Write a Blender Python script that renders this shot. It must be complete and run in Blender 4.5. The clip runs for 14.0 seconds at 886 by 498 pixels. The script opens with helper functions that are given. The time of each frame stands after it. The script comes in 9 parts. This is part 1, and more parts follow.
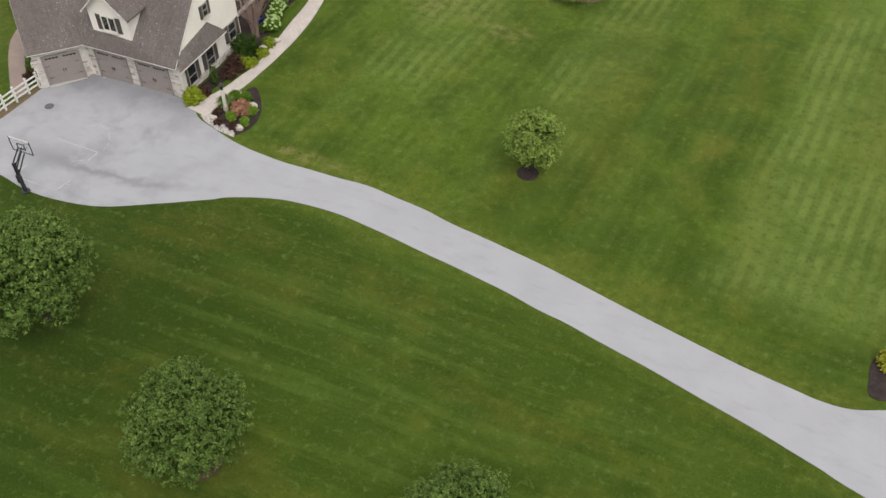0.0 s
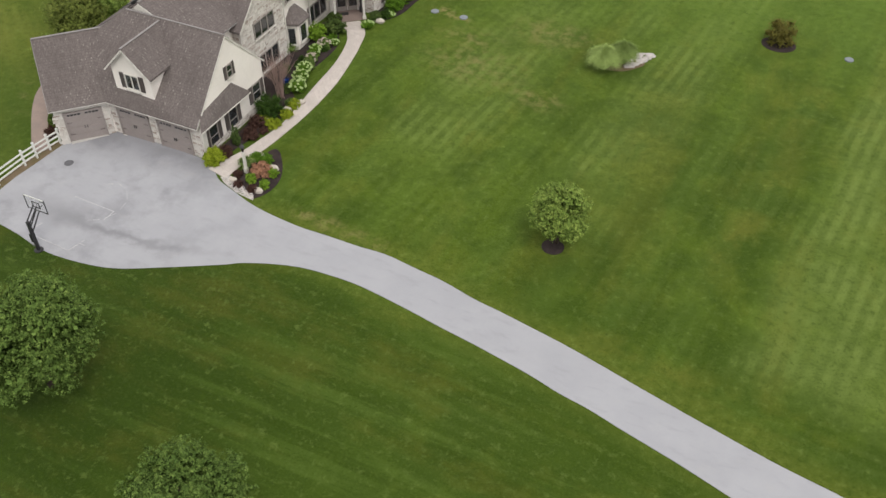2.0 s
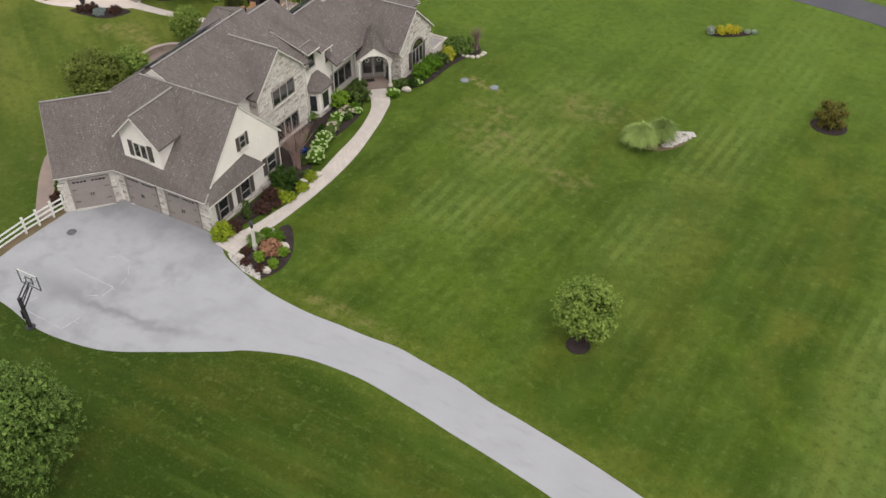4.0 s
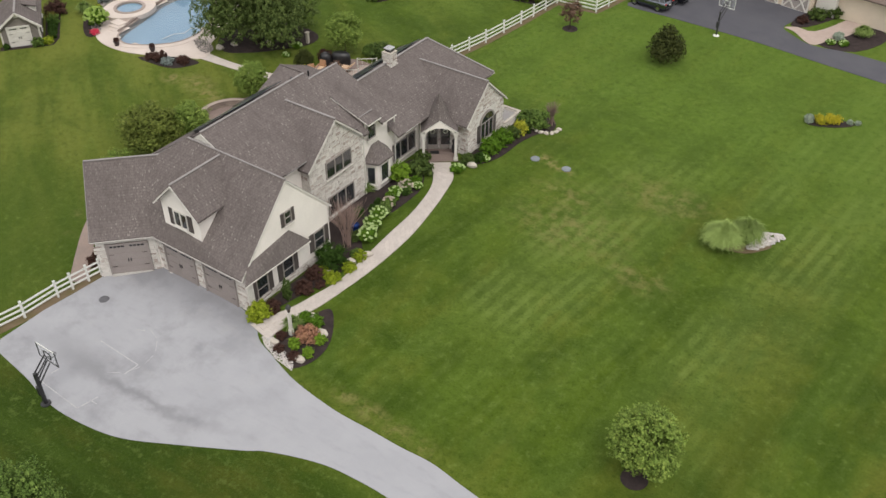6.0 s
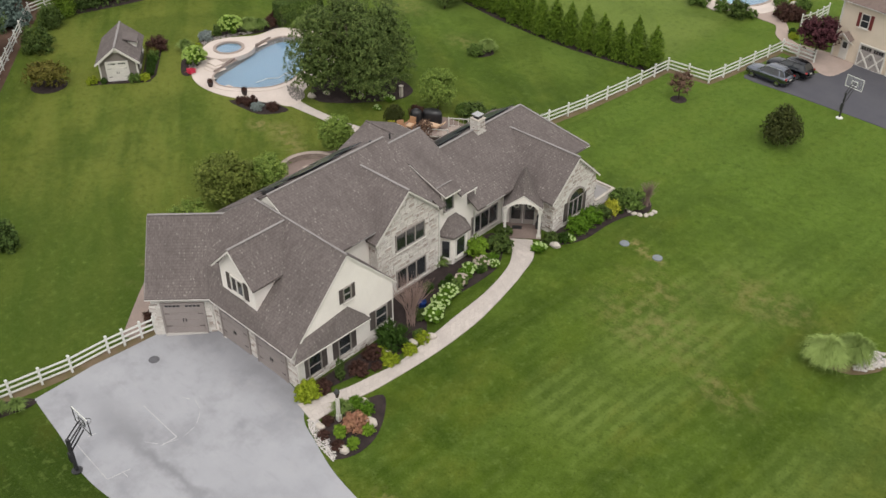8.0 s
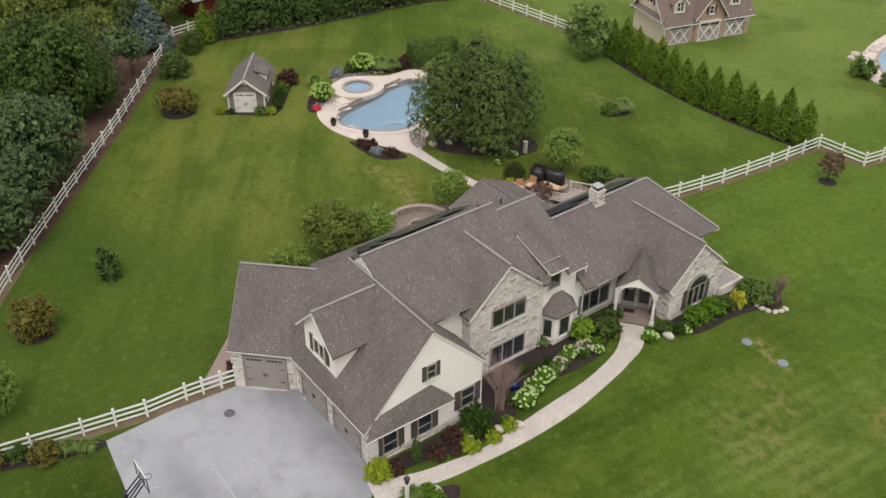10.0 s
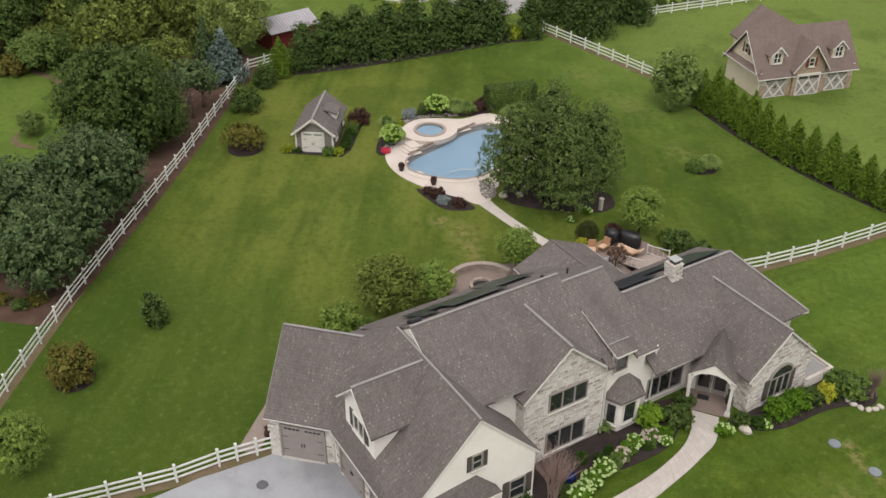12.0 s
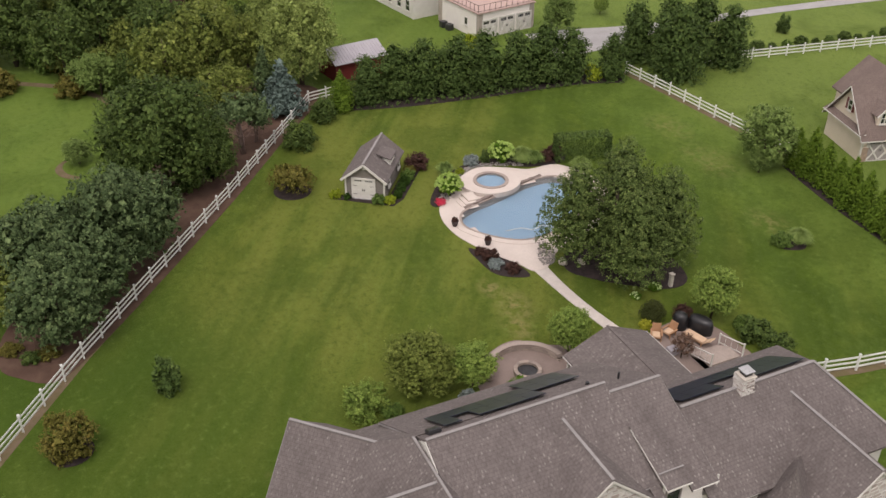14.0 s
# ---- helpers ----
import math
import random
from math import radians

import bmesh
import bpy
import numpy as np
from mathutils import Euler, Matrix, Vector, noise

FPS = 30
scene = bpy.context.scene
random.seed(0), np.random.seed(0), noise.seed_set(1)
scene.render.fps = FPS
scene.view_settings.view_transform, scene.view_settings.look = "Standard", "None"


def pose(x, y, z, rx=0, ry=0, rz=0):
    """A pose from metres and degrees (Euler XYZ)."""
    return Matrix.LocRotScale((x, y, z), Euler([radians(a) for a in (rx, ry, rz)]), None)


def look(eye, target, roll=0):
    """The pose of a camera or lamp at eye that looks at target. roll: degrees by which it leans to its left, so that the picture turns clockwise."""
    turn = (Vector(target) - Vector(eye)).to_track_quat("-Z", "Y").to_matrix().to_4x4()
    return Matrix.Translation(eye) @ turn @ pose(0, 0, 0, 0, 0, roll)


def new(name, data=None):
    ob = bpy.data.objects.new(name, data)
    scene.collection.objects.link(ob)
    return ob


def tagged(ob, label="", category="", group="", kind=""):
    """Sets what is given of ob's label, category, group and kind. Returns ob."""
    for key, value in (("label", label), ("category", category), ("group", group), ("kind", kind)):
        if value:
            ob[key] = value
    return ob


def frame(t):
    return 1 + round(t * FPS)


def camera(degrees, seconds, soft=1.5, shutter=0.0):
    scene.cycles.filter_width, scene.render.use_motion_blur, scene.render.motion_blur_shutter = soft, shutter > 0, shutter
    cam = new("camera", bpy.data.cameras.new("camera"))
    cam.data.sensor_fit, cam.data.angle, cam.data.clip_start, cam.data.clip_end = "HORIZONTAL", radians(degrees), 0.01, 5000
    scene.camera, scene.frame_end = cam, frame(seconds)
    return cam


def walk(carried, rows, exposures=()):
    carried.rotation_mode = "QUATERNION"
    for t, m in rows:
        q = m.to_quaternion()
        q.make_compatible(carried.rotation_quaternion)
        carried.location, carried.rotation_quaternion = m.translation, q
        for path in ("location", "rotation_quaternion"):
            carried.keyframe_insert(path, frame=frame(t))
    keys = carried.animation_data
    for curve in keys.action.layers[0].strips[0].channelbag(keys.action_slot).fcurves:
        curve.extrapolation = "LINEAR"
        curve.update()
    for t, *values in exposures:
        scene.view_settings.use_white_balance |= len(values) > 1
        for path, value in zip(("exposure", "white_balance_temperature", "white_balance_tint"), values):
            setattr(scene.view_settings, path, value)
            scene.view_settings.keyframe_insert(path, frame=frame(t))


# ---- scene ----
cam = camera(50.3, 14.0)
PATH = [
    (0, (0.081, -0.077, 44.444), (-0.496, 1.242, 42.943), -0.6),
    (0.5, (-0.062, 0.392, 44.355), (-0.654, 1.726, 42.873), -0.5),
    (1, (-0.208, 0.91, 44.251), (-0.82, 2.257, 42.79), -0.5),
    (1.5, (-0.407, 1.597, 44.126), (-1.042, 2.955, 42.684), -0.4),
    (2, (-0.616, 2.511, 43.949), (-1.278, 3.876, 42.528), -0.4),
    (2.5, (-0.857, 3.595, 43.768), (-1.544, 4.97, 42.366), -0.3),
    (3, (-1.196, 4.894, 43.583), (-1.902, 6.277, 42.199), -0.3),
    (5.5, (-3.446, 12.879, 42.532), (-4.334, 14.242, 41.235), 0.0),
    (6, (-4.011, 14.494, 42.463), (-4.947, 15.839, 41.182), 0.1),
    (6.5, (-4.47, 16.036, 42.433), (-5.458, 17.358, 41.166), 0.1),
    (7, (-4.935, 17.56, 42.406), (-5.974, 18.856, 41.154), 0.2),
    (7.5, (-5.456, 19.072, 42.421), (-6.544, 20.34, 41.183), 0.2),
    (8, (-5.897, 20.47, 42.444), (-7.037, 21.705, 41.219), 0.3),
    (8.5, (-6.42, 21.84, 42.435), (-7.625, 23.026, 41.225), 0.3),
    (11, (-9.753, 27.605, 42.333), (-11.19, 28.57, 41.181), 0.5),
    (11.5, (-10.671, 28.564, 42.293), (-12.138, 29.498, 41.152), 0.4),
    (12, (-11.752, 29.702, 42.212), (-13.241, 30.616, 41.081), 0.4),
    (12.5, (-13.058, 31.069, 42.162), (-14.565, 31.962, 41.04), 0.4),
    (13, (-14.567, 32.688, 42.141), (-16.099, 33.548, 41.027), 0.5),
    (13.5, (-16.172, 34.501, 42.19), (-17.734, 35.308, 41.079), 0.5),
    (14, (-17.758, 36.434, 42.225), (-19.346, 37.187, 41.112), 0.5),
]
walk(cam, [(t, look(eye, target, roll)) for t, eye, target, roll in PATH], [(0.0, 0.0, 6500, 10), (11.8, 0.0, 6500, 10), (13.2, 0.0, 6620, 16), (14.0, 0.0, 6640, 17)])

# ---- daylight: bright overcast ----
world = bpy.data.worlds.new("overcast")
scene.world = world
world.use_nodes = True
wn = world.node_tree
sky = wn.nodes.new("ShaderNodeTexSky")
sky.sky_type, sky.sun_disc = "NISHITA", False
sky.sun_elevation, sky.sun_rotation = radians(58), radians(140)
sky.air_density, sky.dust_density, sky.ozone_density = 1.0, 4.0, 1.0
veil = wn.nodes.new("ShaderNodeMix")
veil.data_type = "RGBA"
veil.inputs[0].default_value = 0.8
veil.inputs[7].default_value = (9.4, 9.1, 8.7, 1)
wn.links.new(sky.outputs[0], veil.inputs[6])
wn.links.new(veil.outputs[2], wn.nodes["Background"].inputs[0])
wn.nodes["Background"].inputs[1].default_value = 0.14
sun = new("sun", bpy.data.lights.new("sun", "SUN"))
sun.data.energy, sun.data.angle, sun.data.color = 1.7, radians(24), (1.0, 0.96, 0.9)
sun.matrix_world = look((30, -25, 66), (0, 0, 0))

# ---- materials ----
class Nodes:
    """A short way to wire shader nodes."""

    def __init__(self, name, rough=0.8, spec=0.3, metal=0.0):
        self.mat = bpy.data.materials.new(name)
        self.mat.use_nodes = True
        self.tree = self.mat.node_tree
        self.bsdf = self.tree.nodes["Principled BSDF"]
        self.bsdf.inputs["Roughness"].default_value = rough
        self.bsdf.inputs["Specular IOR Level"].default_value = spec
        self.bsdf.inputs["Metallic"].default_value = metal
        self.coord = self.tree.nodes.new("ShaderNodeTexCoord")

    def put(self, socket, value):
        if isinstance(value, bpy.types.NodeSocket):
            self.tree.links.new(value, socket)
        elif isinstance(value, tuple) and len(value) == 3 and socket.type == "RGBA":
            socket.default_value = (*value, 1)
        else:
            socket.default_value = value

    def node(self, kind, **ins):
        n = self.tree.nodes.new(kind)
        for k, v in ins.items():
            self.put(n.inputs[k.replace("_", " ")], v)
        return n

    def vec(self, which="Object"):
        return self.coord.outputs[which]

    def noise(self, scale, detail=4.0, rough=0.6, vector=None):
        n = self.node("ShaderNodeTexNoise", Scale=scale, Detail=detail, Roughness=rough)
        self.put(n.inputs["Vector"], vector if vector is not None else self.vec())
        return n.outputs["Fac"]

    def math(self, op, a, b=0.0, c=0.0):
        n = self.tree.nodes.new("ShaderNodeMath")
        n.operation = op
        self.put(n.inputs[0], a), self.put(n.inputs[1], b), self.put(n.inputs[2], c)
        return n.outputs[0]

    def step(self, value, lo, hi, a=0.0, b=1.0):
        n = self.node("ShaderNodeMapRange", Value=value, From_Min=lo, From_Max=hi, To_Min=a, To_Max=b)
        n.interpolation_type = "SMOOTHSTEP"
        return n.outputs[0]

    def mix(self, fac, a, b, blend="MIX"):
        n = self.tree.nodes.new("ShaderNodeMix")
        n.data_type, n.blend_type = "RGBA", blend
        self.put(n.inputs[0], fac), self.put(n.inputs[6], a), self.put(n.inputs[7], b)
        return n.outputs[2]

    def scaled(self, vector, sx, sy, sz, turn=0.0):
        n = self.node("ShaderNodeMapping")
        self.put(n.inputs["Vector"], vector)
        n.inputs["Scale"].default_value = (sx, sy, sz)
        n.inputs["Rotation"].default_value = (0, 0, radians(turn))
        return n.outputs[0]

    def done(self, colour, height=None, bump=0.3, dist=0.02, rough=None):
        self.put(self.bsdf.inputs["Base Color"], colour)
        if rough is not None:
            self.put(self.bsdf.inputs["Roughness"], rough)
        if height is not None:
            b = self.node("ShaderNodeBump", Strength=bump, Distance=dist, Height=height)
            self.put(self.bsdf.inputs["Normal"], b.outputs[0])
        return self.mat


def dim(c, k):
    return tuple(v * k for v in c)


def mottled(name, c1, c2, big=1.0, fine=14.0, rough=0.8, spec=0.3, metal=0.0, bump=0.25, dist=0.02, vary=0.0):
    """Two colours mixed at a large and a small scale, with relief."""
    n = Nodes(name, rough, spec, metal)
    a, b = n.noise(big, 3), n.noise(fine, 3)
    col = n.mix(n.step(a, 0.3, 0.7), c1, c2)
    col = n.mix(n.step(b, 0.3, 0.75, 0.0, 0.45), col, dim(c2, 0.75))
    if vary:
        info = n.tree.nodes.new("ShaderNodeObjectInfo")
        col = n.mix(n.math("MULTIPLY", info.outputs["Random"], vary), col, dim(c1, 0.45))
    return n.done(col, b, bump, dist)


def leafy(name, c1, c2, c3, rough=0.6, gap_scale=12.0, tip=0.62):
    """Leaves: each one a shade of its own, with a drift over the crown."""
    n = Nodes(name, rough, 0.08)
    g = n.tree.nodes.new("ShaderNodeNewGeometry")
    r = g.outputs["Random Per Island"]
    tuft = n.noise(1.9, 3, 0.6)
    f = n.math("ADD", n.math("MULTIPLY", r, 0.6), n.math("MULTIPLY", n.step(tuft, 0.3, 0.7), 0.4))
    col = n.mix(n.step(f, 0.05, 0.8), n.mix(0.35, c1, c2), c2)
    col = n.mix(n.step(f, 0.5, 1.0, 0.0, tip), col, c3)
    col = n.mix(n.step(n.noise(0.6, 2), 0.38, 0.7, 0.0, 0.4), col, n.mix(0.3, c1, c2))
    info = n.tree.nodes.new("ShaderNodeObjectInfo")
    col = n.mix(n.math("MULTIPLY", info.outputs["Random"], 0.22), col, c1)
    # shade in the gaps between leaflets, painted as dark noise on the leaf colour
    if gap_scale:
        col = n.mix(n.step(n.noise(gap_scale, 2, 0.6), 0.5, 0.36, 0.0, 0.8), col, dim(c1, 0.2))
    n.bsdf.inputs["Subsurface Weight"].default_value = 0.0
    return n.done(col)


def lawn_material():
    """Mown grass: blades, clover and dry patches, mower passes along each part of the garden."""
    n = Nodes("lawn", 0.9, 0.1)
    pos = n.tree.nodes.new("ShaderNodeSeparateXYZ")
    n.put(pos.inputs[0], n.vec())
    x, y = pos.outputs[0], pos.outputs[1]
    mul, add, sub = (lambda a, b: n.math("MULTIPLY", a, b)), (lambda a, b: n.math("ADD", a, b)), (lambda a, b: n.math("SUBTRACT", a, b))

    def passes(dx, dy, period, wob, soft=0.7):
        d = add(add(mul(x, dx), mul(y, dy)), mul(n.noise(0.07, 2), wob))
        return n.step(n.math("SINE", mul(d, 6.2832 / period)), -soft, soft)

    def swath(value, middle, half, soft):
        return n.step(n.math("ABSOLUTE", sub(value, middle)), half + soft, max(half - soft, 0.0))

    deep, mid, warm, light, straw = (0.030, 0.057, 0.0033), (0.062, 0.101, 0.0075), (0.120, 0.110, 0.017), (0.136, 0.186, 0.042), (0.22, 0.185, 0.075)
    front = n.step(y, 39.0, 44.0)
    back = n.step(x, -50.0, -58.0)
    big, patch, clump = n.noise(0.05, 4, 0.6), n.noise(0.33, 5, 0.65), n.noise(1.7, 6, 0.74)
    fine, blade = n.noise(6.0, 5, 0.78), n.noise(24.0, 3, 0.7)
    col = n.mix(n.step(add(mul(big, 0.5), mul(patch, 0.5)), 0.4, 0.6), deep, mid)
    # front lawn: long swaths where the mower bends the grass towards the house
    u = add(sub(x, mul(sub(y, 60.0), 0.1)), mul(sub(n.noise(0.09, 3), 0.5), 5.0))
    s1 = mul(mul(swath(u, -13.6, 3.0, 2.2), n.step(y, 47.0, 58.0)), 0.9)
    s2 = mul(mul(swath(u, -27.2, 3.2, 2.6), n.step(y, 48.0, 57.0)), n.step(y, 84.0, 74.0))
    s3 = mul(n.step(u, -0.6, 2.6), n.step(add(y, mul(x, 0.2)), 39.5, 45.0))
    s4 = mul(mul(swath(u, -20.0, 1.2, 1.6), n.step(y, 70.0, 80.0)), 0.7)
    pale = n.math("MAXIMUM", n.math("MAXIMUM", s1, s2), n.math("MAXIMUM", s3, s4))
    pale = mul(mul(pale, n.step(n.noise(0.22, 4, 0.6), 0.3, 0.6, 0.45, 1.0)), mul(front, sub(1.0, back)))
    col = n.mix(mul(pale, add(0.42, mul(s3, 0.2))), col, light)
    rows = n.mix(back, n.mix(front, passes(0.16, 1.0, 1.05, 2.4), passes(0.994, -0.1, 1.05, 0.7)), passes(0.57, 0.82, 1.25, 1.2))
    wide = n.mix(back, n.mix(front, passes(0.16, 1.0, 4.6, 6.0, 1.0), passes(0.99, -0.1, 4.3, 3.0, 1.0)), passes(0.57, 0.82, 5.2, 4.0, 1.0))
    faint = mul(n.step(n.noise(0.11, 3), 0.42, 0.6, 0.12, 1.0), n.step(n.noise(0.8, 3), 0.34, 0.6, 0.4, 1.0))
    strength = mul(faint, add(mul(pale, 0.36), 0.16))
    col = n.mix(mul(rows, strength), col, light)
    col = n.mix(mul(sub(1.0, rows), mul(strength, 0.6)), col, deep)
    col = n.mix(mul(wide, mul(sub(1.0, pale), 0.3)), col, (0.078, 0.128, 0.018))
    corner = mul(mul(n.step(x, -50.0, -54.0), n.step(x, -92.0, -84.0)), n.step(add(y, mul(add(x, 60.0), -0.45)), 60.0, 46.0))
    # south lawn: shade painted as darker green, pale lines of clippings along the passes
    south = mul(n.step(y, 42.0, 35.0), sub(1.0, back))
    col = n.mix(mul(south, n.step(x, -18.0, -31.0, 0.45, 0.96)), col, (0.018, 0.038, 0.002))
    clip = n.noise(1.0, 4, 0.6, n.scaled(n.vec(), 0.045, 0.75, 1, 8))
    col = n.mix(mul(south, mul(n.step(clip, 0.48, 0.68, 0.0, 0.42), n.step(x, -34.0, -24.0, 0.4, 1.0))), col, (0.082, 0.132, 0.020))
    # the side lawn towards the neighbours is a fresher green
    side = mul(n.step(y, 72.0, 90.0), n.step(x, -54.0, -48.0))
    col = n.mix(mul(side, 0.55), col, (0.094, 0.156, 0.020))
    # drier turf, in drifts along the passes
    drift_f = n.noise(1.0, 5, 0.65, n.scaled(n.vec(), 0.2, 0.035, 1, 6))
    drift_s = n.noise(1.0, 5, 0.65, n.scaled(n.vec(), 0.05, 0.2, 1, 8))
    cross = n.tree.nodes.new("ShaderNodeCombineXYZ")
    n.put(cross.inputs[0], mul(sub(mul(x, 0.82), mul(y, 0.57)), 0.04))
    n.put(cross.inputs[1], mul(add(mul(x, 0.57), mul(y, 0.82)), 0.2))
    drift_b = n.noise(1.0, 5, 0.65, cross.outputs[0])
    drift = n.mix(back, n.mix(front, drift_s, drift_f), drift_b)
    olive = n.step(add(mul(drift, 0.7), mul(patch, 0.3)), 0.47, 0.62, 0.0, 0.55)
    col = n.mix(mul(mul(olive, sub(1.0, mul(side, 0.6))), sub(1.0, mul(mul(sub(1.0, back), 0.5), add(south, mul(front, sub(1.0, mul(s2, 0.8))))))), col, n.mix(back, warm, (0.088, 0.112, 0.016)))
    brown = mul(mul(swath(u, -2.6, 0.8, 1.3), mul(n.step(y, 46.0, 53.0), n.step(y, 80.0, 70.0))), n.step(patch, 0.36, 0.6))
    col = n.mix(mul(brown, 0.4), col, warm)
    # back lawn: the middle mixed yellower, the edge by the fence stays deep green
    heart = mul(back, mul(n.step(add(mul(x, 0.57), mul(y, 0.82)), -13.5, -6.0), n.step(y, 90.0, 72.0)))
    col = n.mix(mul(heart, n.step(add(mul(big, 0.4), mul(drift_b, 0.6)), 0.36, 0.62, 0.15, 0.85)), col, (0.132, 0.146, 0.026))
    col = n.mix(mul(mul(back, n.step(drift_b, 0.52, 0.38)), 0.3), col, deep)
    far = n.math("MAXIMUM", n.step(x, -108.0, -116.0), mul(n.step(x, -96.0, -102.0), n.step(y, 48.0, 42.0)))
    far = n.math("MAXIMUM", far, mul(mul(back, n.step(y, 88.0, 100.0)), 0.8))
    col = n.mix(mul(far, 0.6), col, (0.112, 0.172, 0.031))
    beyond = mul(n.step(y, 100.5, 103.5), n.step(x, -49.0, -54.0))
    col = n.mix(mul(beyond, n.step(big, 0.35, 0.65, 0.3, 0.7)), col, (0.150, 0.196, 0.045))

    # darker stretches, placed by noise
    col = n.mix(mul(n.step(n.noise(0.13, 4, 0.6), 0.52, 0.36, 0.0, 0.4), mul(sub(1.0, mul(pale, 0.6)), sub(1.0, mul(side, 0.4)))), col, deep)

    # worn, dry spots
    def spots(places, lo, hi, strength, base):
        worn = None
        for px, py, r in places:
            d = n.math("SQRT", add(n.math("POWER", sub(x, px), 2.0), n.math("POWER", mul(sub(y, py), 1.6), 2.0)))
            d = n.step(d, r, 0.0)
            worn = d if worn is None else n.math("MAXIMUM", worn, d)
        return n.mix(mul(mul(worn, n.step(n.noise(1.1, 5, 0.68), lo, hi)), strength), base, straw)

    col = spots(((-28.5, 66.0, 7.5), (-24.0, 74.0, 6.0), (-30.5, 69.5, 5.0), (-82.0, 96.0, 5.5), (-90.0, 97.0, 5.0), (-70.0, 93.0, 4.0), (-22.0, 64.0, 4.0)), 0.4, 0.68, 0.6, col)
    col = spots(((-68.5, 66.5, 3.4), (-66.0, 65.5, 2.6), (-71.0, 66.0, 2.4), (-29.5, 43.4, 1.9), (-31.4, 43.6, 1.6), (-27.4, 43.3, 1.8), (-25.2, 43.1, 1.5), (-34.6, 73.0, 1.7), (-33.7, 72.8, 1.8), (-32.8, 72.6, 1.8), (-32.3, 72.3, 1.4), (-58.8, 44.6, 1.0), (-60.4, 46.6, 1.2), (-61.6, 48.4, 1.0)), 0.42, 0.6, 0.85, col)
    # longer, yellower grass where the turf meets the driveway
    lip_n = sub(y, sub(42.5, mul(n.math("MAXIMUM", add(x, 24.0), 0.0), 0.2)))
    t = n.math("MAXIMUM", add(x, 26.9), 0.0)
    lip_s = sub(sub(39.2, mul(t, add(0.1034, mul(t, 0.00318)))), y)
    lip = n.math("MAXIMUM", mul(n.step(lip_n, 2.2, 0.3), n.step(lip_n, -1.0, -0.5)), mul(mul(n.step(lip_s, 1.2, 0.1), n.step(lip_s, -1.0, -0.5)), 0.6))
    col = n.mix(mul(mul(lip, n.step(x, -38.0, -35.0)), n.step(clump, 0.3, 0.62, 0.25, 0.7)), col, (0.092, 0.118, 0.015))
    # the corner behind the garages is mixed towards a darker green
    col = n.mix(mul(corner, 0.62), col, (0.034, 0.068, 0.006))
    # tufts and blades
    col = n.mix(n.step(clump, 0.5, 0.3, 0.0, 0.65), col, deep)
    col = n.mix(n.step(clump, 0.52, 0.7, 0.0, 0.42), col, light)
    col = n.mix(n.step(fine, 0.48, 0.28, 0.0, 0.75), col, dim(deep, 0.65))
    col = n.mix(n.step(fine, 0.54, 0.74, 0.0, 0.4), col, light)
    col = n.mix(n.step(blade, 0.45, 0.8, 0.0, 0.3), col, light)
    n.bsdf.inputs["Sheen Weight"].default_value = 0.04
    n.bsdf.inputs["Sheen Roughness"].default_value = 0.45
    n.bsdf.inputs["Sheen Tint"].default_value = (0.72, 0.85, 0.36, 1)
    return n.done(col, add(fine, blade), 0.7, 0.05)


def asphalt_material(name, c1, c2, stain):
    n = Nodes(name, 0.85, 0.25)
    col = n.mix(n.step(n.noise(0.35, 4), 0.3, 0.7), c1, c2)
    col = n.mix(n.step(n.noise(40.0, 3), 0.35, 0.8, 0.0, 0.35), col, dim(c1, 0.7))
    if stain:
        # a dark, wet-looking seam that winds across the apron
        pos = n.tree.nodes.new("ShaderNodeSeparateXYZ")
        n.put(pos.inputs[0], n.vec())
        x, y = pos.outputs[0], pos.outputs[1]
        run = n.math("MULTIPLY", n.math("MAXIMUM", n.math("ADD", x, 40.0), 0.0), 0.2)
        wind = n.math("MULTIPLY", n.math("SUBTRACT", n.noise(0.55, 4), 0.5), 2.2)
        bend = n.math("ADD", n.math("ADD", run, wind), 36.75)
        half = n.step(x, -48.0, -43.6, 2.0, 0.7)
        d = n.math("DIVIDE", n.math("ABSOLUTE", n.math("SUBTRACT", y, bend)), half)
        band = n.math("MULTIPLY", n.step(d, 1.0, 0.0), n.math("MULTIPLY", n.step(x, -53.5, -46.0), n.step(x, -32.5, -41.0)))
        col = n.mix(n.math("MULTIPLY", band, 0.5), col, (0.12, 0.12, 0.13))
        # darker towards the foot of the garage doors, mixed by position
        foot = n.math("MULTIPLY", n.step(n.math("ADD", y, n.math("MULTIPLY", n.noise(0.5, 4), 2.0)), 43.4, 46.6), n.step(x, -36.0, -40.0))
        col = n.mix(n.math("MULTIPLY", foot, 0.5), col, (0.13, 0.13, 0.145))
        blot = n.math("MULTIPLY", n.step(n.noise(0.26, 6, 0.65), 0.46, 0.66), n.step(x, -28.0, -44.0))
        col = n.mix(n.math("MULTIPLY", blot, 0.42), col, (0.15, 0.15, 0.165))
        grey = n.noise(1.0, 5, 0.65, n.scaled(n.vec(), 0.5, 1.6, 1, 15))
        col = n.mix(n.step(grey, 0.52, 0.7, 0.0, 0.22), col, (0.19, 0.19, 0.205))
        edge = n.step(n.noise(0.9, 4), 0.55, 0.75)
        col = n.mix(n.math("MULTIPLY", edge, 0.16), col, (0.34, 0.33, 0.32))
    return n.done(col, n.noise(60.0, 2), 0.25, 0.01)


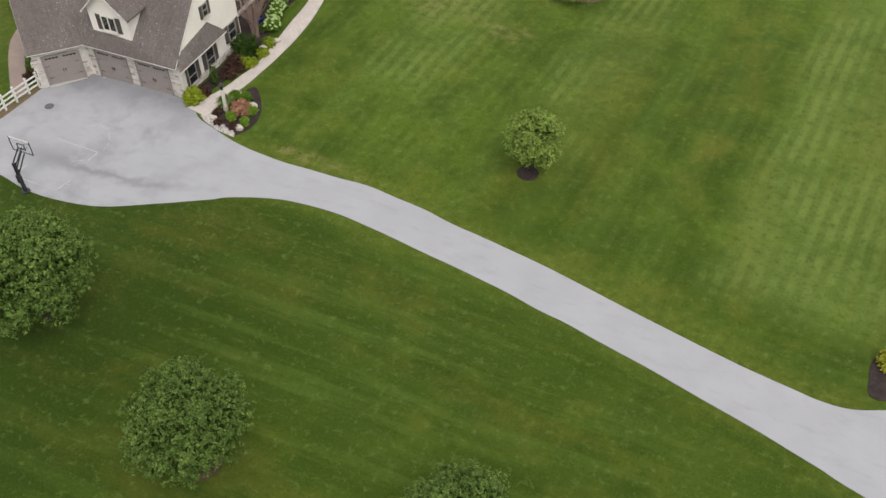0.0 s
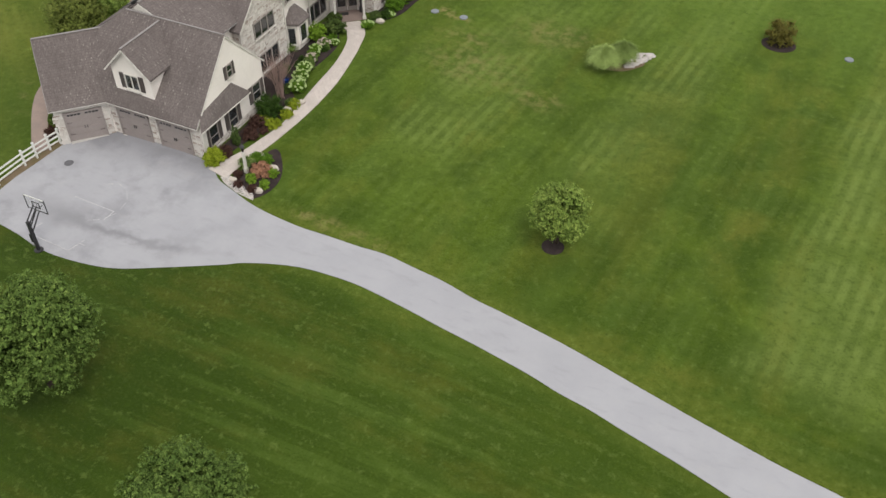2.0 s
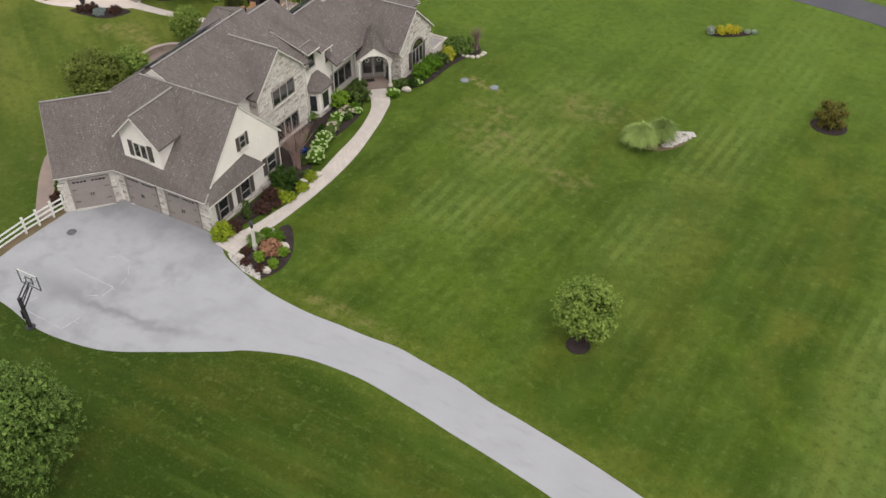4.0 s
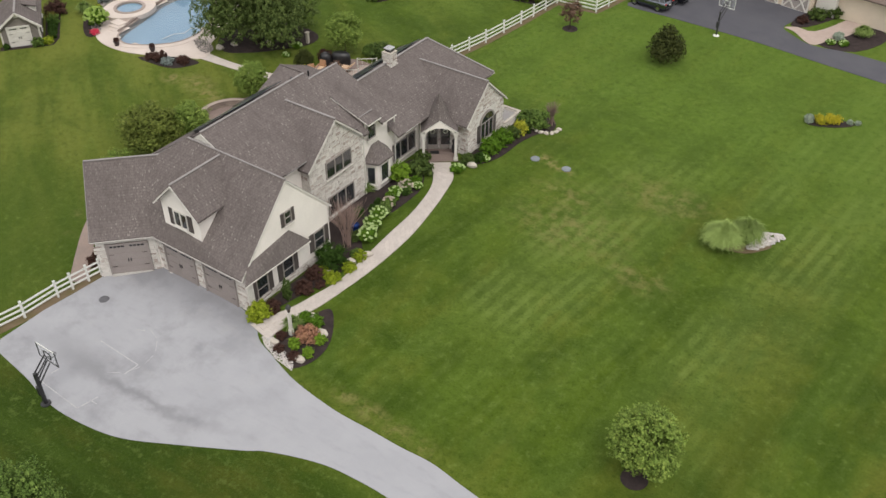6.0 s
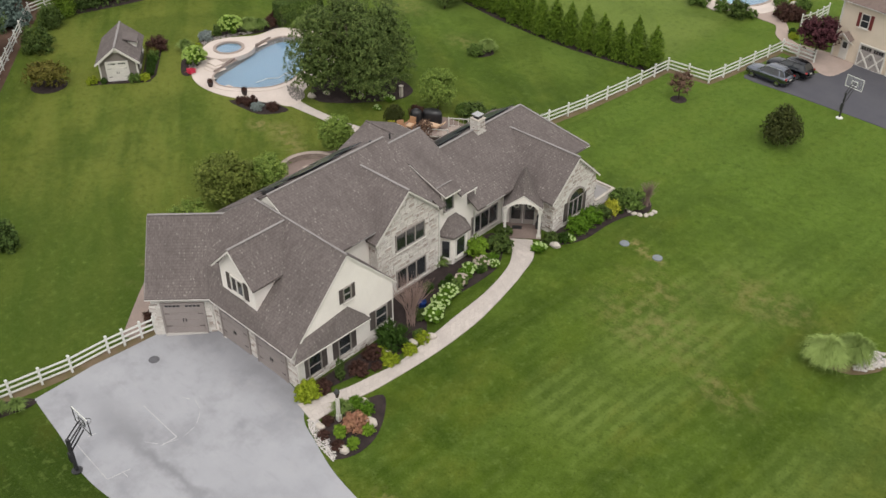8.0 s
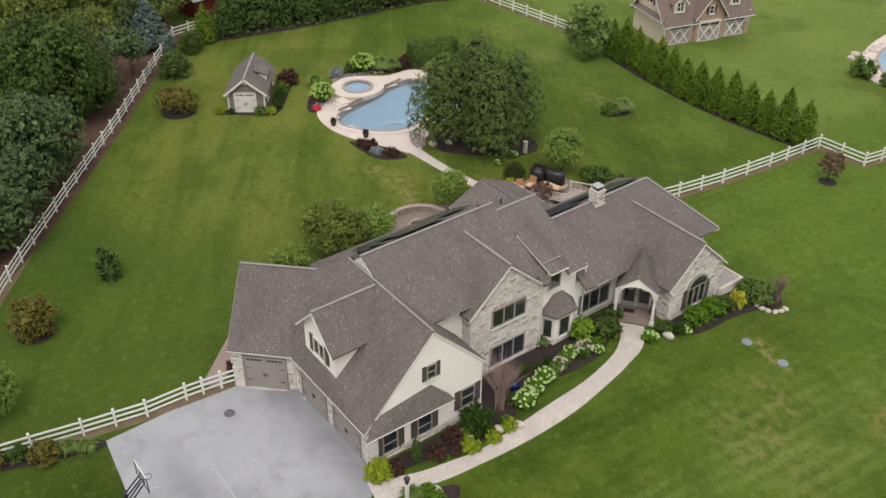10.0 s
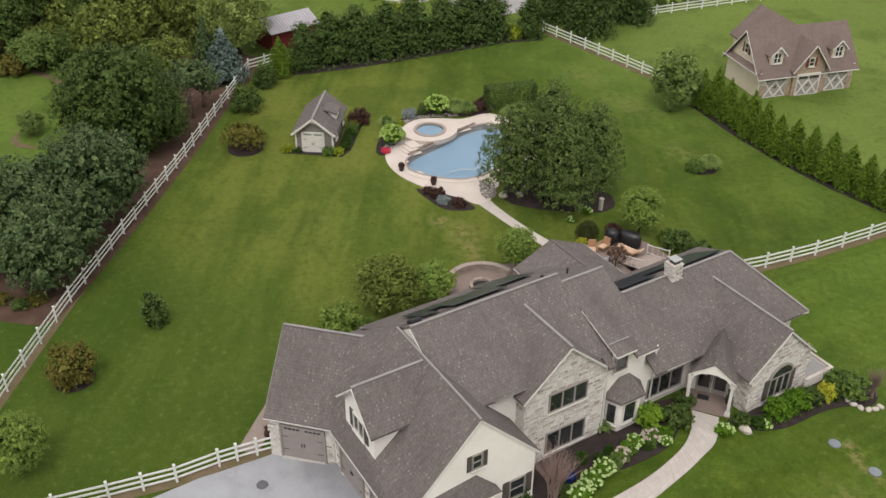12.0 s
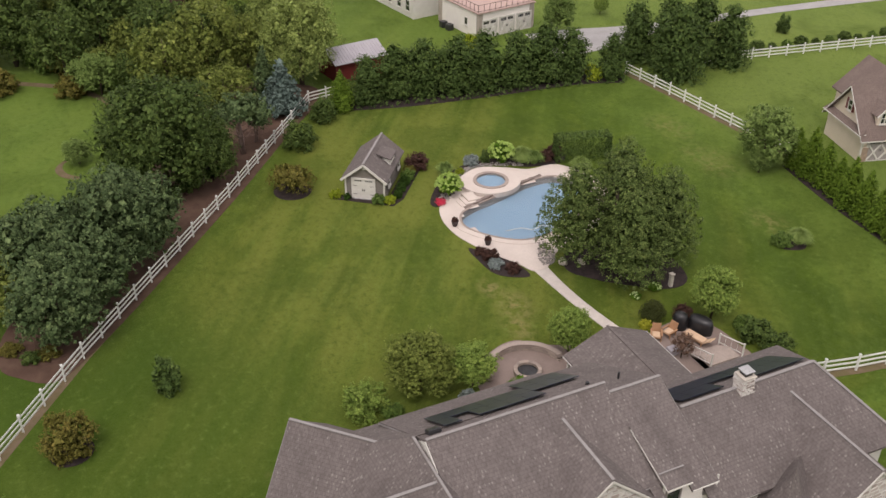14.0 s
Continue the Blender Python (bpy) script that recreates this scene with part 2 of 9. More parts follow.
def shingle_material(name, c1, c2, fleck):
    """Laminated shingles in courses, with pale tabs."""
    n = Nodes(name, 0.92, 0.15)
    uv = n.vec("UV")
    b = n.node("ShaderNodeTexBrick", Scale=1.0, Color1=(0.2, 0.2, 0.2), Color2=(0.8, 0.8, 0.8), Mortar=(0.0, 0.0, 0.0))
    b.inputs["Brick Width"].default_value, b.inputs["Row Height"].default_value = 0.26, 0.2
    b.inputs["Mortar Size"].default_value, b.inputs["Bias"].default_value = 0.012, 0.0
    b.offset, b.squash = 0.37, 1.0
    n.put(b.inputs["Vector"], uv)
    cell = n.node("ShaderNodeTexVoronoi", Scale=1.0, Randomness=0.85)
    n.put(cell.inputs["Vector"], n.scaled(uv, 8.6, 4.6, 1))
    sep = n.tree.nodes.new("ShaderNodeSeparateColor")
    n.put(sep.inputs[0], cell.outputs["Color"])
    tone = sep.outputs[0]
    col = n.mix(n.step(tone, 0.0, 0.9), c1, c2)
    pale = n.math("MULTIPLY", n.step(sep.outputs[1], 0.8, 0.93), n.step(cell.outputs["Distance"], 0.5, 0.3))
    col = n.mix(n.math("MULTIPLY", pale, 0.45), col, fleck)
    col = n.mix(n.step(n.noise(0.5, 4), 0.4, 0.72, 0.0, 0.35), col, dim(c1, 0.72))
    streak = n.noise(1.0, 4, 0.6, n.scaled(uv, 0.9, 0.12, 1))
    col = n.mix(n.step(streak, 0.5, 0.75, 0.0, 0.3), col, dim(c1, 0.65))
    col = n.mix(n.math("MULTIPLY", b.outputs["Fac"], 0.45), col, dim(c1, 0.5))
    h = n.math("SUBTRACT", n.math("MULTIPLY", tone, 0.4), b.outputs["Fac"])
    return n.done(col, h, 0.5, 0.02)


def stone_material(name, tones):
    n = Nodes(name, 0.85, 0.25)
    info = n.tree.nodes.new("ShaderNodeObjectInfo")
    g = n.tree.nodes.new("ShaderNodeNewGeometry")
    r = n.math("FRACT", n.math("ADD", info.outputs["Random"], n.math("MULTIPLY", g.outputs["Random Per Island"], 7.31)))
    col = n.mix(n.step(r, 0.15, 0.5), tones[0], tones[1])
    col = n.mix(n.step(r, 0.6, 0.8), col, tones[2])
    col = n.mix(n.step(r, 0.84, 0.92), col, tones[3])
    col = n.mix(n.step(n.noise(6.0, 4), 0.35, 0.75, 0.0, 0.35), col, dim(tones[3], 0.9))
    return n.done(col, n.noise(18.0, 4), 0.5, 0.03)


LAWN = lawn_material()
DRIVE = asphalt_material("weathered asphalt", (0.326, 0.331, 0.353), (0.298, 0.303, 0.326), True)
BLACKTOP = asphalt_material("fresh asphalt", (0.070, 0.070, 0.084), (0.085, 0.085, 0.097), False)
GRAVEL_ROAD = mottled("pale gravel", (0.33, 0.32, 0.32), (0.27, 0.26, 0.26), 0.5, 30)
SHINGLE = shingle_material("taupe shingles", (0.121, 0.104, 0.100), (0.153, 0.132, 0.127), (0.34, 0.315, 0.30))
SHINGLE_TAN = shingle_material("brown shingles", (0.155, 0.118, 0.105), (0.18, 0.14, 0.125), (0.2, 0.16, 0.14))
RIDGE = mottled("ridge cap", (0.21, 0.195, 0.19), (0.26, 0.245, 0.24), 1.2, 12)
STUCCO = mottled("cream stucco", (0.79, 0.75, 0.705), (0.73, 0.69, 0.65), 0.6, 22, 0.9, 0.2)
GUTTER = mottled("grey-white gutter", (0.50, 0.48, 0.455), (0.44, 0.42, 0.40), 1.0, 18, 0.5, 0.4)
TRIM = mottled("white trim", (0.64, 0.62, 0.58), (0.57, 0.55, 0.51), 0.9, 18, 0.5, 0.4)
STONE = stone_material("fieldstone", ((0.62, 0.595, 0.56), (0.51, 0.485, 0.455), (0.42, 0.37, 0.335), (0.31, 0.26, 0.235)))
MORTAR = mottled("pale mortar", (0.62, 0.60, 0.565), (0.54, 0.52, 0.49), 1.5, 25, 0.95)
COBBLE = stone_material("brown-grey cobbles", ((0.26, 0.235, 0.215), (0.2, 0.18, 0.17), (0.13, 0.12, 0.115), (0.36, 0.33, 0.305)))
BLOCK_TAN = stone_material("tan garden blocks", ((0.30, 0.245, 0.21), (0.25, 0.205, 0.18), (0.20, 0.165, 0.145), (0.35, 0.29, 0.25)))
PEBBLE = stone_material("river pebbles", ((0.50, 0.47, 0.45), (0.40, 0.38, 0.37), (0.30, 0.28, 0.28), (0.62, 0.58, 0.54)))
ROCK = mottled("boulder", (0.52, 0.48, 0.42), (0.40, 0.36, 0.32), 2.0, 9, 0.9, 0.2, 0, 0.6, 0.05)
DOOR_GREY = mottled("greige door panel", (0.33, 0.30, 0.285), (0.29, 0.265, 0.25), 0.8, 16, 0.6)
DOOR_TAUPE = mottled("taupe garage door", (0.285, 0.25, 0.24), (0.26, 0.23, 0.22), 0.8, 16, 0.6)
SHUTTER = mottled("dark brown shutter", (0.085, 0.072, 0.068), (0.07, 0.06, 0.056), 2.0, 20, 0.6)
FRAME_TAUPE = mottled("taupe window frame", (0.30, 0.27, 0.25), (0.26, 0.235, 0.22), 2.0, 20, 0.5)
DARK = mottled("dark metal", (0.025, 0.025, 0.028), (0.035, 0.034, 0.036), 3.0, 20, 0.45, 0.5)
BLACK = mottled("black plastic", (0.012, 0.012, 0.014), (0.02, 0.02, 0.022), 3.0, 20, 0.4, 0.5)
VINYL = mottled("white vinyl", (0.70, 0.70, 0.68), (0.60, 0.61, 0.58), 0.7, 12, 0.45, 0.4, 0, 0.1)
WALK = mottled("stamped concrete", (0.53, 0.48, 0.445), (0.46, 0.415, 0.385), 1.2, 9, 0.85, 0.25, 0, 0.4, 0.02, 0.22)
JOINT = mottled("walk joint", (0.44, 0.395, 0.36), (0.39, 0.35, 0.32), 2.0, 20, 0.95)
DECK = mottled("pool deck", (0.57, 0.50, 0.455), (0.51, 0.445, 0.405), 0.6, 12, 0.85)
COPING = mottled("pool coping", (0.34, 0.28, 0.245), (0.28, 0.23, 0.205), 1.5, 10, 0.8)
WALL_BROWN = mottled("brown pool wall", (0.21, 0.165, 0.145), (0.165, 0.13, 0.115), 1.5, 10, 0.85)
MULCH = mottled("dark mulch", (0.030, 0.024, 0.024), (0.05, 0.038, 0.036), 2.0, 18, 1.0, 0.1, 0, 0.8, 0.05)
BROWN_MULCH = mottled("brown mulch", (0.075, 0.045, 0.034), (0.11, 0.07, 0.052), 0.8, 14, 1.0, 0.1, 0, 0.8, 0.05)
SOIL = mottled("bare strip", (0.165, 0.12, 0.085), (0.12, 0.10, 0.05), 0.9, 12, 1.0, 0.1)
PAVER_PINK = mottled("pinkish pavers", (0.42, 0.335, 0.295), (0.36, 0.29, 0.255), 1.0, 12, 0.9, 0.2, 0, 0.3, 0.01, 0.3)
PATH_PAVER = mottled("sandy paver", (0.30, 0.235, 0.205), (0.25, 0.20, 0.18), 1.0, 12, 0.9, 0.2, 0, 0.3, 0.01, 0.5)
PAVER = mottled("clay paver", (0.29, 0.225, 0.20), (0.245, 0.19, 0.17), 1.0, 12, 0.9, 0.2, 0, 0.3, 0.01, 0.5)
BARK = mottled("bark", (0.085, 0.065, 0.05), (0.055, 0.042, 0.034), 3.0, 16, 0.95, 0.15, 0, 0.8, 0.04)
TWIG_PALE = mottled("pale pinkish twigs", (0.34, 0.24, 0.21), (0.27, 0.19, 0.165), 3.0, 20, 0.9)
TWIG = mottled("grey-brown twigs", (0.25, 0.18, 0.155), (0.19, 0.135, 0.115), 3.0, 20, 0.9)
WOOD = mottled("oiled teak", (0.37, 0.21, 0.115), (0.30, 0.165, 0.09), 2.0, 18, 0.6)
CUSHION = mottled("tan cushion", (0.56, 0.40, 0.27), (0.50, 0.35, 0.24), 3.0, 30, 0.95)
SIDING = mottled("grey shed siding", (0.205, 0.185, 0.165), (0.18, 0.163, 0.147), 0.6, 20, 0.75)
TAN = mottled("tan siding", (0.66, 0.57, 0.46), (0.60, 0.52, 0.42), 0.5, 20, 0.75)
RED_SHUTTER = mottled("dark red shutter", (0.16, 0.035, 0.03), (0.13, 0.03, 0.027), 2.0, 20, 0.6)
BARN_RED = mottled("barn red boards", (0.16, 0.022, 0.02), (0.12, 0.018, 0.018), 0.6, 10, 0.8)
TIN = mottled("pale metal roof", (0.38, 0.36, 0.39), (0.33, 0.31, 0.34), 0.7, 10, 0.5, 0.5)
POST_WHITE = mottled("painted post", (0.62, 0.60, 0.55), (0.54, 0.52, 0.48), 2.0, 20, 0.6)
LID_BLUE = mottled("grey-blue lid", (0.20, 0.225, 0.245), (0.165, 0.185, 0.205), 2.0, 18, 0.7)
PAINT_LINE = mottled("worn white line", (0.46, 0.46, 0.465), (0.34, 0.34, 0.355), 2.5, 14, 0.9)
POOL_FLOOR = mottled("blue-grey plaster", (0.25, 0.345, 0.445), (0.22, 0.315, 0.415), 0.4, 8, 0.7)
CHROME = mottled("bright metal", (0.55, 0.55, 0.55), (0.5, 0.5, 0.5), 2.0, 20, 0.25, 0.5, 1.0, 0.02)
CAR_GREY = mottled("slate car paint", (0.20, 0.215, 0.25), (0.19, 0.205, 0.24), 0.5, 60, 0.26, 0.6, 1.0, 0.0)
CAR_BLACK = mottled("black car paint", (0.06, 0.062, 0.07), (0.055, 0.057, 0.065), 0.5, 60, 0.2, 0.6, 1.0, 0.0)
TAIL = mottled("red lens", (0.30, 0.012, 0.012), (0.24, 0.01, 0.01), 4.0, 30, 0.25, 0.5)
TYRE = mottled("tyre rubber", (0.014, 0.014, 0.014), (0.022, 0.022, 0.022), 6.0, 40, 0.9)
BLUE_POT = mottled("cobalt glaze", (0.018, 0.05, 0.22), (0.014, 0.04, 0.17), 3.0, 18, 0.25, 0.6)
TERRA = mottled("dark pot", (0.05, 0.035, 0.035), (0.04, 0.03, 0.03), 3.0, 18, 0.6)


def glass_material(name, tint, rough=0.06):
    n = Nodes(name, rough, 0.6)
    n.bsdf.inputs["Coat Weight"].default_value = 0.6
    col = n.mix(n.step(n.noise(0.7, 2), 0.35, 0.7), tint, dim(tint, 2.2))
    return n.done(col)


GLASS = glass_material("window glass", (0.016, 0.018, 0.02))
CAR_GLASS = glass_material("car glass", (0.012, 0.014, 0.016))


def solar_material():
    n = Nodes("solar cells", 0.3, 0.4)
    n.bsdf.inputs["Coat Weight"].default_value = 0.15
    b = n.node("ShaderNodeTexBrick", Scale=1.0, Color1=(0.012, 0.014, 0.03), Color2=(0.016, 0.018, 0.036), Mortar=(0.05, 0.055, 0.065))
    b.inputs["Brick Width"].default_value, b.inputs["Row Height"].default_value, b.inputs["Mortar Size"].default_value = 0.166, 0.166, 0.006
    b.offset = 0.0
    n.put(b.inputs["Vector"], n.vec("UV"))
    return n.done(b.outputs["Color"])


def water_material():
    n = Nodes("pool water", 0.04, 0.5)
    n.bsdf.inputs["Transmission Weight"].default_value = 1.0
    n.bsdf.inputs["IOR"].default_value = 1.33
    h = n.noise(1.6, 3)
    return n.done((0.72, 0.88, 0.96), h, 0.12, 0.05)


def acrylic_material():
    n = Nodes("clear acrylic", 0.1, 0.5)
    n.bsdf.inputs["Alpha"].default_value = 0.07
    return n.done((0.7, 0.74, 0.76))


ACRYLIC = acrylic_material()
SOLAR, WATER = solar_material(), water_material()
L_MAPLE = leafy("maple leaves", (0.036, 0.069, 0.013), (0.125, 0.200, 0.043), (0.273, 0.366, 0.091), gap_scale=20.0)
L_FRESH = leafy("fresh leaves", (0.083, 0.138, 0.024), (0.215, 0.308, 0.063), (0.406, 0.484, 0.120), gap_scale=18.0)
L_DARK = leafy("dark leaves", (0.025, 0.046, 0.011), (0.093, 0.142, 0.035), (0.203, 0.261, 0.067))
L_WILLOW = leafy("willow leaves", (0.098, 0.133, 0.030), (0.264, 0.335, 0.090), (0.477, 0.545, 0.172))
L_YEW = leafy("bronzed evergreen leaves", (0.026, 0.034, 0.009), (0.056, 0.068, 0.019), (0.113, 0.122, 0.036), gap_scale=20.0)
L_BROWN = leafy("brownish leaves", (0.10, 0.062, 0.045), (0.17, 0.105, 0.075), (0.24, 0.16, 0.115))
L_POOL = leafy("grey-green leaves", (0.032, 0.054, 0.013), (0.112, 0.161, 0.044), (0.248, 0.303, 0.092), gap_scale=14.0, tip=0.85)
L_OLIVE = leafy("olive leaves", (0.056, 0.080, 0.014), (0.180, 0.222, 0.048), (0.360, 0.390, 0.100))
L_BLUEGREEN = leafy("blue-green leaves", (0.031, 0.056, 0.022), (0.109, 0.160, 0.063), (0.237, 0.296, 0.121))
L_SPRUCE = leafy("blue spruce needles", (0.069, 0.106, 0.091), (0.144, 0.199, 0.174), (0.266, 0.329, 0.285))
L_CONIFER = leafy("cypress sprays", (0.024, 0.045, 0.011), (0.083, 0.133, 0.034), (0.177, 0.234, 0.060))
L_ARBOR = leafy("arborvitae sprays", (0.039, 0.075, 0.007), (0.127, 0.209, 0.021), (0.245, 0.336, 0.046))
L_LIME = leafy("lime leaves", (0.140, 0.199, 0.012), (0.275, 0.341, 0.025), (0.499, 0.511, 0.062), gap_scale=20.0)
L_YELLOW = leafy("golden leaves", (0.25, 0.27, 0.02), (0.44, 0.45, 0.045), (0.62, 0.61, 0.11), gap_scale=20.0)
L_BRIGHT = leafy("bright green leaves", (0.050, 0.112, 0.007), (0.102, 0.201, 0.017), (0.174, 0.299, 0.035), gap_scale=20.0)
L_BOX = leafy("boxwood leaves", (0.019, 0.045, 0.007), (0.043, 0.087, 0.014), (0.077, 0.133, 0.027), gap_scale=20.0)
L_MOUND = leafy("light boxwood leaves", (0.097, 0.176, 0.015), (0.194, 0.326, 0.032), (0.317, 0.440, 0.057), gap_scale=20.0)
L_MAROON = leafy("maroon leaves", (0.045, 0.024, 0.019), (0.087, 0.045, 0.035), (0.151, 0.085, 0.065), gap_scale=22.0)
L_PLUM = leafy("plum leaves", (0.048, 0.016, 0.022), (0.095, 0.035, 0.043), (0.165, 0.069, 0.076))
L_RUST = leafy("rusty leaves", (0.083, 0.069, 0.013), (0.145, 0.145, 0.033), (0.230, 0.150, 0.040), gap_scale=18.0)
L_PINK = leafy("pink-tinged leaves", (0.281, 0.131, 0.094), (0.428, 0.237, 0.143), (0.275, 0.220, 0.069), gap_scale=20.0)
L_GRASS = leafy("pale grass blades", (0.161, 0.227, 0.059), (0.280, 0.369, 0.111), (0.410, 0.521, 0.188), gap_scale=0.0)
L_SAGE = leafy("sage grass blades", (0.072, 0.122, 0.028), (0.176, 0.252, 0.066), (0.320, 0.405, 0.125), gap_scale=20.0)
L_SEDGE = leafy("grey-green grass blades", (0.10, 0.15, 0.035), (0.185, 0.255, 0.07), (0.29, 0.37, 0.125), gap_scale=0.0)
L_SILVER = leafy("silver-blue leaves", (0.160, 0.198, 0.188), (0.273, 0.321, 0.309), (0.413, 0.454, 0.440), gap_scale=20.0)
F_WHITE = leafy("cream petals", (0.396, 0.516, 0.211), (0.475, 0.585, 0.285), (0.518, 0.619, 0.372), gap_scale=0.0)
F_LIMEWHITE = leafy("green-white petals", (0.24, 0.36, 0.07), (0.37, 0.50, 0.13), (0.52, 0.61, 0.27), gap_scale=0.0)
F_YELLOW = leafy("yellow petals", (0.10, 0.16, 0.02), (0.58, 0.47, 0.03), (0.75, 0.63, 0.06), gap_scale=0.0)
L_PALE = leafy("pale silvery leaves", (0.22, 0.28, 0.2), (0.36, 0.42, 0.34), (0.52, 0.56, 0.48), gap_scale=20.0)
F_PINK = leafy("pink petals", (0.425, 0.340, 0.306), (0.510, 0.459, 0.391), (0.561, 0.510, 0.468), gap_scale=0.0)
F_WREATH = mottled("white wreath petals", (0.62, 0.60, 0.55), (0.40, 0.42, 0.33), 6.0, 30, 0.9)
F_RED = leafy("red petals", (0.50, 0.03, 0.06), (0.6, 0.05, 0.10), (0.55, 0.12, 0.15), gap_scale=0.0)

# ---- mesh helpers ----
def terrain(x, y):
    """The lie of the land."""
    return (0.8 * math.exp(-((x + 36) / 12) ** 2 - ((y - 66) / 16) ** 2) - 0.4 * math.exp(-((x + 43) / 8) ** 2 - ((y - 37) / 6) ** 2)
            + 0.4 * math.exp(-((x + 45) / 7) ** 2 - ((y - 47) / 4) ** 2))


class Build:
    """Collects faces with a flat UV in metres (u level, v up the face)."""

    def __init__(self, m=None):
        self.v, self.f, self.uv, self.m = [], [], [], m or Matrix()

    def poly(self, pts):
        pts = [self.m @ Vector(p) for p in pts]
        n = Vector((0, 0, 0))
        for a, b in zip(pts, pts[1:] + pts[:1]):
            n += a.cross(b)
        n = n.normalized() if n.length > 1e-9 else Vector((0, 0, 1))
        h = Vector((0, 0, 1)).cross(n)
        h = h.normalized() if h.length > 0.05 else Vector((1, 0, 0))
        w = n.cross(h)
        k = len(self.v)
        self.v += pts
        self.f.append(tuple(range(k, k + len(pts))))
        self.uv += [(p.dot(h), p.dot(w)) for p in pts]
        return self

    def slab(self, pts, th, down=(0, 0, -1)):
        """A plate: its upper outline, counter-clockwise from above, and its thickness."""
        d = Vector(down) * th
        low = [tuple(Vector(p) + d) for p in pts]
        self.poly(pts), self.poly(low[::-1])
        for i in range(len(pts)):
            j = (i + 1) % len(pts)
            self.poly([pts[j], pts[i], low[i], low[j]])
        return self

    def box(self, x0, x1, y0, y1, z0, z1, bevel=0.0):
        b = bevel
        if not b:
            return self.slab([(x0, y0, z1), (x1, y0, z1), (x1, y1, z1), (x0, y1, z1)], z1 - z0)
        self.slab([(x0, y0, z1 - b), (x1, y0, z1 - b), (x1, y1, z1 - b), (x0, y1, z1 - b)], z1 - b - z0)
        top = [(x0 + b, y0 + b, z1), (x1 - b, y0 + b, z1), (x1 - b, y1 - b, z1), (x0 + b, y1 - b, z1)]
        low = [(x0, y0, z1 - b), (x1, y0, z1 - b), (x1, y1, z1 - b), (x0, y1, z1 - b)]
        self.poly(top)
        for i in range(4):
            j = (i + 1) % 4
            self.poly([low[i], low[j], top[j], top[i]])
        return self

    def beam(self, a, b, w, h):
        """A straight bar from a to b, w wide and h high."""
        a, b = Vector(a), Vector(b)
        d = (b - a).normalized()
        s = d.cross(Vector((0, 0, 1)))
        s = (s.normalized() if s.length > 0.01 else Vector((1, 0, 0))) * w / 2
        u = s.cross(d).normalized() * h / 2
        ring = [s + u, u - s, -s - u, s - u]
        p, q = [tuple(a + r) for r in ring], [tuple(b + r) for r in ring]
        self.poly(p), self.poly(q[::-1])
        for i in range(4):
            j = (i + 1) % 4
            self.poly([p[j], p[i], q[i], q[j]])
        return self

    def lathe(self, profile, seg=12, at=(0, 0, 0), sx=1.0, sy=1.0):
        """Turns (radius, height) rows round the upright through at."""
        ax, ay, az = at
        rings = [[(ax + sx * r * math.cos(2 * math.pi * i / seg), ay + sy * r * math.sin(2 * math.pi * i / seg), az + z) for i in range(seg)] for r, z in profile]
        for lo, hi in zip(rings, rings[1:]):
            for i in range(seg):
                j = (i + 1) % seg
                self.poly([lo[i], lo[j], hi[j], hi[i]])
        self.poly(rings[-1]), self.poly(rings[0][::-1])
        return self

    def tube(self, pts, radii, seg=7):
        """A tapered pipe along points."""
        pts = [Vector(p) for p in pts]
        rings = []
        for i, p in enumerate(pts):
            d = (pts[min(i + 1, len(pts) - 1)] - pts[max(i - 1, 0)]).normalized()
            s = d.orthogonal().normalized()
            t = d.cross(s)
            rings.append([tuple(p + radii[i] * (s * math.cos(2 * math.pi * k / seg) + t * math.sin(2 * math.pi * k / seg))) for k in range(seg)])
        for lo, hi in zip(rings, rings[1:]):
            for k in range(seg):
                j = (k + 1) % seg
                self.poly([lo[k], lo[j], hi[j], hi[k]])
        self.poly(rings[-1]), self.poly(rings[0][::-1])
        return self

    def mesh(self, name, material, smooth=False):
        me = bpy.data.meshes.new(name)
        me.from_pydata([tuple(p) for p in self.v], [], self.f)
        layer = me.uv_layers.new(name="UVMap")
        layer.data.foreach_set("uv", np.array(self.uv, dtype=np.float32).ravel())
        me.materials.append(material)
        if smooth:
            bm = bmesh.new()
            bm.from_mesh(me)
            bmesh.ops.remove_doubles(bm, verts=bm.verts, dist=0.0005)
            bm.to_mesh(me)
            bm.free()
            me.polygons.foreach_set("use_smooth", [True] * len(me.polygons))
        return me


def thing(name, at, label, category, group="", kind=""):
    """An Empty at the base of a thing that parents its parts."""
    ob = new(name)
    ob.empty_display_size = 0.3
    ob.location = at
    return tagged(ob, label, category, group, kind)


def place_of(ob):
    m = ob.matrix_basis.copy()
    while ob.parent:
        m = ob.parent.matrix_basis @ ob.matrix_parent_inverse @ m
        ob = ob.parent
    return m


def part(name, built, material, parent=None, label="", smooth=False):
    """Links a Build (or a mesh) as one object under a thing or a part; built in world places."""
    me = built.mesh(name, material, smooth) if isinstance(built, Build) else built
    ob = new(name, me)
    if parent is not None:
        ob.parent = parent
        ob.matrix_parent_inverse = place_of(parent).inverted()
    if label:
        ob["label"] = label
    return ob


def piece(name, me, m, parent):
    """A part on shared mesh data, at the pose m in the world."""
    ob = new(name, me)
    ob.parent = parent
    ob.matrix_parent_inverse = place_of(parent).inverted()
    ob.matrix_basis = m
    return ob


def structure(name, built, material, label, category, kind="structure"):
    return tagged(part(name, built, material), label, category, "", kind)


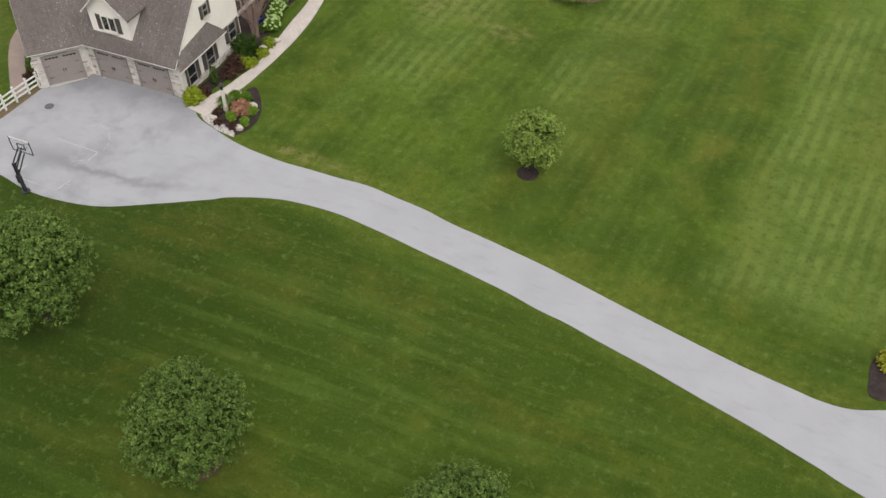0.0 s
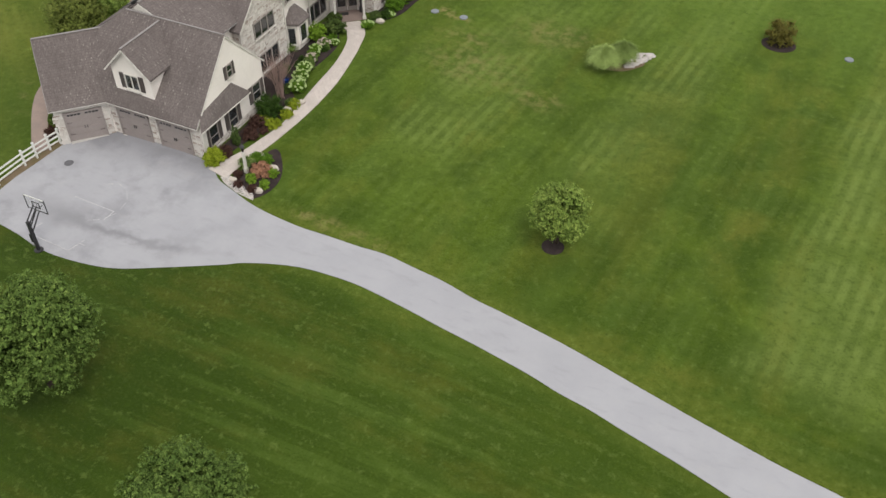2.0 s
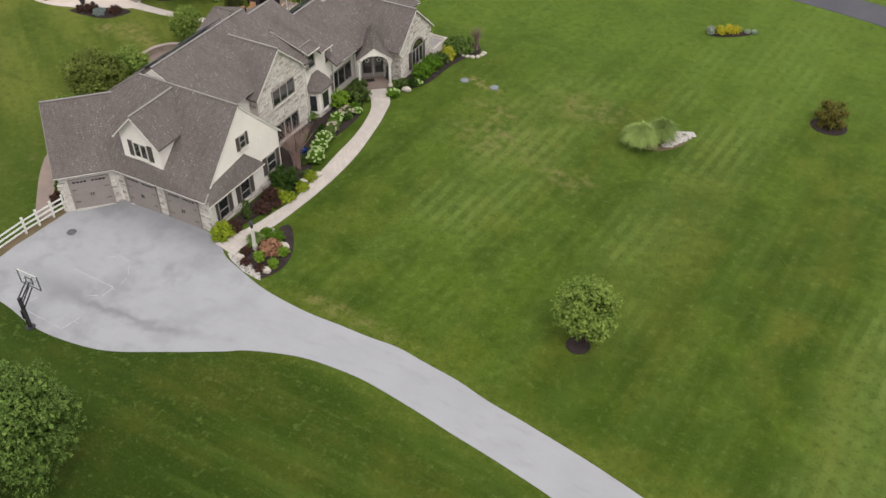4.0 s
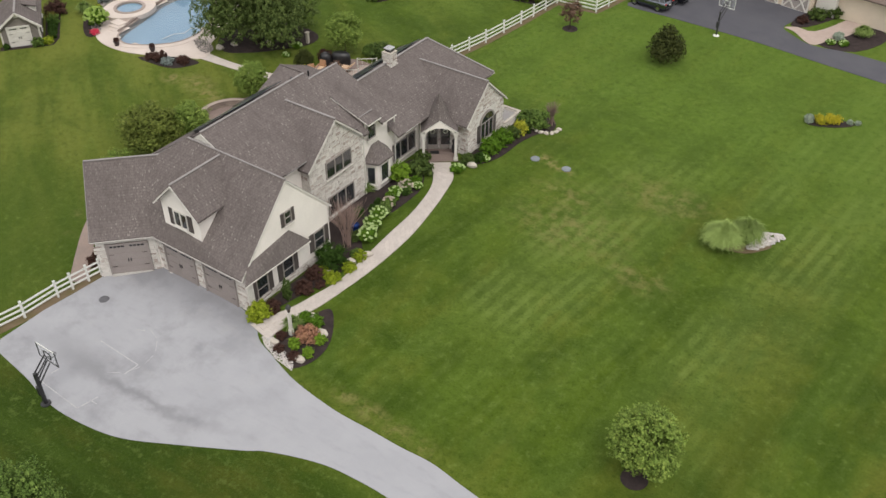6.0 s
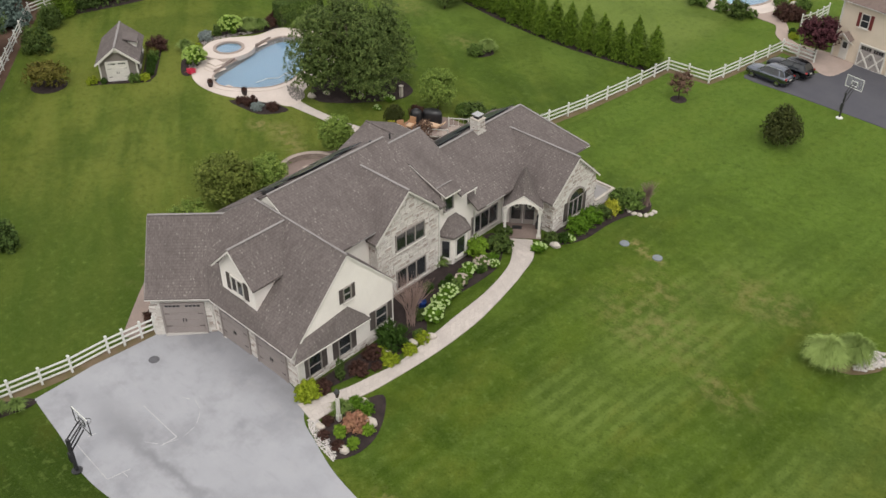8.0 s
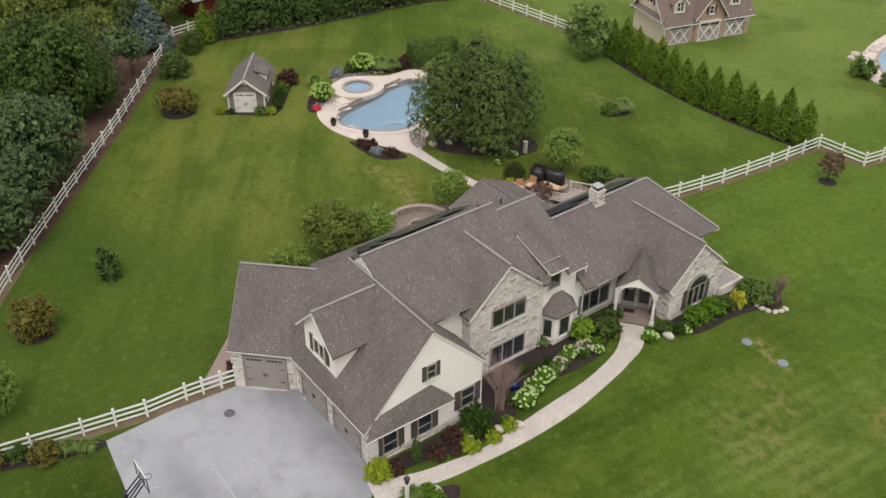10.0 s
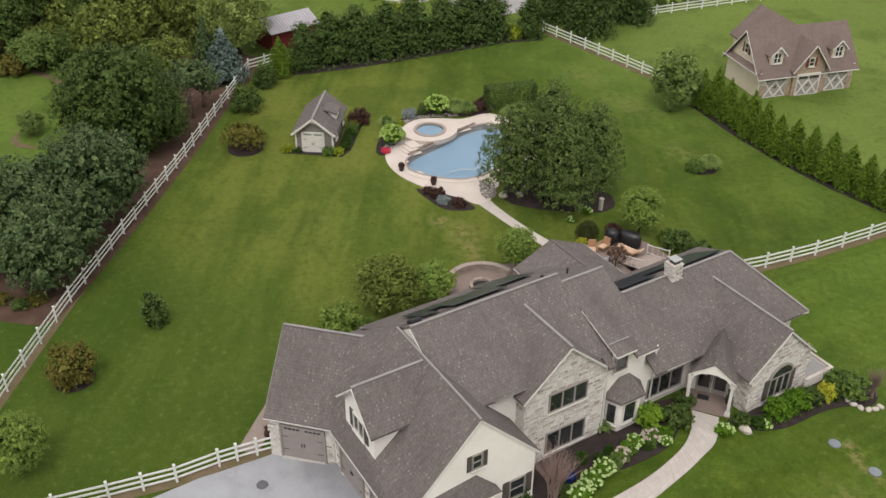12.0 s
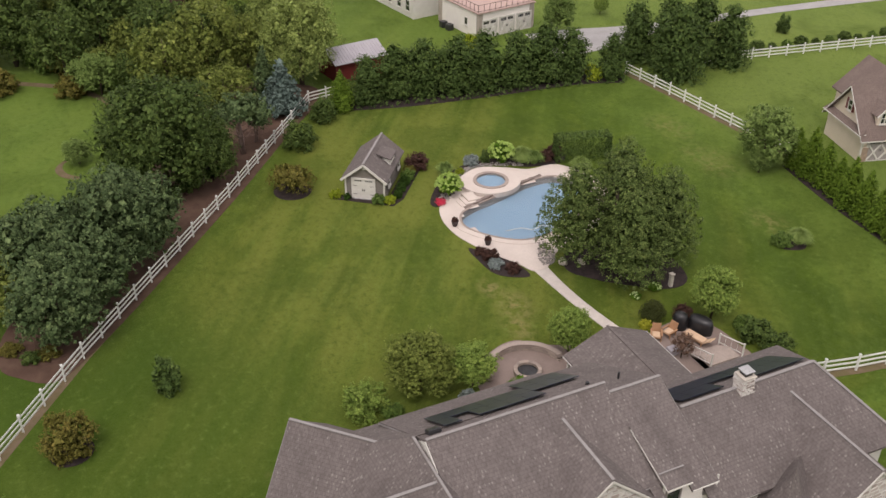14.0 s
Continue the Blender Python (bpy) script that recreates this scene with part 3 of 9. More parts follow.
def smooth_line(pts, n=6, closed=False):
    """Catmull-Rom through plan points."""
    out, k = [], len(pts)
    for i in range(k if closed else k - 1):
        p = [Vector((*pts[(i + d) % k if closed else min(max(i + d, 0), k - 1)], 0)) for d in (-1, 0, 1, 2)]
        for s in range(n):
            t = s / n
            q = 0.5 * (2 * p[1] + (p[2] - p[0]) * t + (2 * p[0] - 5 * p[1] + 4 * p[2] - p[3]) * t * t + (3 * p[1] - p[0] - 3 * p[2] + p[3]) * t ** 3)
            out.append((q.x, q.y))
    if not closed:
        out.append(tuple(pts[-1]))
    return out


def sheet(outline, lift, cell=2.0, skirt=0.12, rise=None):
    """A flat shape that follows the land, cut into cells, with a short skirt. Returns a Build-like mesh."""
    bm = bmesh.new()
    bm.faces.new([bm.verts.new((x, y, 0)) for x, y in outline])
    xs, ys = [p[0] for p in outline], [p[1] for p in outline]
    for axis, lo, hi in ((0, min(xs), max(xs)), (1, min(ys), max(ys))):
        c = math.floor(lo / cell) * cell + cell
        while c < hi:
            no = (1, 0, 0) if axis == 0 else (0, 1, 0)
            bmesh.ops.bisect_plane(bm, geom=bm.verts[:] + bm.edges[:] + bm.faces[:], plane_co=(c, c, 0), plane_no=no, dist=1e-5)
            c += cell
    bmesh.ops.triangulate(bm, faces=[f for f in bm.faces if len(f.verts) > 4])
    bmesh.ops.recalc_face_normals(bm, faces=bm.faces)
    if sum(f.normal.z for f in bm.faces) < 0:
        bmesh.ops.reverse_faces(bm, faces=bm.faces)
    border = [e for e in bm.edges if e.is_boundary]
    made = bmesh.ops.extrude_edge_only(bm, edges=border)
    low = {v for v in made["geom"] if isinstance(v, bmesh.types.BMVert)}
    for v in bm.verts:
        v.co.z = (terrain(v.co.x, v.co.y) if rise is None else rise) + lift - (skirt if v in low else 0)
    return bm


def sheet_object(name, outline, lift, material, label, category, kind="structure", cell=2.0, skirt=0.12, rise=None):
    bm = sheet(outline, lift, cell, skirt, rise)
    me = bpy.data.meshes.new(name)
    bm.to_mesh(me)
    bm.free()
    me.materials.append(material)
    return tagged(new(name, me), label, category, "", kind)


def ellipse(cx, cy, rx, ry, n=28, turn=0.0, wob=0.0):
    out = []
    for i in range(n):
        a = 2 * math.pi * i / n
        k = 1 + wob * math.sin(3 * a + cx) + wob * 0.6 * math.sin(5 * a + cy)
        x, y = rx * k * math.cos(a), ry * k * math.sin(a)
        out.append((cx + x * math.cos(turn) - y * math.sin(turn), cy + x * math.sin(turn) + y * math.cos(turn)))
    return out


# ---- the ground: one sheet to the horizon ----
def spaced(lo, hi, step):
    return [lo + step * i for i in range(int((hi - lo) / step) + 1)]


gx = [-2500, -1200, -600, -320, -220] + spaced(-180, -90, 2.0) + spaced(-89.5, -70, 0.5) + spaced(-69, 40, 2.0) + [60, 100, 200, 500, 1200, 2500]
gy = [-2500, -1200, -500, -200, -80, -30] + spaced(-10, 66, 2.0) + spaced(66.5, 84, 0.5) + spaced(85, 170, 2.0) + [190, 230, 320, 600, 1200, 2500]
POOL_EDGE = [(-80.9, 68.3), (-82.4, 68.9), (-83.3, 70.4), (-83.9, 72.6), (-84.7, 75.2), (-85.4, 77.6), (-85.2, 80.2), (-82.5, 81.6), (-79.5, 79.8), (-77.2, 76.6), (-76.3, 73.8), (-76.5, 71.6), (-77.9, 69.8), (-79.6, 68.6)]


def inside(px, py, ring):
    hit = False
    for (x0, y0), (x1, y1) in zip(ring, ring[1:] + ring[:1]):
        if (y0 > py) != (y1 > py) and px < (x1 - x0) * (py - y0) / (y1 - y0) + x0:
            hit = not hit
    return hit


pool_line = smooth_line(POOL_EDGE, 4, True)[::-1]
bm = bmesh.new()
grid = [[bm.verts.new((x, y, terrain(x, y))) for y in gy] for x in gx]
for i in range(len(gx) - 1):
    for j in range(len(gy) - 1):
        if any(inside(p, q, pool_line) for p in (gx[i], gx[i + 1]) for q in (gy[j], gy[j + 1])):
            continue  # the pool's pit
        bm.faces.new((grid[i][j], grid[i + 1][j], grid[i + 1][j + 1], grid[i][j + 1]))
me = bpy.data.meshes.new("ground")
bm.to_mesh(me)
bm.free()
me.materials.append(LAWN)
me.polygons.foreach_set("use_smooth", [True] * len(me.polygons))
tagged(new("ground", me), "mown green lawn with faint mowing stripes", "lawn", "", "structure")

drive_north = [(-40.4, 45.4), (-39.3, 44.3), (-37.6, 43.7), (-35.52, 43.03), (-33.47, 42.65), (-30.98, 42.41), (-28.70, 42.44), (-26.44, 42.43), (-24.27, 42.52), (-21.94, 42.20), (-19.67, 41.89), (-17.35, 41.33), (-15.18, 40.98), (-13.04, 40.59), (-10.97, 40.20), (-8.91, 39.74), (-4.95, 38.76), (-1.22, 37.88), (2.31, 37.09), (3.98, 36.79), (5.62, 36.53), (7.22, 36.29), (8.74, 36.35), (10.20, 36.85), (12.5, 38.0), (15.0, 40.0), (19.0, 45.0)]
drive_south = [(24.0, 26.5), (15.0, 29.6), (9.34, 31.29), (7.82, 31.85), (6.28, 32.32), (4.68, 32.84), (3.05, 33.30), (1.38, 33.74), (-0.35, 34.23), (-2.13, 34.73), (-3.94, 35.17), (-5.80, 35.62), (-7.73, 36.13), (-9.66, 36.48), (-11.71, 37.02), (-13.77, 37.43), (-15.87, 37.82), (-18.01, 38.16), (-20.23, 38.57), (-22.49, 38.93), (-24.76, 39.21), (-26.92, 39.20), (-29.02, 38.99), (-30.95, 38.45), (-32.78, 37.73), (-33.8, 37.1), (-37.3, 35.3), (-40.4, 33.8), (-43.3, 33.2), (-46.1, 33.1), (-48.8, 33.6), (-51.5, 33.9), (-53.2, 34.1)]
drive_house = [(-53.3, 38.2), (-52.8, 42.9), (-52.0, 43.5), (-49.6, 46.0), (-46.0, 46.2)]
drive_line = smooth_line(drive_north, 5) + smooth_line(drive_south, 5) + drive_house
sheet_object("driveway", drive_line, 0.03, DRIVE, "pale weathered asphalt driveway widening before the garage", "driveway", cell=1.5)


def strip_between(line_a, line_b):
    return smooth_line(line_a, 5) + smooth_line(line_b[::-1], 5)


# Curved front walk: a bed of joint mortar with stamped slabs on it
walk_out = [(-40.55, 68.05), (-39.10, 66.36), (-38.49, 64.49), (-38.02, 62.54), (-37.43, 58.85), (-37.33, 55.84), (-37.46, 53.27), (-37.70, 50.91), (-37.98, 48.68), (-38.47, 46.72), (-38.72, 44.54)]
walk_in = [(-42.0, 67.1), (-41.43, 66.62), (-40.17, 65.03), (-39.49, 63.26), (-39.01, 60.59), (-38.89, 57.47), (-38.72, 54.52), (-38.61, 51.77), (-38.98, 49.58), (-39.43, 47.55), (-40.60, 44.88)]
front_walk = sheet_object("front_walk", strip_between(walk_out, walk_in), 0.05, JOINT, "curved walk of pale stamped concrete slabs", "walkway", cell=1.5)


def ribbon_slabs(a, b, rows, cols, lift, name, material, parent, gap=0.02, seed=3):
    """Slabs between two edge lines, each an object of its own."""
    rnd = random.Random(seed)
    la, lb = smooth_line(a, 8), smooth_line(b, 8)

    def along(line, t):
        t = min(max(t, 0), 1) * (len(line) - 1)
        i = min(int(t), len(line) - 2)
        return Vector(line[i]).lerp(Vector(line[i + 1]), t - i)
    for r in range(rows):
        shift = 0.5 / cols if r % 2 else 0.0
        cuts = [0.0] + [min(1.0, (c + 1) / cols - shift + rnd.uniform(-0.05, 0.05) / cols) for c in range(cols)]
        cuts = sorted(set(cuts + [1.0]))
        for c0, c1 in zip(cuts, cuts[1:]):
            if c1 - c0 < 0.1:
                continue
            q = []
            for t, c in ((r / rows, c0), (r / rows, c1), ((r + 1) / rows, c1), ((r + 1) / rows, c0)):
                q.append(along(la, t).lerp(along(lb, t), c))
            mid = sum(q, Vector((0, 0))) / 4
            q = [p + (mid - p).normalized() * gap for p in q]
            up = [(p.x, p.y, terrain(p.x, p.y) + lift + rnd.uniform(0, 0.004)) for p in q]
            if sum((up[k][0] * up[(k + 1) % 4][1] - up[(k + 1) % 4][0] * up[k][1]) for k in range(4)) < 0:
                up = up[::-1]
            part(name, Build().slab(up, 0.03), material, parent)


# Backyard path, pool deck and patio
path_a = [(-72.6, 71.6), (-70.0, 71.5), (-66.4, 71.7), (-62.6, 72.3), (-59.5, 73.0)]
path_b = [(-72.2, 70.3), (-69.8, 70.45), (-66.3, 70.75), (-62.9, 71.25), (-59.5, 71.8)]
sheet_object("garden_path", strip_between(path_a, path_b), 0.045, WALK, "pale concrete path from the pool to the patio", "path")


def ring_sheet(name, outer, inner, lift, material, label, category, depth=0.12, z0=0.0):
    """A band between two closed lines of equal count."""
    b = Build()
    k = len(outer)
    for i in range(k):
        j = (i + 1) % k
        o, p, q, r = outer[i], outer[j], inner[j], inner[i]
        z = z0 + lift
        b.poly([(*o, z), (*p, z), (*q, z), (*r, z)])
        b.poly([(*p, z), (*o, z), (*o, z - depth), (*p, z - depth)])
        b.poly([(*r, z), (*q, z), (*q, z - depth), (*r, z - depth)])
    me = b.mesh(name, material)
    bm2 = bmesh.new()
    bm2.from_mesh(me)
    bmesh.ops.remove_doubles(bm2, verts=bm2.verts, dist=0.001)
    bmesh.ops.recalc_face_normals(bm2, faces=bm2.faces)
    bm2.to_mesh(me)
    bm2.free()
    return me


def grown(line, d):
    """A closed line pushed outwards."""
    k, out = len(line), []
    area = sum(line[i][0] * line[(i + 1) % k][1] - line[(i + 1) % k][0] * line[i][1] for i in range(k))
    s = 1 if area > 0 else -1
    for i in range(k):
        a, c = Vector(line[i - 1]), Vector(line[(i + 1) % k])
        t = (c - a).normalized()
        out.append((line[i][0] + s * d * t.y, line[i][1] - s * d * t.x))
    return out


deck_outer = smooth_line([(-79.9, 66.9), (-82.6, 67.0), (-84.9, 68.0), (-86.4, 70.2), (-88.6, 71.6), (-89.9, 74.2), (-88.9, 76.6), (-87.6, 78.6), (-87.2, 81.8), (-82.6, 83.6), (-77.6, 81.6), (-75.2, 77.4), (-73.6, 73.4), (-72.0, 71.6), (-72.0, 70.2), (-73.4, 69.6), (-75.4, 68.5), (-77.6, 67.5)], 4, True)
pool = thing("swimming_pool", (-80.6, 74.5, 0.0), "freeform pool with still blue water and tan deck", "swimming pool")
bm = sheet(deck_outer, 0.06, 1.0, 0.2)
bmesh.ops.delete(bm, geom=[f for f in bm.faces if inside(*f.calc_center_median().xy, grown(pool_line, 0.1))], context="FACES")
me = bpy.data.meshes.new("deck")
bm.to_mesh(me)
bm.free()
me.materials.append(DECK)
part("deck", me, None, pool)
part("coping", ring_sheet("coping", grown(pool_line, 0.75), grown(pool_line, -0.02), 0.1, DECK, "", "", 0.3), None, pool)
part("pool_rim", ring_sheet("pool_rim", grown(pool_line, 0.16), grown(pool_line, -0.05), 0.125, COPING, "", "", 1.5), None, pool, "brown coping round the water")
b = Build()
b.poly([(x, y, -1.25) for x, y in pool_line])
part("basin", b, POOL_FLOOR, pool)
b = Build()
b.poly([(x, y, -0.03) for x, y in pool_line])
part("water", b, WATER, pool).visible_shadow = False
# raised spa with its ring, water and the stepped wall to the pool
spa = [(-86.45 + 1.68 * math.cos(a * math.pi / 14), 73.9 + 1.68 * math.sin(a * math.pi / 14)) for a in range(28)]
spa_in = [(-86.45 + 1.36 * math.cos(a * math.pi / 14), 73.9 + 1.36 * math.sin(a * math.pi / 14)) for a in range(28)]
part("spa_terrace", ring_sheet("spa_terrace", ellipse(-86.5, 73.9, 2.6, 2.9, 28), spa, 0.42, DECK, "", "", 0.5), None, pool)
part("spa_rim", ring_sheet("spa_rim", spa, spa_in, 0.5, COPING, "", "", 0.7), None, pool)
part("spa_basin", Build().poly([(x, y, 0.14) for x, y in spa]), POOL_FLOOR, pool)
part("spa_water", Build().poly([(x, y, 0.36) for x, y in spa_in]), WATER, pool).visible_shadow = False
for i in range(9):
    a, c = Vector((-82.95, 69.6)), Vector((-85.6, 79.0))
    p, q = a.lerp(c, i / 9), a.lerp(c, (i + 1) / 9)
    h = 0.14 + 0.2 * math.sin(math.pi * (i + 0.5) / 9)
    part("wall_stone", Build().beam((p.x - 0.35, p.y, h / 2), (q.x - 0.35, q.y, h / 2), 0.3, h), WALL_BROWN, pool)
for i in range(3):
    part("step", Build().box(-85.4 + 0.35 * i, -83.9 + 0.28 * i, 70.3 - 0.42 * i, 71.4 - 0.42 * i, 0.05, 0.36 - 0.11 * i, 0.02), DECK, pool)
part("pool_hose", Build().tube([(-78.4, 71.2, 0.0), (-78.3, 72.6, 0.02), (-77.6, 73.4, 0.0), (-77.9, 74.6, 0.02), (-77.2, 75.3, 0.0)], [0.035] * 5, 6), VINYL, pool)

# brick patio, its fire pit and curved seat wall
sheet_object("patio", smooth_line([(-64.0, 62.0), (-64.6, 64.4), (-63.0, 66.6), (-61.0, 72.0), (-61.6, 75.4), (-61.4, 78.0), (-57.8, 79.0), (-55.0, 77.0), (-55.0, 60.0), (-60.0, 59.6), (-62.6, 60.4)], 5, True), 0.04, PAVER, "clay-coloured paver patio behind the house", "patio")
side_out = [(-54.3, 41.0), (-56.6, 43.4), (-58.4, 45.4), (-59.8, 47.4), (-60.6, 49.6)]
side_in = [(-53.3, 41.9), (-55.6, 44.2), (-57.4, 46.2), (-58.7, 48.1), (-59.5, 49.9)]
sheet_object("side_path", strip_between(side_out, side_in), 0.04, PATH_PAVER, "pinkish sandy paver path beside the garage", "path")

# ---- the house ----
house = thing("house", (-47.5, 58.0, 0.3), "large cream stucco and fieldstone house with taupe shingle roofs", "house")


def gable_profile(y0, y1, yr, z_low, zr, slope, drop=0.2):
    """Wall outline under a gable: yr, zr the ridge."""
    return [(y0, z_low), (y1, z_low), (y1, zr - slope * (y1 - yr) - drop), (yr, zr - drop), (y0, zr - slope * (yr - y0) - drop)]


def prism_x(b, profile, x0, x1):
    """A profile in (y, z), counter-clockwise seen from +x, drawn out from x0 to x1."""
    b.poly([(x1, y, z) for y, z in profile])
    b.poly([(x0, y, z) for y, z in profile][::-1])
    for (ya, za), (yb, zb) in zip(profile, profile[1:] + profile[:1]):
        b.poly([(x1, yb, zb), (x1, ya, za), (x0, ya, za), (x0, yb, zb)])
    return b


def roof_plates(name, plates, parent, material=SHINGLE, m=None, th=0.16):
    """Each roof slope a plate of its own; returns the first."""
    first = None
    for p in plates:
        a = Vector((0, 0, 0))
        for i in range(len(p)):
            a += Vector(p[i]).cross(Vector(p[(i + 1) % len(p)]))
        ob = part(name, Build(m).slab(p if a.z > 0 else p[::-1], th), material, parent)
        first = first or ob
    return first


def caps(parent, lines, m=None, w=0.17, material=None):
    for a, c in lines:
        b = Build(m)
        a, c = Vector(a) + Vector((0, 0, 0.02)), Vector(c) + Vector((0, 0, 0.02))
        b.beam(a, c, w, 0.05)
        part("ridge_cap", b, material or RIDGE, parent)


def trims(parent, lines, m=None, w=0.045, h=0.11, material=None):
    for a, c in lines:
        part("trim_board", Build(m).beam(a, c, w, h), material or TRIM, parent)


def gutters(parent, lines, m=None):
    for a, c in lines:
        part("gutter", Build(m).beam(a, c, 0.06, 0.05), GUTTER, parent)


def gable_x(parent, x0, x1, y0, y1, yr, zr, s0, s1, over_front=True, m=None, material=SHINGLE, back_trim=False, eaves=True, cap=None):
    """A gable roof whose ridge runs along x; x1 is the open, trimmed end."""
    za, zb = zr - s0 * (yr - y0), zr - s1 * (y1 - yr)
    roof = roof_plates("roof", [[(x0, y0, za), (x1, y0, za), (x1, yr, zr), (x0, yr, zr)], [(x0, yr, zr), (x1, yr, zr), (x1, y1, zb), (x0, y1, zb)]], parent, material, m)
    caps(roof, [((x0, yr, zr), (x1 + 0.02, yr, zr))], m, 0.17, cap)
    if over_front:
        trims(roof, [((x1 + 0.03, y0, za - 0.14), (x1 + 0.03, yr, zr - 0.14)), ((x1 + 0.03, yr, zr - 0.14), (x1 + 0.03, y1, zb - 0.14))], m)
    if back_trim:
        trims(roof, [((x0 - 0.03, y0, za - 0.14), (x0 - 0.03, yr, zr - 0.14)), ((x0 - 0.03, yr, zr - 0.14), (x0 - 0.03, y1, zb - 0.14))], m, 0.04, 0.1, RIDGE)
    if eaves:
        gutters(roof, [((x0, y0 - 0.06, za - 0.08), (x1, y0 - 0.06, za - 0.08)), ((x0, y1 + 0.06, zb - 0.08), (x1, y1 + 0.06, zb - 0.08))], m)
    return roof


def window_unit(parent, m, w, h, panes=2, rows=1, shutters=0.0, frame=None, shut_mat=None, arch=False, sill=True):
    """A window in the plane y=0 of m, x along the wall, -y outwards; its middle at the origin, z up."""
    fr = frame or FRAME_TAUPE
    b = Build(m)
    t, d = 0.07, 0.09
    b.box(-w / 2 - t, w / 2 + t, -d, 0.02, -h / 2 - t, -h / 2)
    b.box(-w / 2 - t, w / 2 + t, -d, 0.02, h / 2, h / 2 + t)
    b.box(-w / 2 - t, -w / 2, -d, 0.02, -h / 2, h / 2)
    b.box(w / 2, w / 2 + t, -d, 0.02, -h / 2, h / 2)
    win = part("window", b, fr, parent)
    pw = w / panes
    for i in range(panes):
        x0 = -w / 2 + i * pw
        for r in range(rows):
            z0 = -h / 2 + r * h / rows
            part("pane", Build(m).box(x0 + 0.03, x0 + pw - 0.03, -0.035, 0.01, z0 + 0.02, z0 + h / rows - 0.02), GLASS, win)
        if i:
            part("mullion", Build(m).box(x0 - 0.05, x0 + 0.05, -d + 0.01, 0.01, -h / 2, h / 2), fr, win)
    for r in range(1, rows):
        z = -h / 2 + r * h / rows
        part("meeting_rail", Build(m).box(-w / 2, w / 2, -d + 0.02, 0.01, z - 0.03, z + 0.03), fr, win)
    if sill:
        part("sill", Build(m).box(-w / 2 - 0.14, w / 2 + 0.14, -0.16, 0.01, -h / 2 - 0.16, -h / 2 - 0.072), TRIM, win)
    if shutters:
        for s in (-1, 1):
            c = s * (w / 2 + t + shutters / 2 + 0.03)
            b = Build(m)
            b.box(c - shutters / 2, c + shutters / 2, -0.05, 0.0, -h / 2 - t, h / 2 + t)
            part("shutter", b, shut_mat or SHUTTER, win)
            for k in range(5):
                z = -h / 2 + (k + 0.2) * h / 5
                part("slat", Build(m).box(c - shutters / 2 + 0.05, c + shutters / 2 - 0.05, -0.075, -0.045, z, z + h / 8), shut_mat or SHUTTER, win)
    return win


EAST, SOUTH = 90, 0


def wall_pose(x, y, z, face):
    """Pose for window_unit: face 0 looks to -y, 90 looks to +x."""
    return pose(x, y, z, 0, 0, face)


def stones_on(parent, m, outline, holes, seed, cell=0.34, limit=300):
    """Coursed rubble on the plane y=0 of m: each stone a bevelled block, shared meshes; beyond the limit joined."""
    rnd = random.Random(seed)
    xs, zs = [p[0] for p in outline], [p[1] for p in outline]
    shapes = []
    for k in range(8):
        b = Build()
        w, h, e, d = 1.0, 1.0, 0.1, 1.0
        j = [rnd.uniform(0, 0.1) for _ in range(8)]
        low = [(-0.5 + j[0], 0, -0.5 + j[1]), (0.5 - j[2], 0, -0.5 + j[3]), (0.5 - j[4], 0, 0.5 - j[5]), (-0.5 + j[6], 0, 0.5 - j[7])]
        top = [(p[0] * 0.93, -d, p[2] * 0.88) for p in low]
        b.poly(top)
        for i in range(4):
            q = (i + 1) % 4
            b.poly([low[i], low[q], top[q], top[i]])
        shapes.append(b.mesh("stone", STONE))
    rest, count = Build(), 0
    z = min(zs)
    while z < max(zs):
        h = rnd.choice((0.16, 0.24, 0.32, 0.2)) * min(1.0, cell / 0.3)
        x = min(xs) - rnd.uniform(0, 0.3)
        while x < max(xs):
            w = rnd.uniform(0.8, 2.0) * cell
            c = (x + w / 2, z + h / 2)
            x += w
            if not inside(c[0], c[1], outline) or any(a < c[0] < e and f < c[1] < g for a, e, f, g in holes):
                continue
            mm = m @ Matrix.LocRotScale((c[0], 0.0, c[1]), Euler((0, rnd.uniform(-0.03, 0.03), 0)), (w - 0.012, rnd.uniform(0.015, 0.04), h - 0.012))
            shape = rnd.choice(shapes)
            if count < limit:
                piece("stone", shape, mm, parent)
            else:
                for f in shape.polygons:
                    rest.poly([mm @ shape.vertices[i].co for i in f.vertices])
            count += 1
        z += h
    if rest.f:
        ob = part("stonework", rest, STONE, parent)
        ob["kind"] = "stuff"


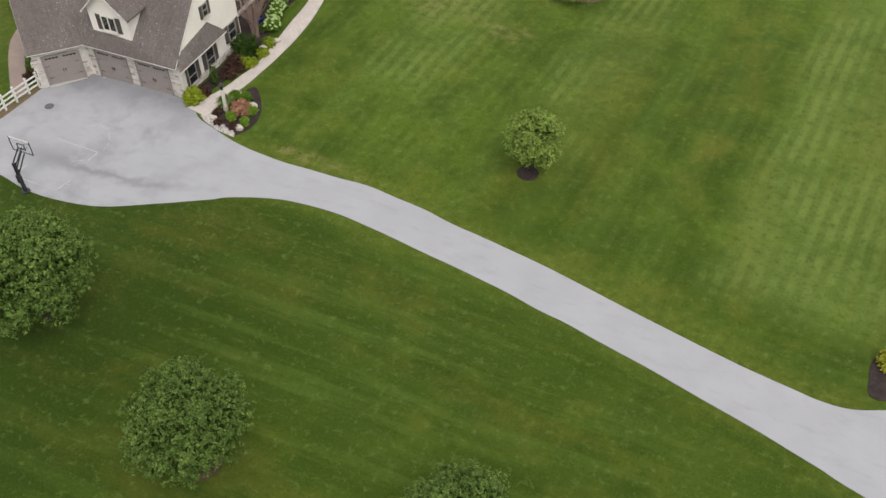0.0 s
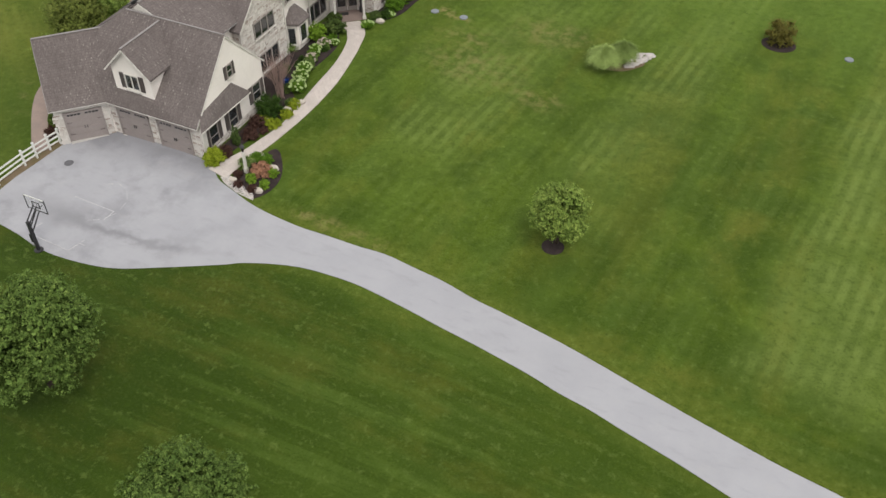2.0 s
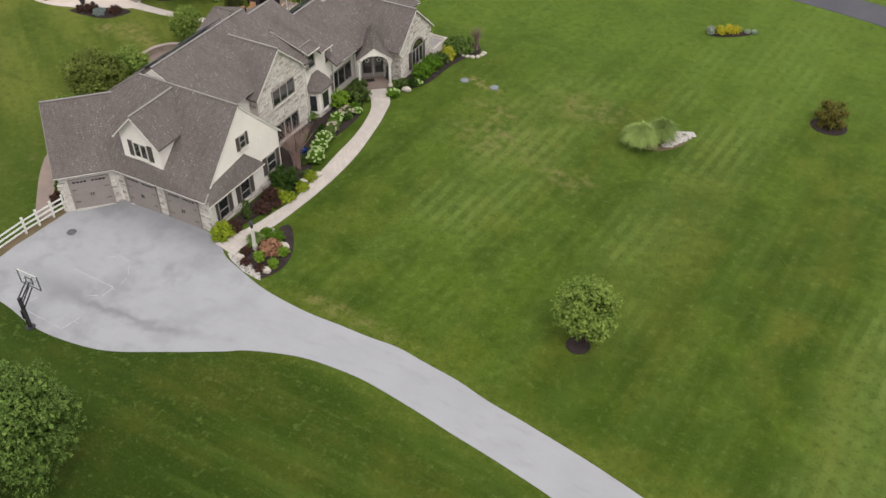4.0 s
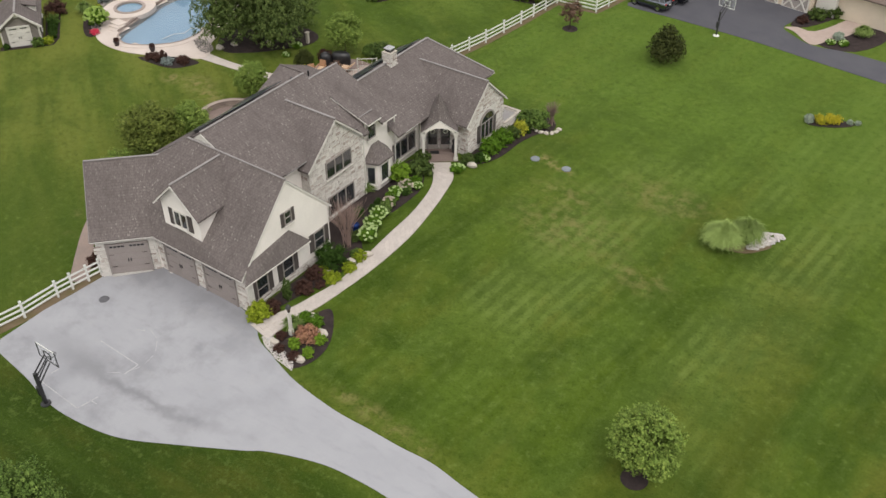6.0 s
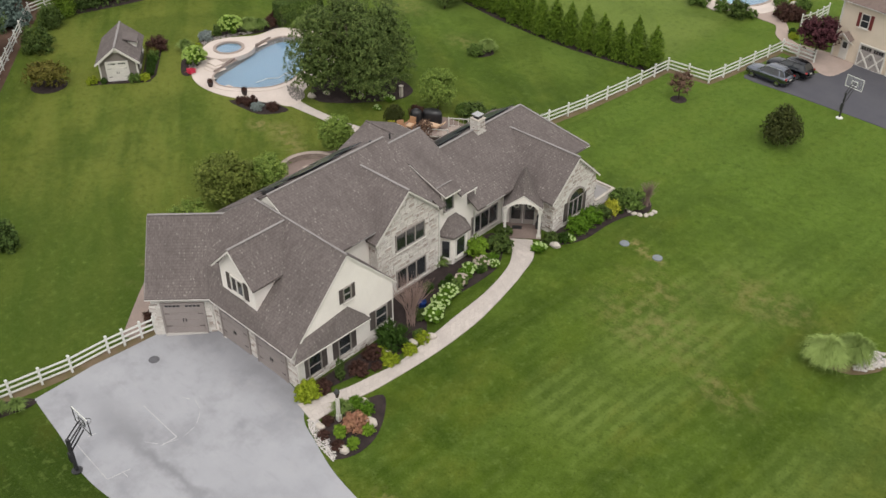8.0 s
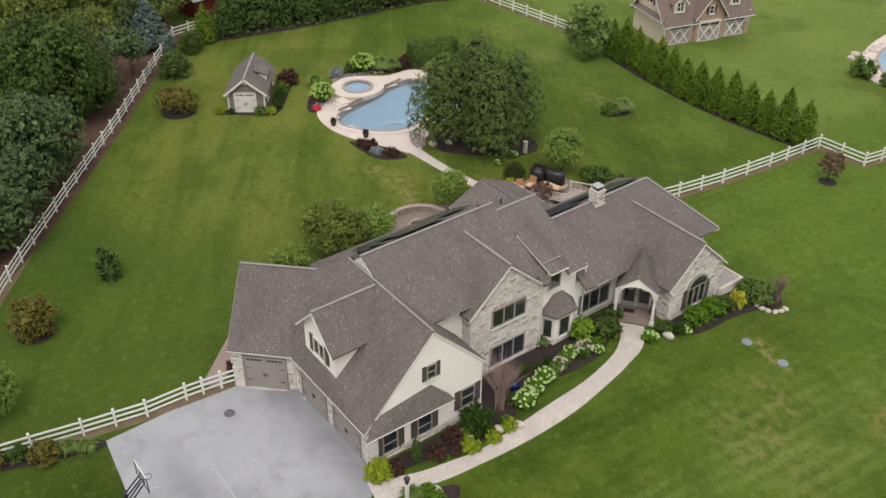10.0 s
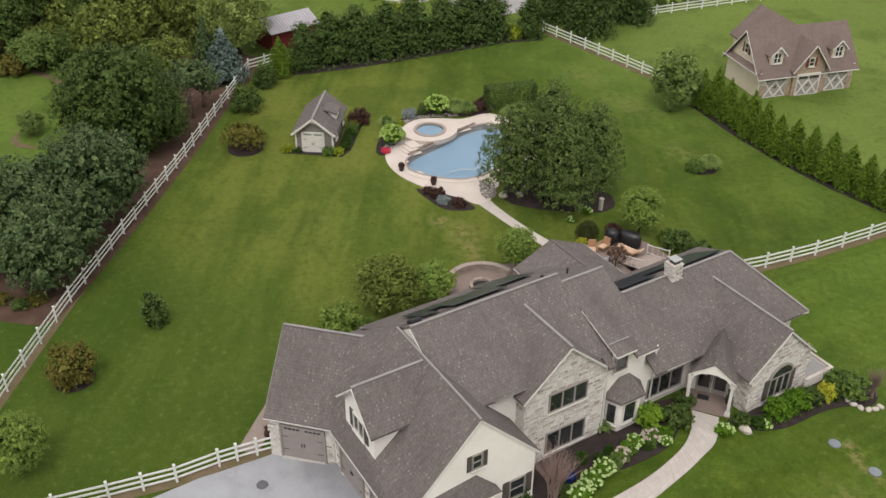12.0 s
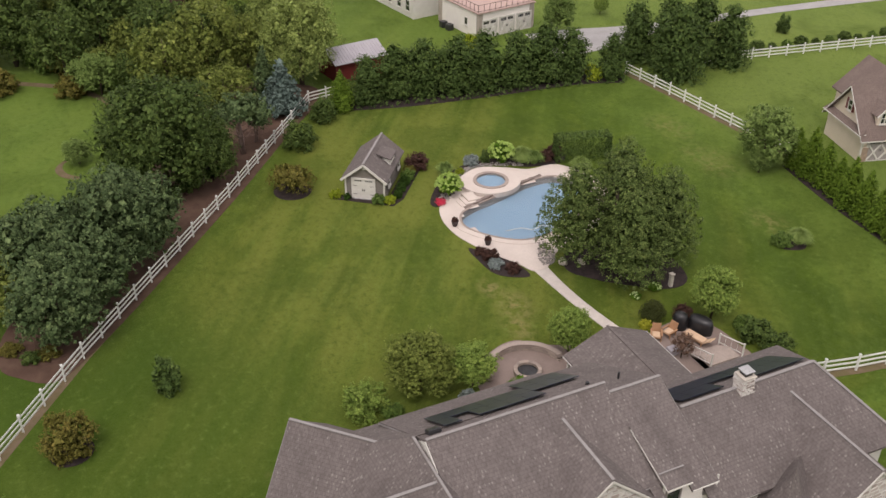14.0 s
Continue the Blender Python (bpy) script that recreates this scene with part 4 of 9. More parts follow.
def garage_door(parent, m, w, h, mat, cross=False, trim=None):
    """A panelled door in the plane y=0 of m, centred on x, from z=0 up."""
    b = Build(m)
    b.box(-w / 2, w / 2, -0.03, 0.05, 0.0, h)
    door = part("garage_door", b, mat, parent)
    tm = trim or mat
    for s in (-1, 1):
        part("door_frame", Build(m).box(s * (w / 2 + 0.06) - 0.06, s * (w / 2 + 0.06) + 0.06, -0.1, 0.03, 0.0, h + 0.1), tm, door)
    part("lintel", Build(m).box(-w / 2 - 0.12, w / 2 + 0.12, -0.1, 0.03, h, h + 0.14), tm, door)
    for k in range(4):
        z = h * k / 4
        for s in range(2):
            x0 = -w / 2 + s * w / 2
            if k == 3:
                for q in range(4):
                    if cross:
                        part("pane", Build(m).box(x0 + 0.12 + q * (w / 2 - 0.24) / 4 + 0.025, x0 + 0.12 + (q + 1) * (w / 2 - 0.24) / 4 - 0.025, -0.05, -0.02, h * 0.79, h * 0.95), GLASS, door)
                        continue
                    part("pane", Build(m).box(x0 + 0.18 + q * (w / 2 - 0.3) / 4, x0 + 0.12 + (q + 1) * (w / 2 - 0.3) / 4, -0.05, -0.02, z + h / 4 - 0.19, z + h / 4 - 0.07), GLASS, door)
            elif not cross:
                part("panel", Build(m).box(x0 + 0.12, x0 + w / 2 - 0.12, -0.05, -0.02, z + 0.09, z + h / 4 - 0.07), mat, door)
    if cross:
        for s in (-1, 1):
            x0, x1 = (s * 0.06, s * (w / 2 - 0.06))
            part("cross_board", Build(m).beam((x0, -0.05, 0.08), (x1, -0.05, h * 0.74), 0.1, 0.16), TRIM, door)
            part("cross_board", Build(m).beam((x1, -0.055, 0.08), (x0, -0.055, h * 0.74), 0.1, 0.16), TRIM, door)
    for s in (-1, 1):
        part("pull_handle", Build(m).box(s * 0.09 - 0.025, s * 0.09 + 0.025, -0.1, -0.04, h * 0.42, h * 0.52), DARK, door)
        for z in (0.25, 0.68):
            part("strap_hinge", Build(m).box(min(s * (w / 2 - 0.05), s * (w / 2 - 0.4)), max(s * (w / 2 - 0.05), s * (w / 2 - 0.4)), -0.07, -0.04, h * z, h * z + 0.03), SHUTTER, door)
    part("threshold", Build(m).box(-w / 2 - 0.1, w / 2 + 0.1, -0.12, -0.035, -0.3, 0.015), GUTTER, door)
    return door


# garage wing with the front gable
GX = -41.35
b = prism_x(Build(), gable_profile(45.8, 54.0, 50.25, -0.5, 8.52, 1.06), -49.6, GX)
part("wall", b, STUCCO, house)
za, zb = 8.52 - 1.06 * (50.25 - 45.35), 8.52 - 1.06 * (54.35 - 50.25)
xr, xw = -50.35, -56.6
zw = 8.5 - 0.72 * (xr - xw)
roof = roof_plates("roof", [
    [(-51.5, 45.35, za), (GX + 0.03, 45.35, za), (GX + 0.03, 50.25, 8.52), (xr, 50.3, 8.5), (-54.2, 46.9, 5.73)],
    [(xr, 50.3, 8.5), (GX + 0.03, 50.25, 8.52), (GX + 0.03, 54.35, zb), (xr, 54.35, zb)],
    [(xr, 50.3, 8.5), (xr, 54.35, 8.5), (xw, 54.35, zw), (xw, 48.6, zw), (-54.2, 46.9, 5.73)]], house)
caps(roof, [((xr, 50.3, 8.5), (GX + 0.04, 50.25, 8.52))], None, 0.13)
trims(roof, [((GX + 0.05, 45.35, za - 0.12), (GX + 0.05, 50.25, 8.4)), ((GX + 0.05, 50.25, 8.4), (GX + 0.05, 54.35, zb - 0.12))], None, 0.04, 0.12)
gutters(roof, [((-49.6, 45.29, za - 0.06), (GX + 0.03, 45.29, za - 0.06))])
part("wall", Build().box(-55.6, -49.0, 49.2, 54.0, -0.5, 3.5), STUCCO, house)
# angled wing
A = Matrix.Translation((-55.6, 45.3, 0)) @ Matrix.Rotation(radians(45), 4, "Z")
b = prism_x(Build(A), gable_profile(-3.75, 3.75, 0.0, -0.5, 7.25, 0.95), 0.25, 7.0)
part("wall", b, STUCCO, house)
roof = gable_x(house, 0.0, 7.0, -4.1, 4.1, 0.0, 7.25, 0.95, 0.95, False, A, back_trim=True, eaves=False)
gutters(roof, [((0.0, -4.16, 3.27), (4.6, -4.16, 3.27))], A)
# fascia stonework of the garage fronts
wall = part("stone_front", Build().box(-49.75, GX + 0.02, 45.72, 45.85, -0.5, 3.5), MORTAR, house)
angled = part("stone_front", Build(A).box(0.25, 4.25, -3.83, -3.7, -0.5, 3.45), MORTAR, house)
front = pose(-49.75, 45.72, 0.0)
stones_on(wall, front, [(0.0, 0.1), (8.5, 0.1), (8.5, 3.4), (0.0, 3.4)], [(0.55, 3.6, -1, 3.0), (4.3, 7.45, -1, 3.0)], 5)
angle_front = A @ pose(0.25, -3.83, 0.0)
stones_on(angled, angle_front, [(0.0, 0.1), (4.0, 0.1), (4.0, 3.35), (0.0, 3.35)], [(0.55, 3.55, -1, 3.0)], 6)
for x in (-47.65, -43.85):
    garage_door(house, pose(x, 45.68, 0.3), 2.75, 2.45, DOOR_TAUPE)
garage_door(house, A @ pose(2.3, -3.87, 0.25), 2.65, 2.45, DOOR_TAUPE)
part("corner_stone", Build().box(GX - 0.02, GX + 0.1, 45.7, 46.2, -0.4, 3.2), MORTAR, house)
# front windows and the pent roof above them
for y, z, h in ((47.08, 1.66, 1.75), (49.58, 1.6, 1.8), (52.85, 2.14, 1.35)):
    window_unit(house, wall_pose(GX, y, z, EAST), 0.95, h, 1, 2, 0.42)
window_unit(house, wall_pose(GX, 50.08, 5.62, EAST), 0.55, 0.95, 1, 2, 0.27)
roof = roof_plates("pent_roof", [
    [(GX + 0.6, 45.1, 3.3), (GX + 0.6, 51.4, 3.14), (GX, 50.05, 4.58), (GX, 46.0, 4.12)],
    [(GX + 0.6, 51.4, 3.14), (GX - 0.05, 51.4, 3.14), (GX, 50.05, 4.58)]], house)
trims(roof, [((GX + 0.62, 45.1, 3.2), (GX + 0.62, 51.4, 3.05))], None, 0.05, 0.07)
part("stone_base", Build().box(GX - 0.05, GX + 0.06, 45.75, 54.0, -0.4, 0.95), MORTAR, house)
stones_on(house.children[-1], pose(GX + 0.06, 45.75, 0, 0, 0, 90), [(0, 0.1), (8.2, 0.1), (8.2, 0.95), (0, 0.95)], [], 9)
# dormer on the garage
D = Matrix.Translation((-47.15, 46.05, 0)) @ Matrix.Rotation(radians(-90), 4, "Z")
b = prism_x(Build(D), gable_profile(-1.75, 1.75, 0.0, 3.9, 8.35, 1.0, 0.15), -3.6, 0.0)
part("dormer_wall", b, STUCCO, house)
gable_x(house, -4.2, 0.35, -2.1, 2.1, 0.0, 8.35, 1.0, 1.0, True, D, eaves=False)
window_unit(house, wall_pose(-47.15, 46.05, 5.35, SOUTH), 1.15, 1.15, 2, 1, 0.42, TRIM)
# main two-storey block
b = Build()
b.poly([(-55.2, 50.75, -0.4), (-44.4, 50.75, -0.4), (-44.4, 50.75, 6.45), (-49.2, 50.75, 9.0), (-55.2, 50.75, 4.9)])
b.poly([(-55.2, 61.0, -0.4), (-44.4, 61.0, -0.4), (-44.4, 61.0, 6.45), (-49.2, 61.0, 9.0), (-55.2, 61.0, 4.9)][::-1])
b.poly([(-44.4, 50.75, -0.4), (-44.4, 61.0, -0.4), (-44.4, 61.0, 6.45), (-44.4, 50.75, 6.45)])
b.poly([(-55.2, 61.0, -0.4), (-55.2, 50.75, -0.4), (-55.2, 50.75, 4.9), (-55.2, 61.0, 4.9)])
part("wall", b, STUCCO, house)
zf, zr_ = 9.2 - 0.53 * 5.2, 9.2 - 0.66 * 6.6
roof = roof_plates("roof", [
    [(-49.2, 50.5, 9.2), (-49.2, 61.0, 9.2), (-44.0, 61.0, zf), (-44.0, 50.5, zf)],
    [(-49.2, 61.0, 9.2), (-49.2, 50.5, 9.2), (-55.8, 50.5, zr_), (-55.8, 61.0, zr_)]], house)
caps(roof, [((-49.2, 50.5, 9.2), (-49.2, 61.02, 9.2))])
trims(roof, [((-49.2, 50.46, 9.06), (-44.0, 50.46, zf - 0.14))])
trims(roof, [((-55.8, 50.46, zr_ - 0.1), (-50.4, 50.46, 8.28))], None, 0.04, 0.1, RIDGE)
part("gable_face", Build().slab([(-49.3, 50.48, 9.0), (-50.3, 50.48, 8.2), (-48.2, 50.48, 8.1), (-45.0, 50.48, 6.8)][::-1], 0.3, (0, 1, 0)), TRIM, house)
trims(roof, [((-43.97, 53.0, zf - 0.08), (-43.97, 61.0, zf - 0.08))], None, 0.05, 0.07, RIDGE)
part("pipe_boot", Build().lathe([(0.12, 0), (0.12, 0.35), (0.09, 0.4)], 10, (-49.9, 60.4, 8.5)), BLACK, roof)
# second block, a little lower
MX = -43.9
b = Build()
b.poly([(-55.0, 64.2, -0.4), (MX, 64.2, -0.4), (MX, 64.2, 6.1), (-48.9, 64.2, 8.5), (-55.0, 64.2, 4.6)][::-1])
b.poly([(MX, 60.5, -0.4), (MX, 64.2, -0.4), (MX, 64.2, 6.1), (MX, 60.5, 6.1)])
b.poly([(-55.0, 64.2, -0.4), (-55.0, 60.5, -0.4), (-55.0, 60.5, 4.6), (-55.0, 64.2, 4.6)])
part("wall", b, STUCCO, house)
zr2, k2 = 8.7, 0.465
zf2 = zr2 - k2 * 5.7
zm = zr2 - k2 * 3.6
roof = roof_plates("roof", [
    [(-48.9, 62.75, zr2), (-48.9, 64.45, zr2), (-43.2, 64.45, zf2), (-43.2, 62.75, zf2)],
    [(-48.9, 61.2, zr2), (-48.9, 62.75, zr2), (-45.3, 62.75, zm), (-45.3, 61.2, zm)],
    [(-48.9, 60.6, zr2), (-48.9, 61.2, zr2), (-43.2, 61.2, zf2), (-43.2, 60.6, zf2)],
    [(-48.9, 64.45, zr2), (-48.9, 60.6, zr2), (-55.6, 60.6, 4.7), (-55.6, 64.45, 4.7)]], house)
caps(roof, [((-48.9, 60.95, zr2), (-48.9, 64.47, zr2))])
trims(roof, [((-48.9, 64.48, zr2 - 0.12), (-43.2, 64.48, zf2 - 0.12)), ((-55.6, 64.48, 4.58), (-48.9, 64.48, zr2 - 0.12))], None, 0.04, 0.1, RIDGE)
trims(roof, [((-43.17, 62.8, zf2 - 0.08), (-43.17, 64.45, zf2 - 0.08))], None, 0.05, 0.06)
part("vent_pipe", Build().lathe([(0.07, 0), (0.07, 0.45)], 8, (-50.6, 63.0, 7.7)), DARK, roof)
# small dormer over the stair window
roof = roof_plates("shed_dormer", [[(-46.9, 61.2, 7.88), (-43.3, 61.2, 6.6), (-43.3, 62.75, 6.6), (-46.9, 62.75, 7.88)]], house)
trims(roof, [((-43.28, 61.2, 6.5), (-43.28, 62.75, 6.5))])
part("flashing", Build().beam((-44.15, 61.2, 6.95), (-44.15, 62.75, 6.95), 0.1, 0.03), RIDGE, roof)
part("dormer_wall", Build().box(-47.0, -43.8, 61.25, 62.7, 5.6, 6.42), STUCCO, house)
for y in (61.22, 62.66):
    part("dormer_cheek", Build().slab([(-46.9, y, 7.74), (-43.75, y, 6.62), (-43.75, y, 6.2), (-46.9, y, 7.5)], 0.06, (0, 1, 0)), SHINGLE, house)
trims(roof, [((-46.8, 61.18, 7.76), (-43.3, 61.18, 6.54))], None, 0.03, 0.07)
window_unit(house, wall_pose(-43.78, 62.05, 5.55, EAST), 0.85, 1.2, 1, 1)
# bay window
bay = [(MX - 0.1, 61.3), (-43.05, 61.75), (-43.05, 63.4), (MX - 0.1, 63.85)]
b = Build()
b.slab([(x, y, 3.05) for x, y in bay], 3.4)
part("bay_wall", b, STUCCO, house)
roof = roof_plates("bay_roof", [
    [(MX - 0.05, 61.05, 3.15), (-42.8, 61.62, 3.1), (MX, 62.15, 4.2)],
    [(-42.8, 61.62, 3.1), (-42.8, 63.52, 3.1), (MX, 63.0, 4.2), (MX, 62.15, 4.2)],
    [(-42.8, 63.52, 3.1), (MX - 0.05, 64.1, 3.15), (MX, 63.0, 4.2)]], house)
window_unit(house, wall_pose(-43.05, 62.57, 1.9, EAST), 0.9, 1.5, 1, 1, 0, TRIM)
window_unit(house, wall_pose(-43.48, 61.5, 1.9, 26), 0.6, 1.5, 1, 1, 0, TRIM)
window_unit(house, wall_pose(-43.48, 63.65, 1.9, 152), 0.6, 1.5, 1, 1, 0, TRIM)
# fieldstone gable
b = prism_x(Build(), gable_profile(54.9, 60.75, 57.75, -0.4, 8.75, 0.9), -46.0, -43.62)
stone_wall = part("stone_gable", b, MORTAR, house)
gable_x(house, -48.1, -43.42, 54.55, 61.1, 57.75, 8.75, 0.9, 0.9, True, eaves=False)
stones_on(stone_wall, pose(-43.62, 57.75, 0, 0, 0, 90), [(-2.85, 0.1), (3.0, 0.1), (3.0, 5.75), (0.0, 8.4), (-2.85, 5.85)], [(-1.35, 1.6, 4.05, 5.65), (-1.35, 1.75, 0.75, 2.6)], 11)
window_unit(house, wall_pose(-43.6, 57.95, 4.85, EAST), 2.7, 1.3, 3, 1)
window_unit(house, wall_pose(-43.6, 58.0, 1.7, EAST), 2.8, 1.5, 3, 1)
part("stone_return", Build().box(-44.6, -43.62, 54.82, 54.92, 2.0, 5.9), MORTAR, house)
stones_on(house.children[-1], pose(-44.6, 54.82, 0), [(0, 3.0), (0.95, 3.0), (0.95, 5.8), (0, 5.8)], [], 12)
# single-storey wing with hipped end
b = Build()
b.slab([(-50.5, 64.0, 4.15), (-44.0, 64.0, 4.15), (-44.0, 76.6, 4.15), (-50.5, 76.6, 4.15)], 4.6)
b.slab([(-52.3, 64.0, 2.9), (-50.5, 64.0, 2.9), (-50.5, 76.6, 2.9), (-52.3, 76.6, 2.9)], 3.1)
part("wall", b, STUCCO, house)
ze = 7.1 - 0.6 * 4.8
zn = 7.1 - 0.66 * 5.2
roof = roof_plates("roof", [
    [(-47.7, 64.3, 7.1), (-47.7, 74.8, 7.1), (-42.55, 77.6, ze), (-42.9, 64.3, ze)],
    [(-47.7, 74.8, 7.1), (-47.7, 64.3, 7.1), (-52.9, 64.3, zn), (-52.9, 77.6, zn)],
    [(-47.7, 74.8, 7.1), (-52.9, 77.6, zn), (-42.55, 77.6, ze)]], house)
caps(roof, [((-47.7, 65.2, 7.1), (-47.7, 74.8, 7.1)), ((-47.7, 74.8, 7.12), (-42.55, 77.6, ze + 0.02))], None, 0.2)
gutters(roof, [((-42.85, 65.2, ze - 0.06), (-42.85, 69.0, ze - 0.06)), ((-42.85, 75.5, ze - 0.06), (-42.5, 77.6, ze - 0.06))])
part("wall", Build().box(-44.2, -43.2, 75.2, 76.9, -0.4, 4.15), TRIM, house)
window_unit(house, wall_pose(-44.0, 66.35, 1.9, EAST), 2.9, 1.5, 3, 1)
# right-hand fieldstone gable
b = prism_x(Build(), gable_profile(69.75, 75.05, 72.35, -0.4, 6.45, 0.92), -46.0, -40.0)
g3 = part("stone_gable", b, MORTAR, house)
gable_x(house, -46.9, -39.85, 69.3, 75.4, 72.35, 6.45, 0.92, 0.92, True, eaves=False)
stones_on(g3, pose(-40.0, 72.35, 0, 0, 0, 90), [(-2.6, 0.1), (2.7, 0.1), (2.7, 3.85), (0.0, 6.1), (-2.6, 3.9)], [(-1.25, 1.5, 0.95, 3.7)], 13)
stones_on(g3, pose(-43.0, 69.75, 0), [(0, 0.1), (3.0, 0.1), (3.0, 3.8), (0, 3.8)], [], 14, limit=120)
window_unit(house, wall_pose(-39.97, 72.45, 1.95, EAST), 1.75, 1.5, 3, 1, 0.42)
b = Build(pose(-39.97, 72.45, 2.78, 0, 0, 90))
arc = [(1.0 * math.cos(math.pi * i / 12), -0.06, 0.85 * math.sin(math.pi * i / 12)) for i in range(13)]
b.slab(arc, 0.05, (0, 1, 0))
arch = part("arched_transom", b, GLASS, house)
for i in range(12):
    p, q = arc[i], arc[i + 1]
    part("trim_board", Build(pose(-39.97, 72.45, 2.78, 0, 0, 90)).beam(p, q, 0.14, 0.14), FRAME_TAUPE, arch)
# angled entry porch in the corner
EN = Matrix.Translation((-41.6, 68.0, 0)) @ Matrix.Rotation(radians(37), 4, "Z")
porch = part("porch_floor", Build(EN).box(-1.5, 1.5, -0.4, 3.0, -0.3, 0.72), PAVER, house)
part("step", Build(EN).box(-1.5, 1.5, -0.72, -0.4, -0.3, 0.56), PAVER, porch)
part("step", Build(EN).box(-1.5, 1.5, -1.05, -0.72, -0.3, 0.42), WALK, porch)
for s in (-1, 1):
    b = Build(EN).box(s * 1.3 - 0.1, s * 1.3 + 0.1, -0.28, -0.08, 0.56, 3.1)
    b.box(s * 1.3 - 0.17, s * 1.3 + 0.17, -0.35, -0.01, 0.56, 0.9)
    b.box(s * 1.3 - 0.17, s * 1.3 + 0.17, -0.35, -0.01, 2.98, 3.34)
    part("column", b, TRIM, porch)
b = Build(EN)
arcp = [(1.17 * math.cos(math.pi * i / 14), 3.05 + 0.74 * math.sin(math.pi * i / 14) ** 0.9) for i in range(15)]
topz = [(1.48, 3.32), (1.2, 3.52), (0.75, 3.86), (0.0, 4.42), (-0.75, 3.86), (-1.2, 3.52), (-1.48, 3.32)]


def top_at(x):
    for (xa, z_a), (xb, z_b) in zip(topz, topz[1:]):
        if xb <= x <= xa:
            return z_a + (z_b - z_a) * (xa - x) / (xa - xb)
    return 3.3


for (xa, z_a), (xb, z_b) in zip(arcp, arcp[1:]):
    b.slab([(xa, -0.38, z_a), (xa, -0.38, top_at(xa)), (xb, -0.38, top_at(xb)), (xb, -0.38, z_b)], 0.4, (0, 1, 0))
part("pediment", b, STUCCO, porch)
# flared spire roof over the porch
spine = [(-0.35, 4.5, 1.0), (-0.1, 5.2, 1.15), (0.15, 5.95, 1.35), (0.4, 6.6, 1.55), (0.95, 6.05, 1.5), (1.7, 5.5, 1.3), (2.6, 5.1, 1.1), (3.6, 4.8, 1.1)]
for side in (-1, 1):
    b = Build(EN)
    rows = [[(side * 1.5 * (1 - w), y, 3.42 + (z - 3.42) * w ** bow) for w in (0.0, 0.2, 0.4, 0.6, 0.8, 1.0)] for y, z, bow in spine]
    for r0, r1 in zip(rows, rows[1:]):
        for k in range(5):
            q = [r0[k], r0[k + 1], r1[k + 1], r1[k]]
            b.slab(q if side < 0 else q[::-1], 0.07)
    part("porch_roof", b, SHINGLE, house)
for s in (-1, 1):
    part("trim_board", Build(EN).beam((s * 1.5, -0.4, 3.36), (0.0, -0.4, 4.46), 0.04, 0.08), TRIM, porch)
part("entry_wall", Build(EN).box(-1.6, 1.6, 1.6, 1.8, 0.6, 4.0), STUCCO, house)
for s in (-1, 1):
    door = part("entry_door", Build(EN).box(s * 0.52 - 0.5, s * 0.52 + 0.5, 1.5, 1.6, 0.75, 3.0), FRAME_TAUPE, house)
    part("pane", Build(EN).box(s * 0.52 - 0.36, s * 0.52 + 0.36, 1.46, 1.51, 1.2, 2.85), GLASS, door)
    ring = [(s * 0.52 + 0.17 * math.cos(k * math.pi / 8), 1.43, 2.45 + 0.17 * math.sin(k * math.pi / 8)) for k in range(17)]
    part("wreath", Build(EN).tube(ring, [0.055] * 17, 6), F_WREATH, door, "white flower wreath on the glass")
    part("door_handle", Build(EN).box(s * 0.08 - 0.03, s * 0.08 + 0.03, 1.4, 1.46, 1.65, 1.85), CHROME, door)
part("door_mat", Build(EN).box(-0.75, 0.0, 0.75, 1.2, 0.72, 0.745), BLACK, porch, "dark door mat")
# low terrace wall beyond the stone gable
part("terrace_floor", Build().box(-43.6, -39.9, 75.1, 77.7, -0.3, 0.95), GRAVEL_ROAD, house)
part("terrace_wall", Build().box(-39.95, -39.78, 75.1, 77.6, -0.3, 1.2), STUCCO, house)
part("terrace_wall", Build().box(-43.6, -39.78, 77.6, 77.77, -0.3, 1.2), STUCCO, house)
for x0, x1, y0, y1 in ((-39.98, -39.75, 75.1, 77.8), (-43.6, -39.98, 77.57, 77.8)):
    part("wall_cap", Build().box(x0, x1, y0, y1, 1.2, 1.27, 0.02), ROCK, house)
# chimney
b = Build().box(-48.0, -47.2, 69.1, 69.9, 6.2, 7.95)
chim = part("chimney", b, MORTAR, house)
for face, (px, py) in ((0, (-47.6, 69.1)), (90, (-47.2, 69.5))):
    stones_on(chim, pose(px, py, 0, 0, 0, face), [(-0.39, 6.8), (0.39, 6.8), (0.39, 7.9), (-0.39, 7.9)], [], 21 + face, 0.2)
part("chimney_crown", Build().box(-48.05, -47.15, 69.05, 69.95, 7.95, 8.05, 0.03), ROCK, chim)
part("chimney_cap", Build().box(-47.85, -47.35, 69.25, 69.75, 8.05, 8.3), DARK, chim)
part("chimney_lid", Build().box(-47.95, -47.25, 69.15, 69.85, 8.3, 8.37, 0.02), CHROME, chim)
# downspouts
for x, y, z in ((GX + 0.1, 45.7, 3.1), (-43.9, 65.1, 5.5), (-43.55, 60.85, 5.4)):
    part("downspout", Build().beam((x, y, -0.1), (x, y, z), 0.08, 0.1), TRIM, house)
